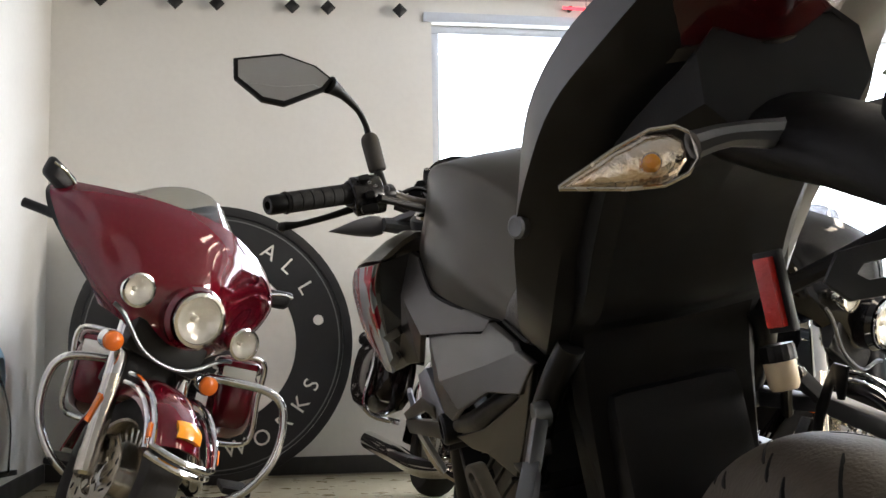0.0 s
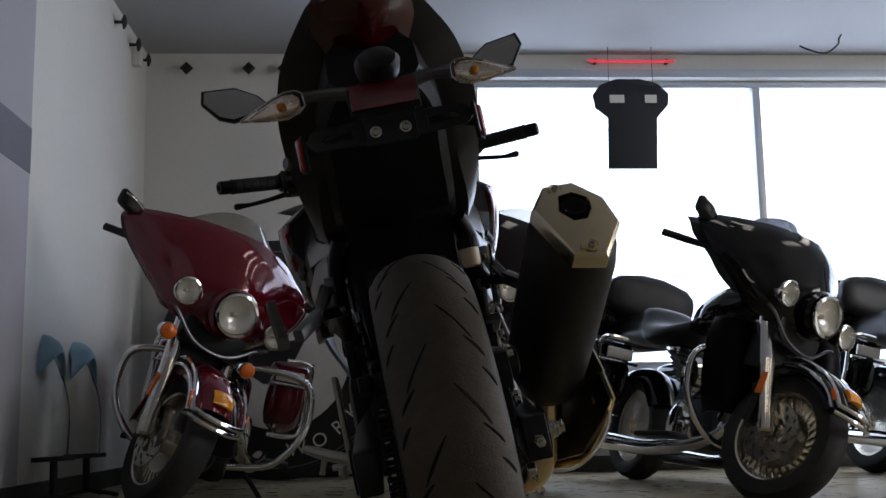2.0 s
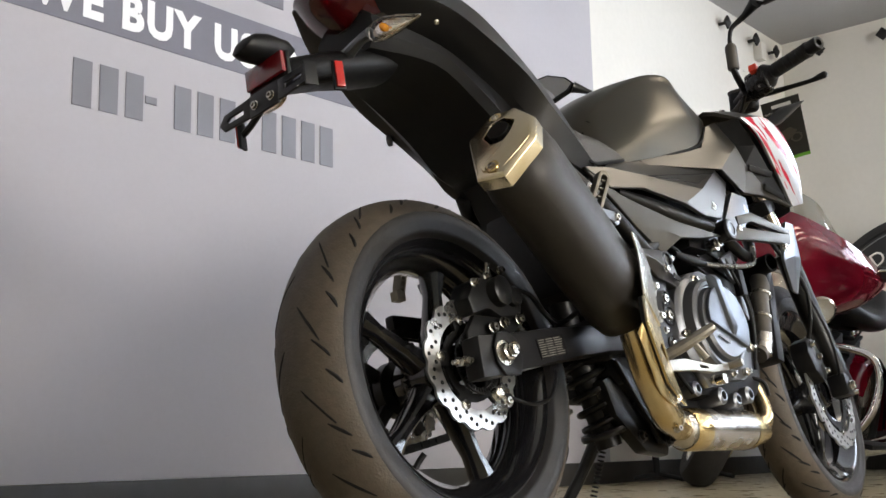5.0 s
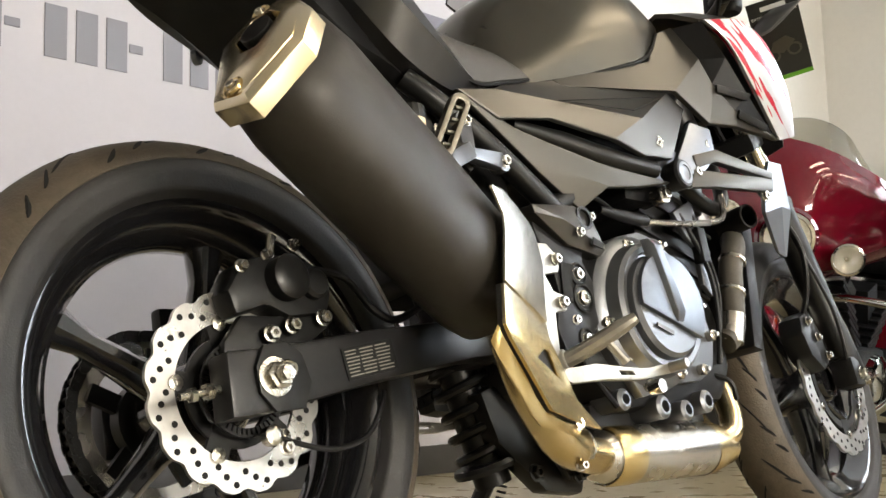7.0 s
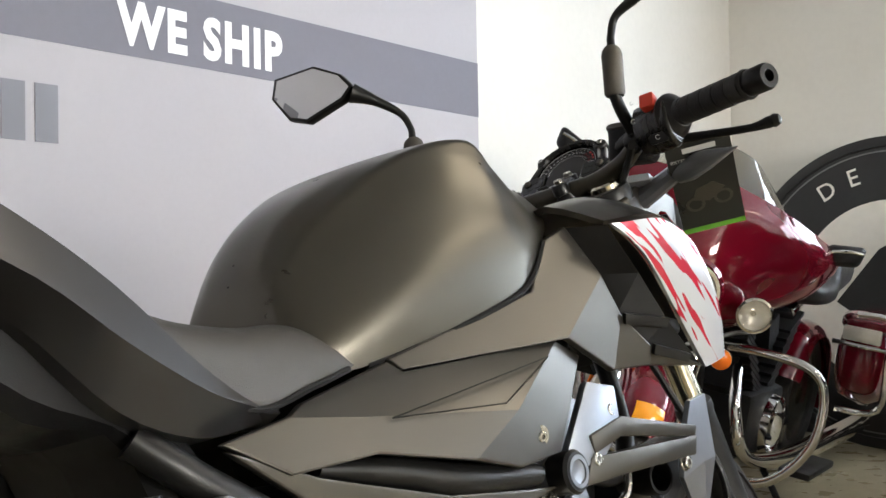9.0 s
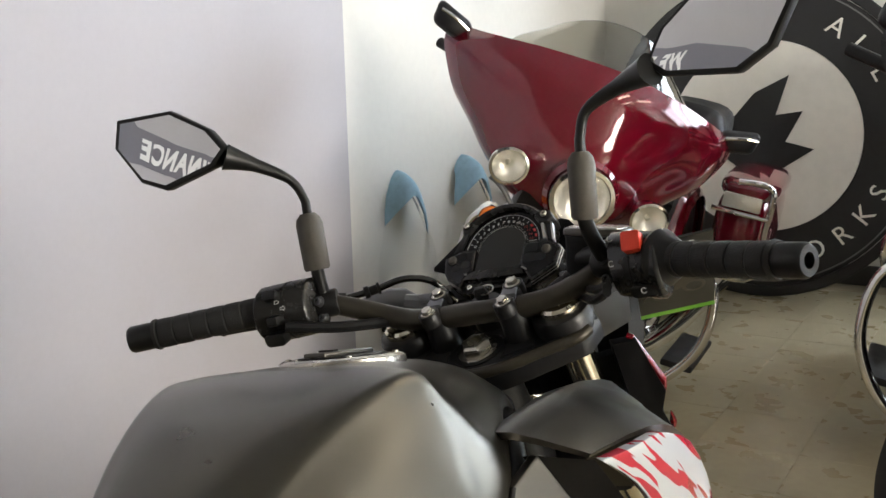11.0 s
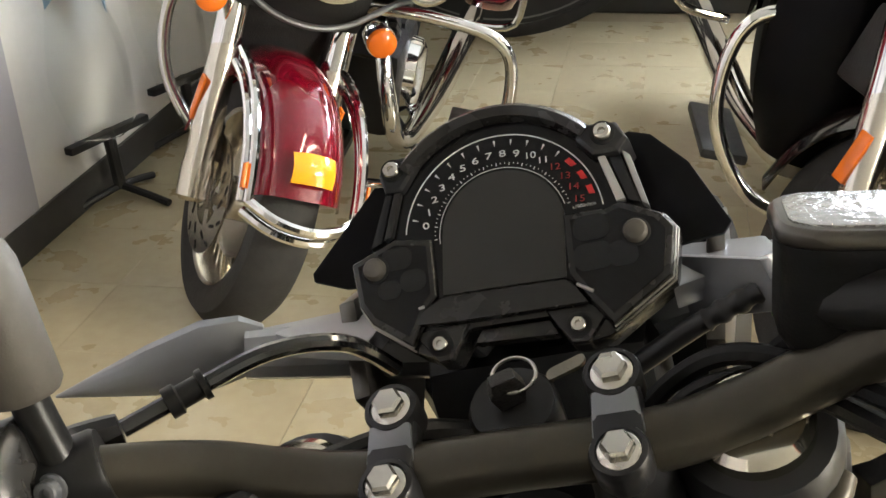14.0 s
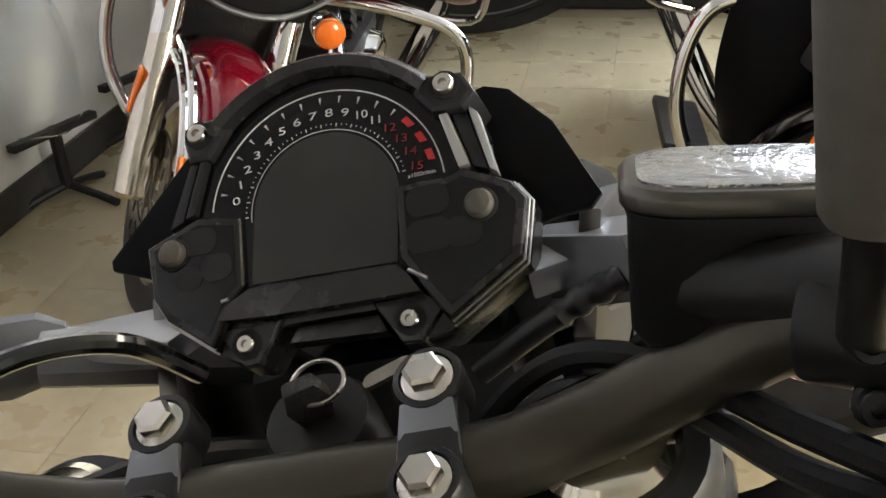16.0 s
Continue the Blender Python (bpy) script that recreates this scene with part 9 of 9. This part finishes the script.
# brochure hanging from the right side of the bar
card = thing("brochure", "black folded brochure with a green lower edge hung on the handlebar", "brochure", BIKE)
b_o, b_u, b_v = V3((0.109, 1.384, 0.908)), V3((0.085, 0.042, 0.005)), V3((0.052, -0.150, 0.122))
bu, bv = b_u.normalized(), (b_v - b_v.dot(b_u.normalized()) * b_u.normalized()).normalized()
cn = bu.cross(bv)
part("cover", Shape().plate([(0, 0), (0.098, 0), (0.098, 0.19), (0, 0.19)], 0.003, b_o, bu, bv), m_card, card)
part("green_edge", Shape().plate([(0, 0), (0.098, 0), (0.098, 0.010), (0, 0.010)], 0.0036, b_o, bu, bv), m_green, card)
pic = Shape()
for a, b, r in ((0.028, 0.06, 0.015), (0.072, 0.065, 0.015)):
    pic.lathe([(r, 0.0016), (r, 0.0021), (r * 0.7, 0.0021), (r * 0.7, 0.0016)], b_o + bu * a + bv * b, cn, 20, True)
pic.plate([(0.025, 0.07), (0.05, 0.062), (0.077, 0.085), (0.06, 0.10), (0.034, 0.092)], 0.0042, b_o, bu, bv)
part("picture", pic, m_side, card)
words("lettering", "EXTENDED COVERAGE", 0.0085, m_mark, card, axes(b_o + bu * 0.049 + bv * 0.155 + cn * 0.0017, bu, bv, cn), 0.0001)
part("bar", Shape().plate([(0.025, 0.168), (0.075, 0.168), (0.075, 0.178), (0.025, 0.178)], 0.0036, b_o, bu, bv), m_mark, card)

# outside: pavement
m_out = material("asphalt", (0.06, 0.06, 0.06), 0.9, grain=0.3)
tagged(part("ground", Shape().box((2, 56, -0.35), (300, 98, 0.1)), m_out), "grey paved yard outside the window", "ground", kind="structure")
# floor tiles, the nearest as pieces, the rest joined
S = 0.305
tile = Shape().box((0, 0, -0.002), (S - 0.0009, S - 0.0009, 0.004))
tm = bpy.data.meshes.new("tile")
tm.from_pydata(tile.v, [], tile.f)
tm.materials.append(m_floor)
rest, count = Shape(), 0
nx, ny = int((XR - XL) / S), int((YB - YN) / S)
for j in range(ny):
    for i in range(nx):
        x, y = XL + S * (i + 0.5), YN + S * (j + 0.5)
        if x < 2.6 and 0.0 < y < 6.3 and count < 290:
            ob = new("tile", tm)
            ob.location = (x, y, 0)
            ob.parent = floor
            count += 1
        else:
            rest.box((x, y, -0.002), (S - 0.0009, S - 0.0009, 0.004))
far = part("tiles", rest, m_floor, floor)
tagged(far, "beige vinyl tiles", kind="stuff")
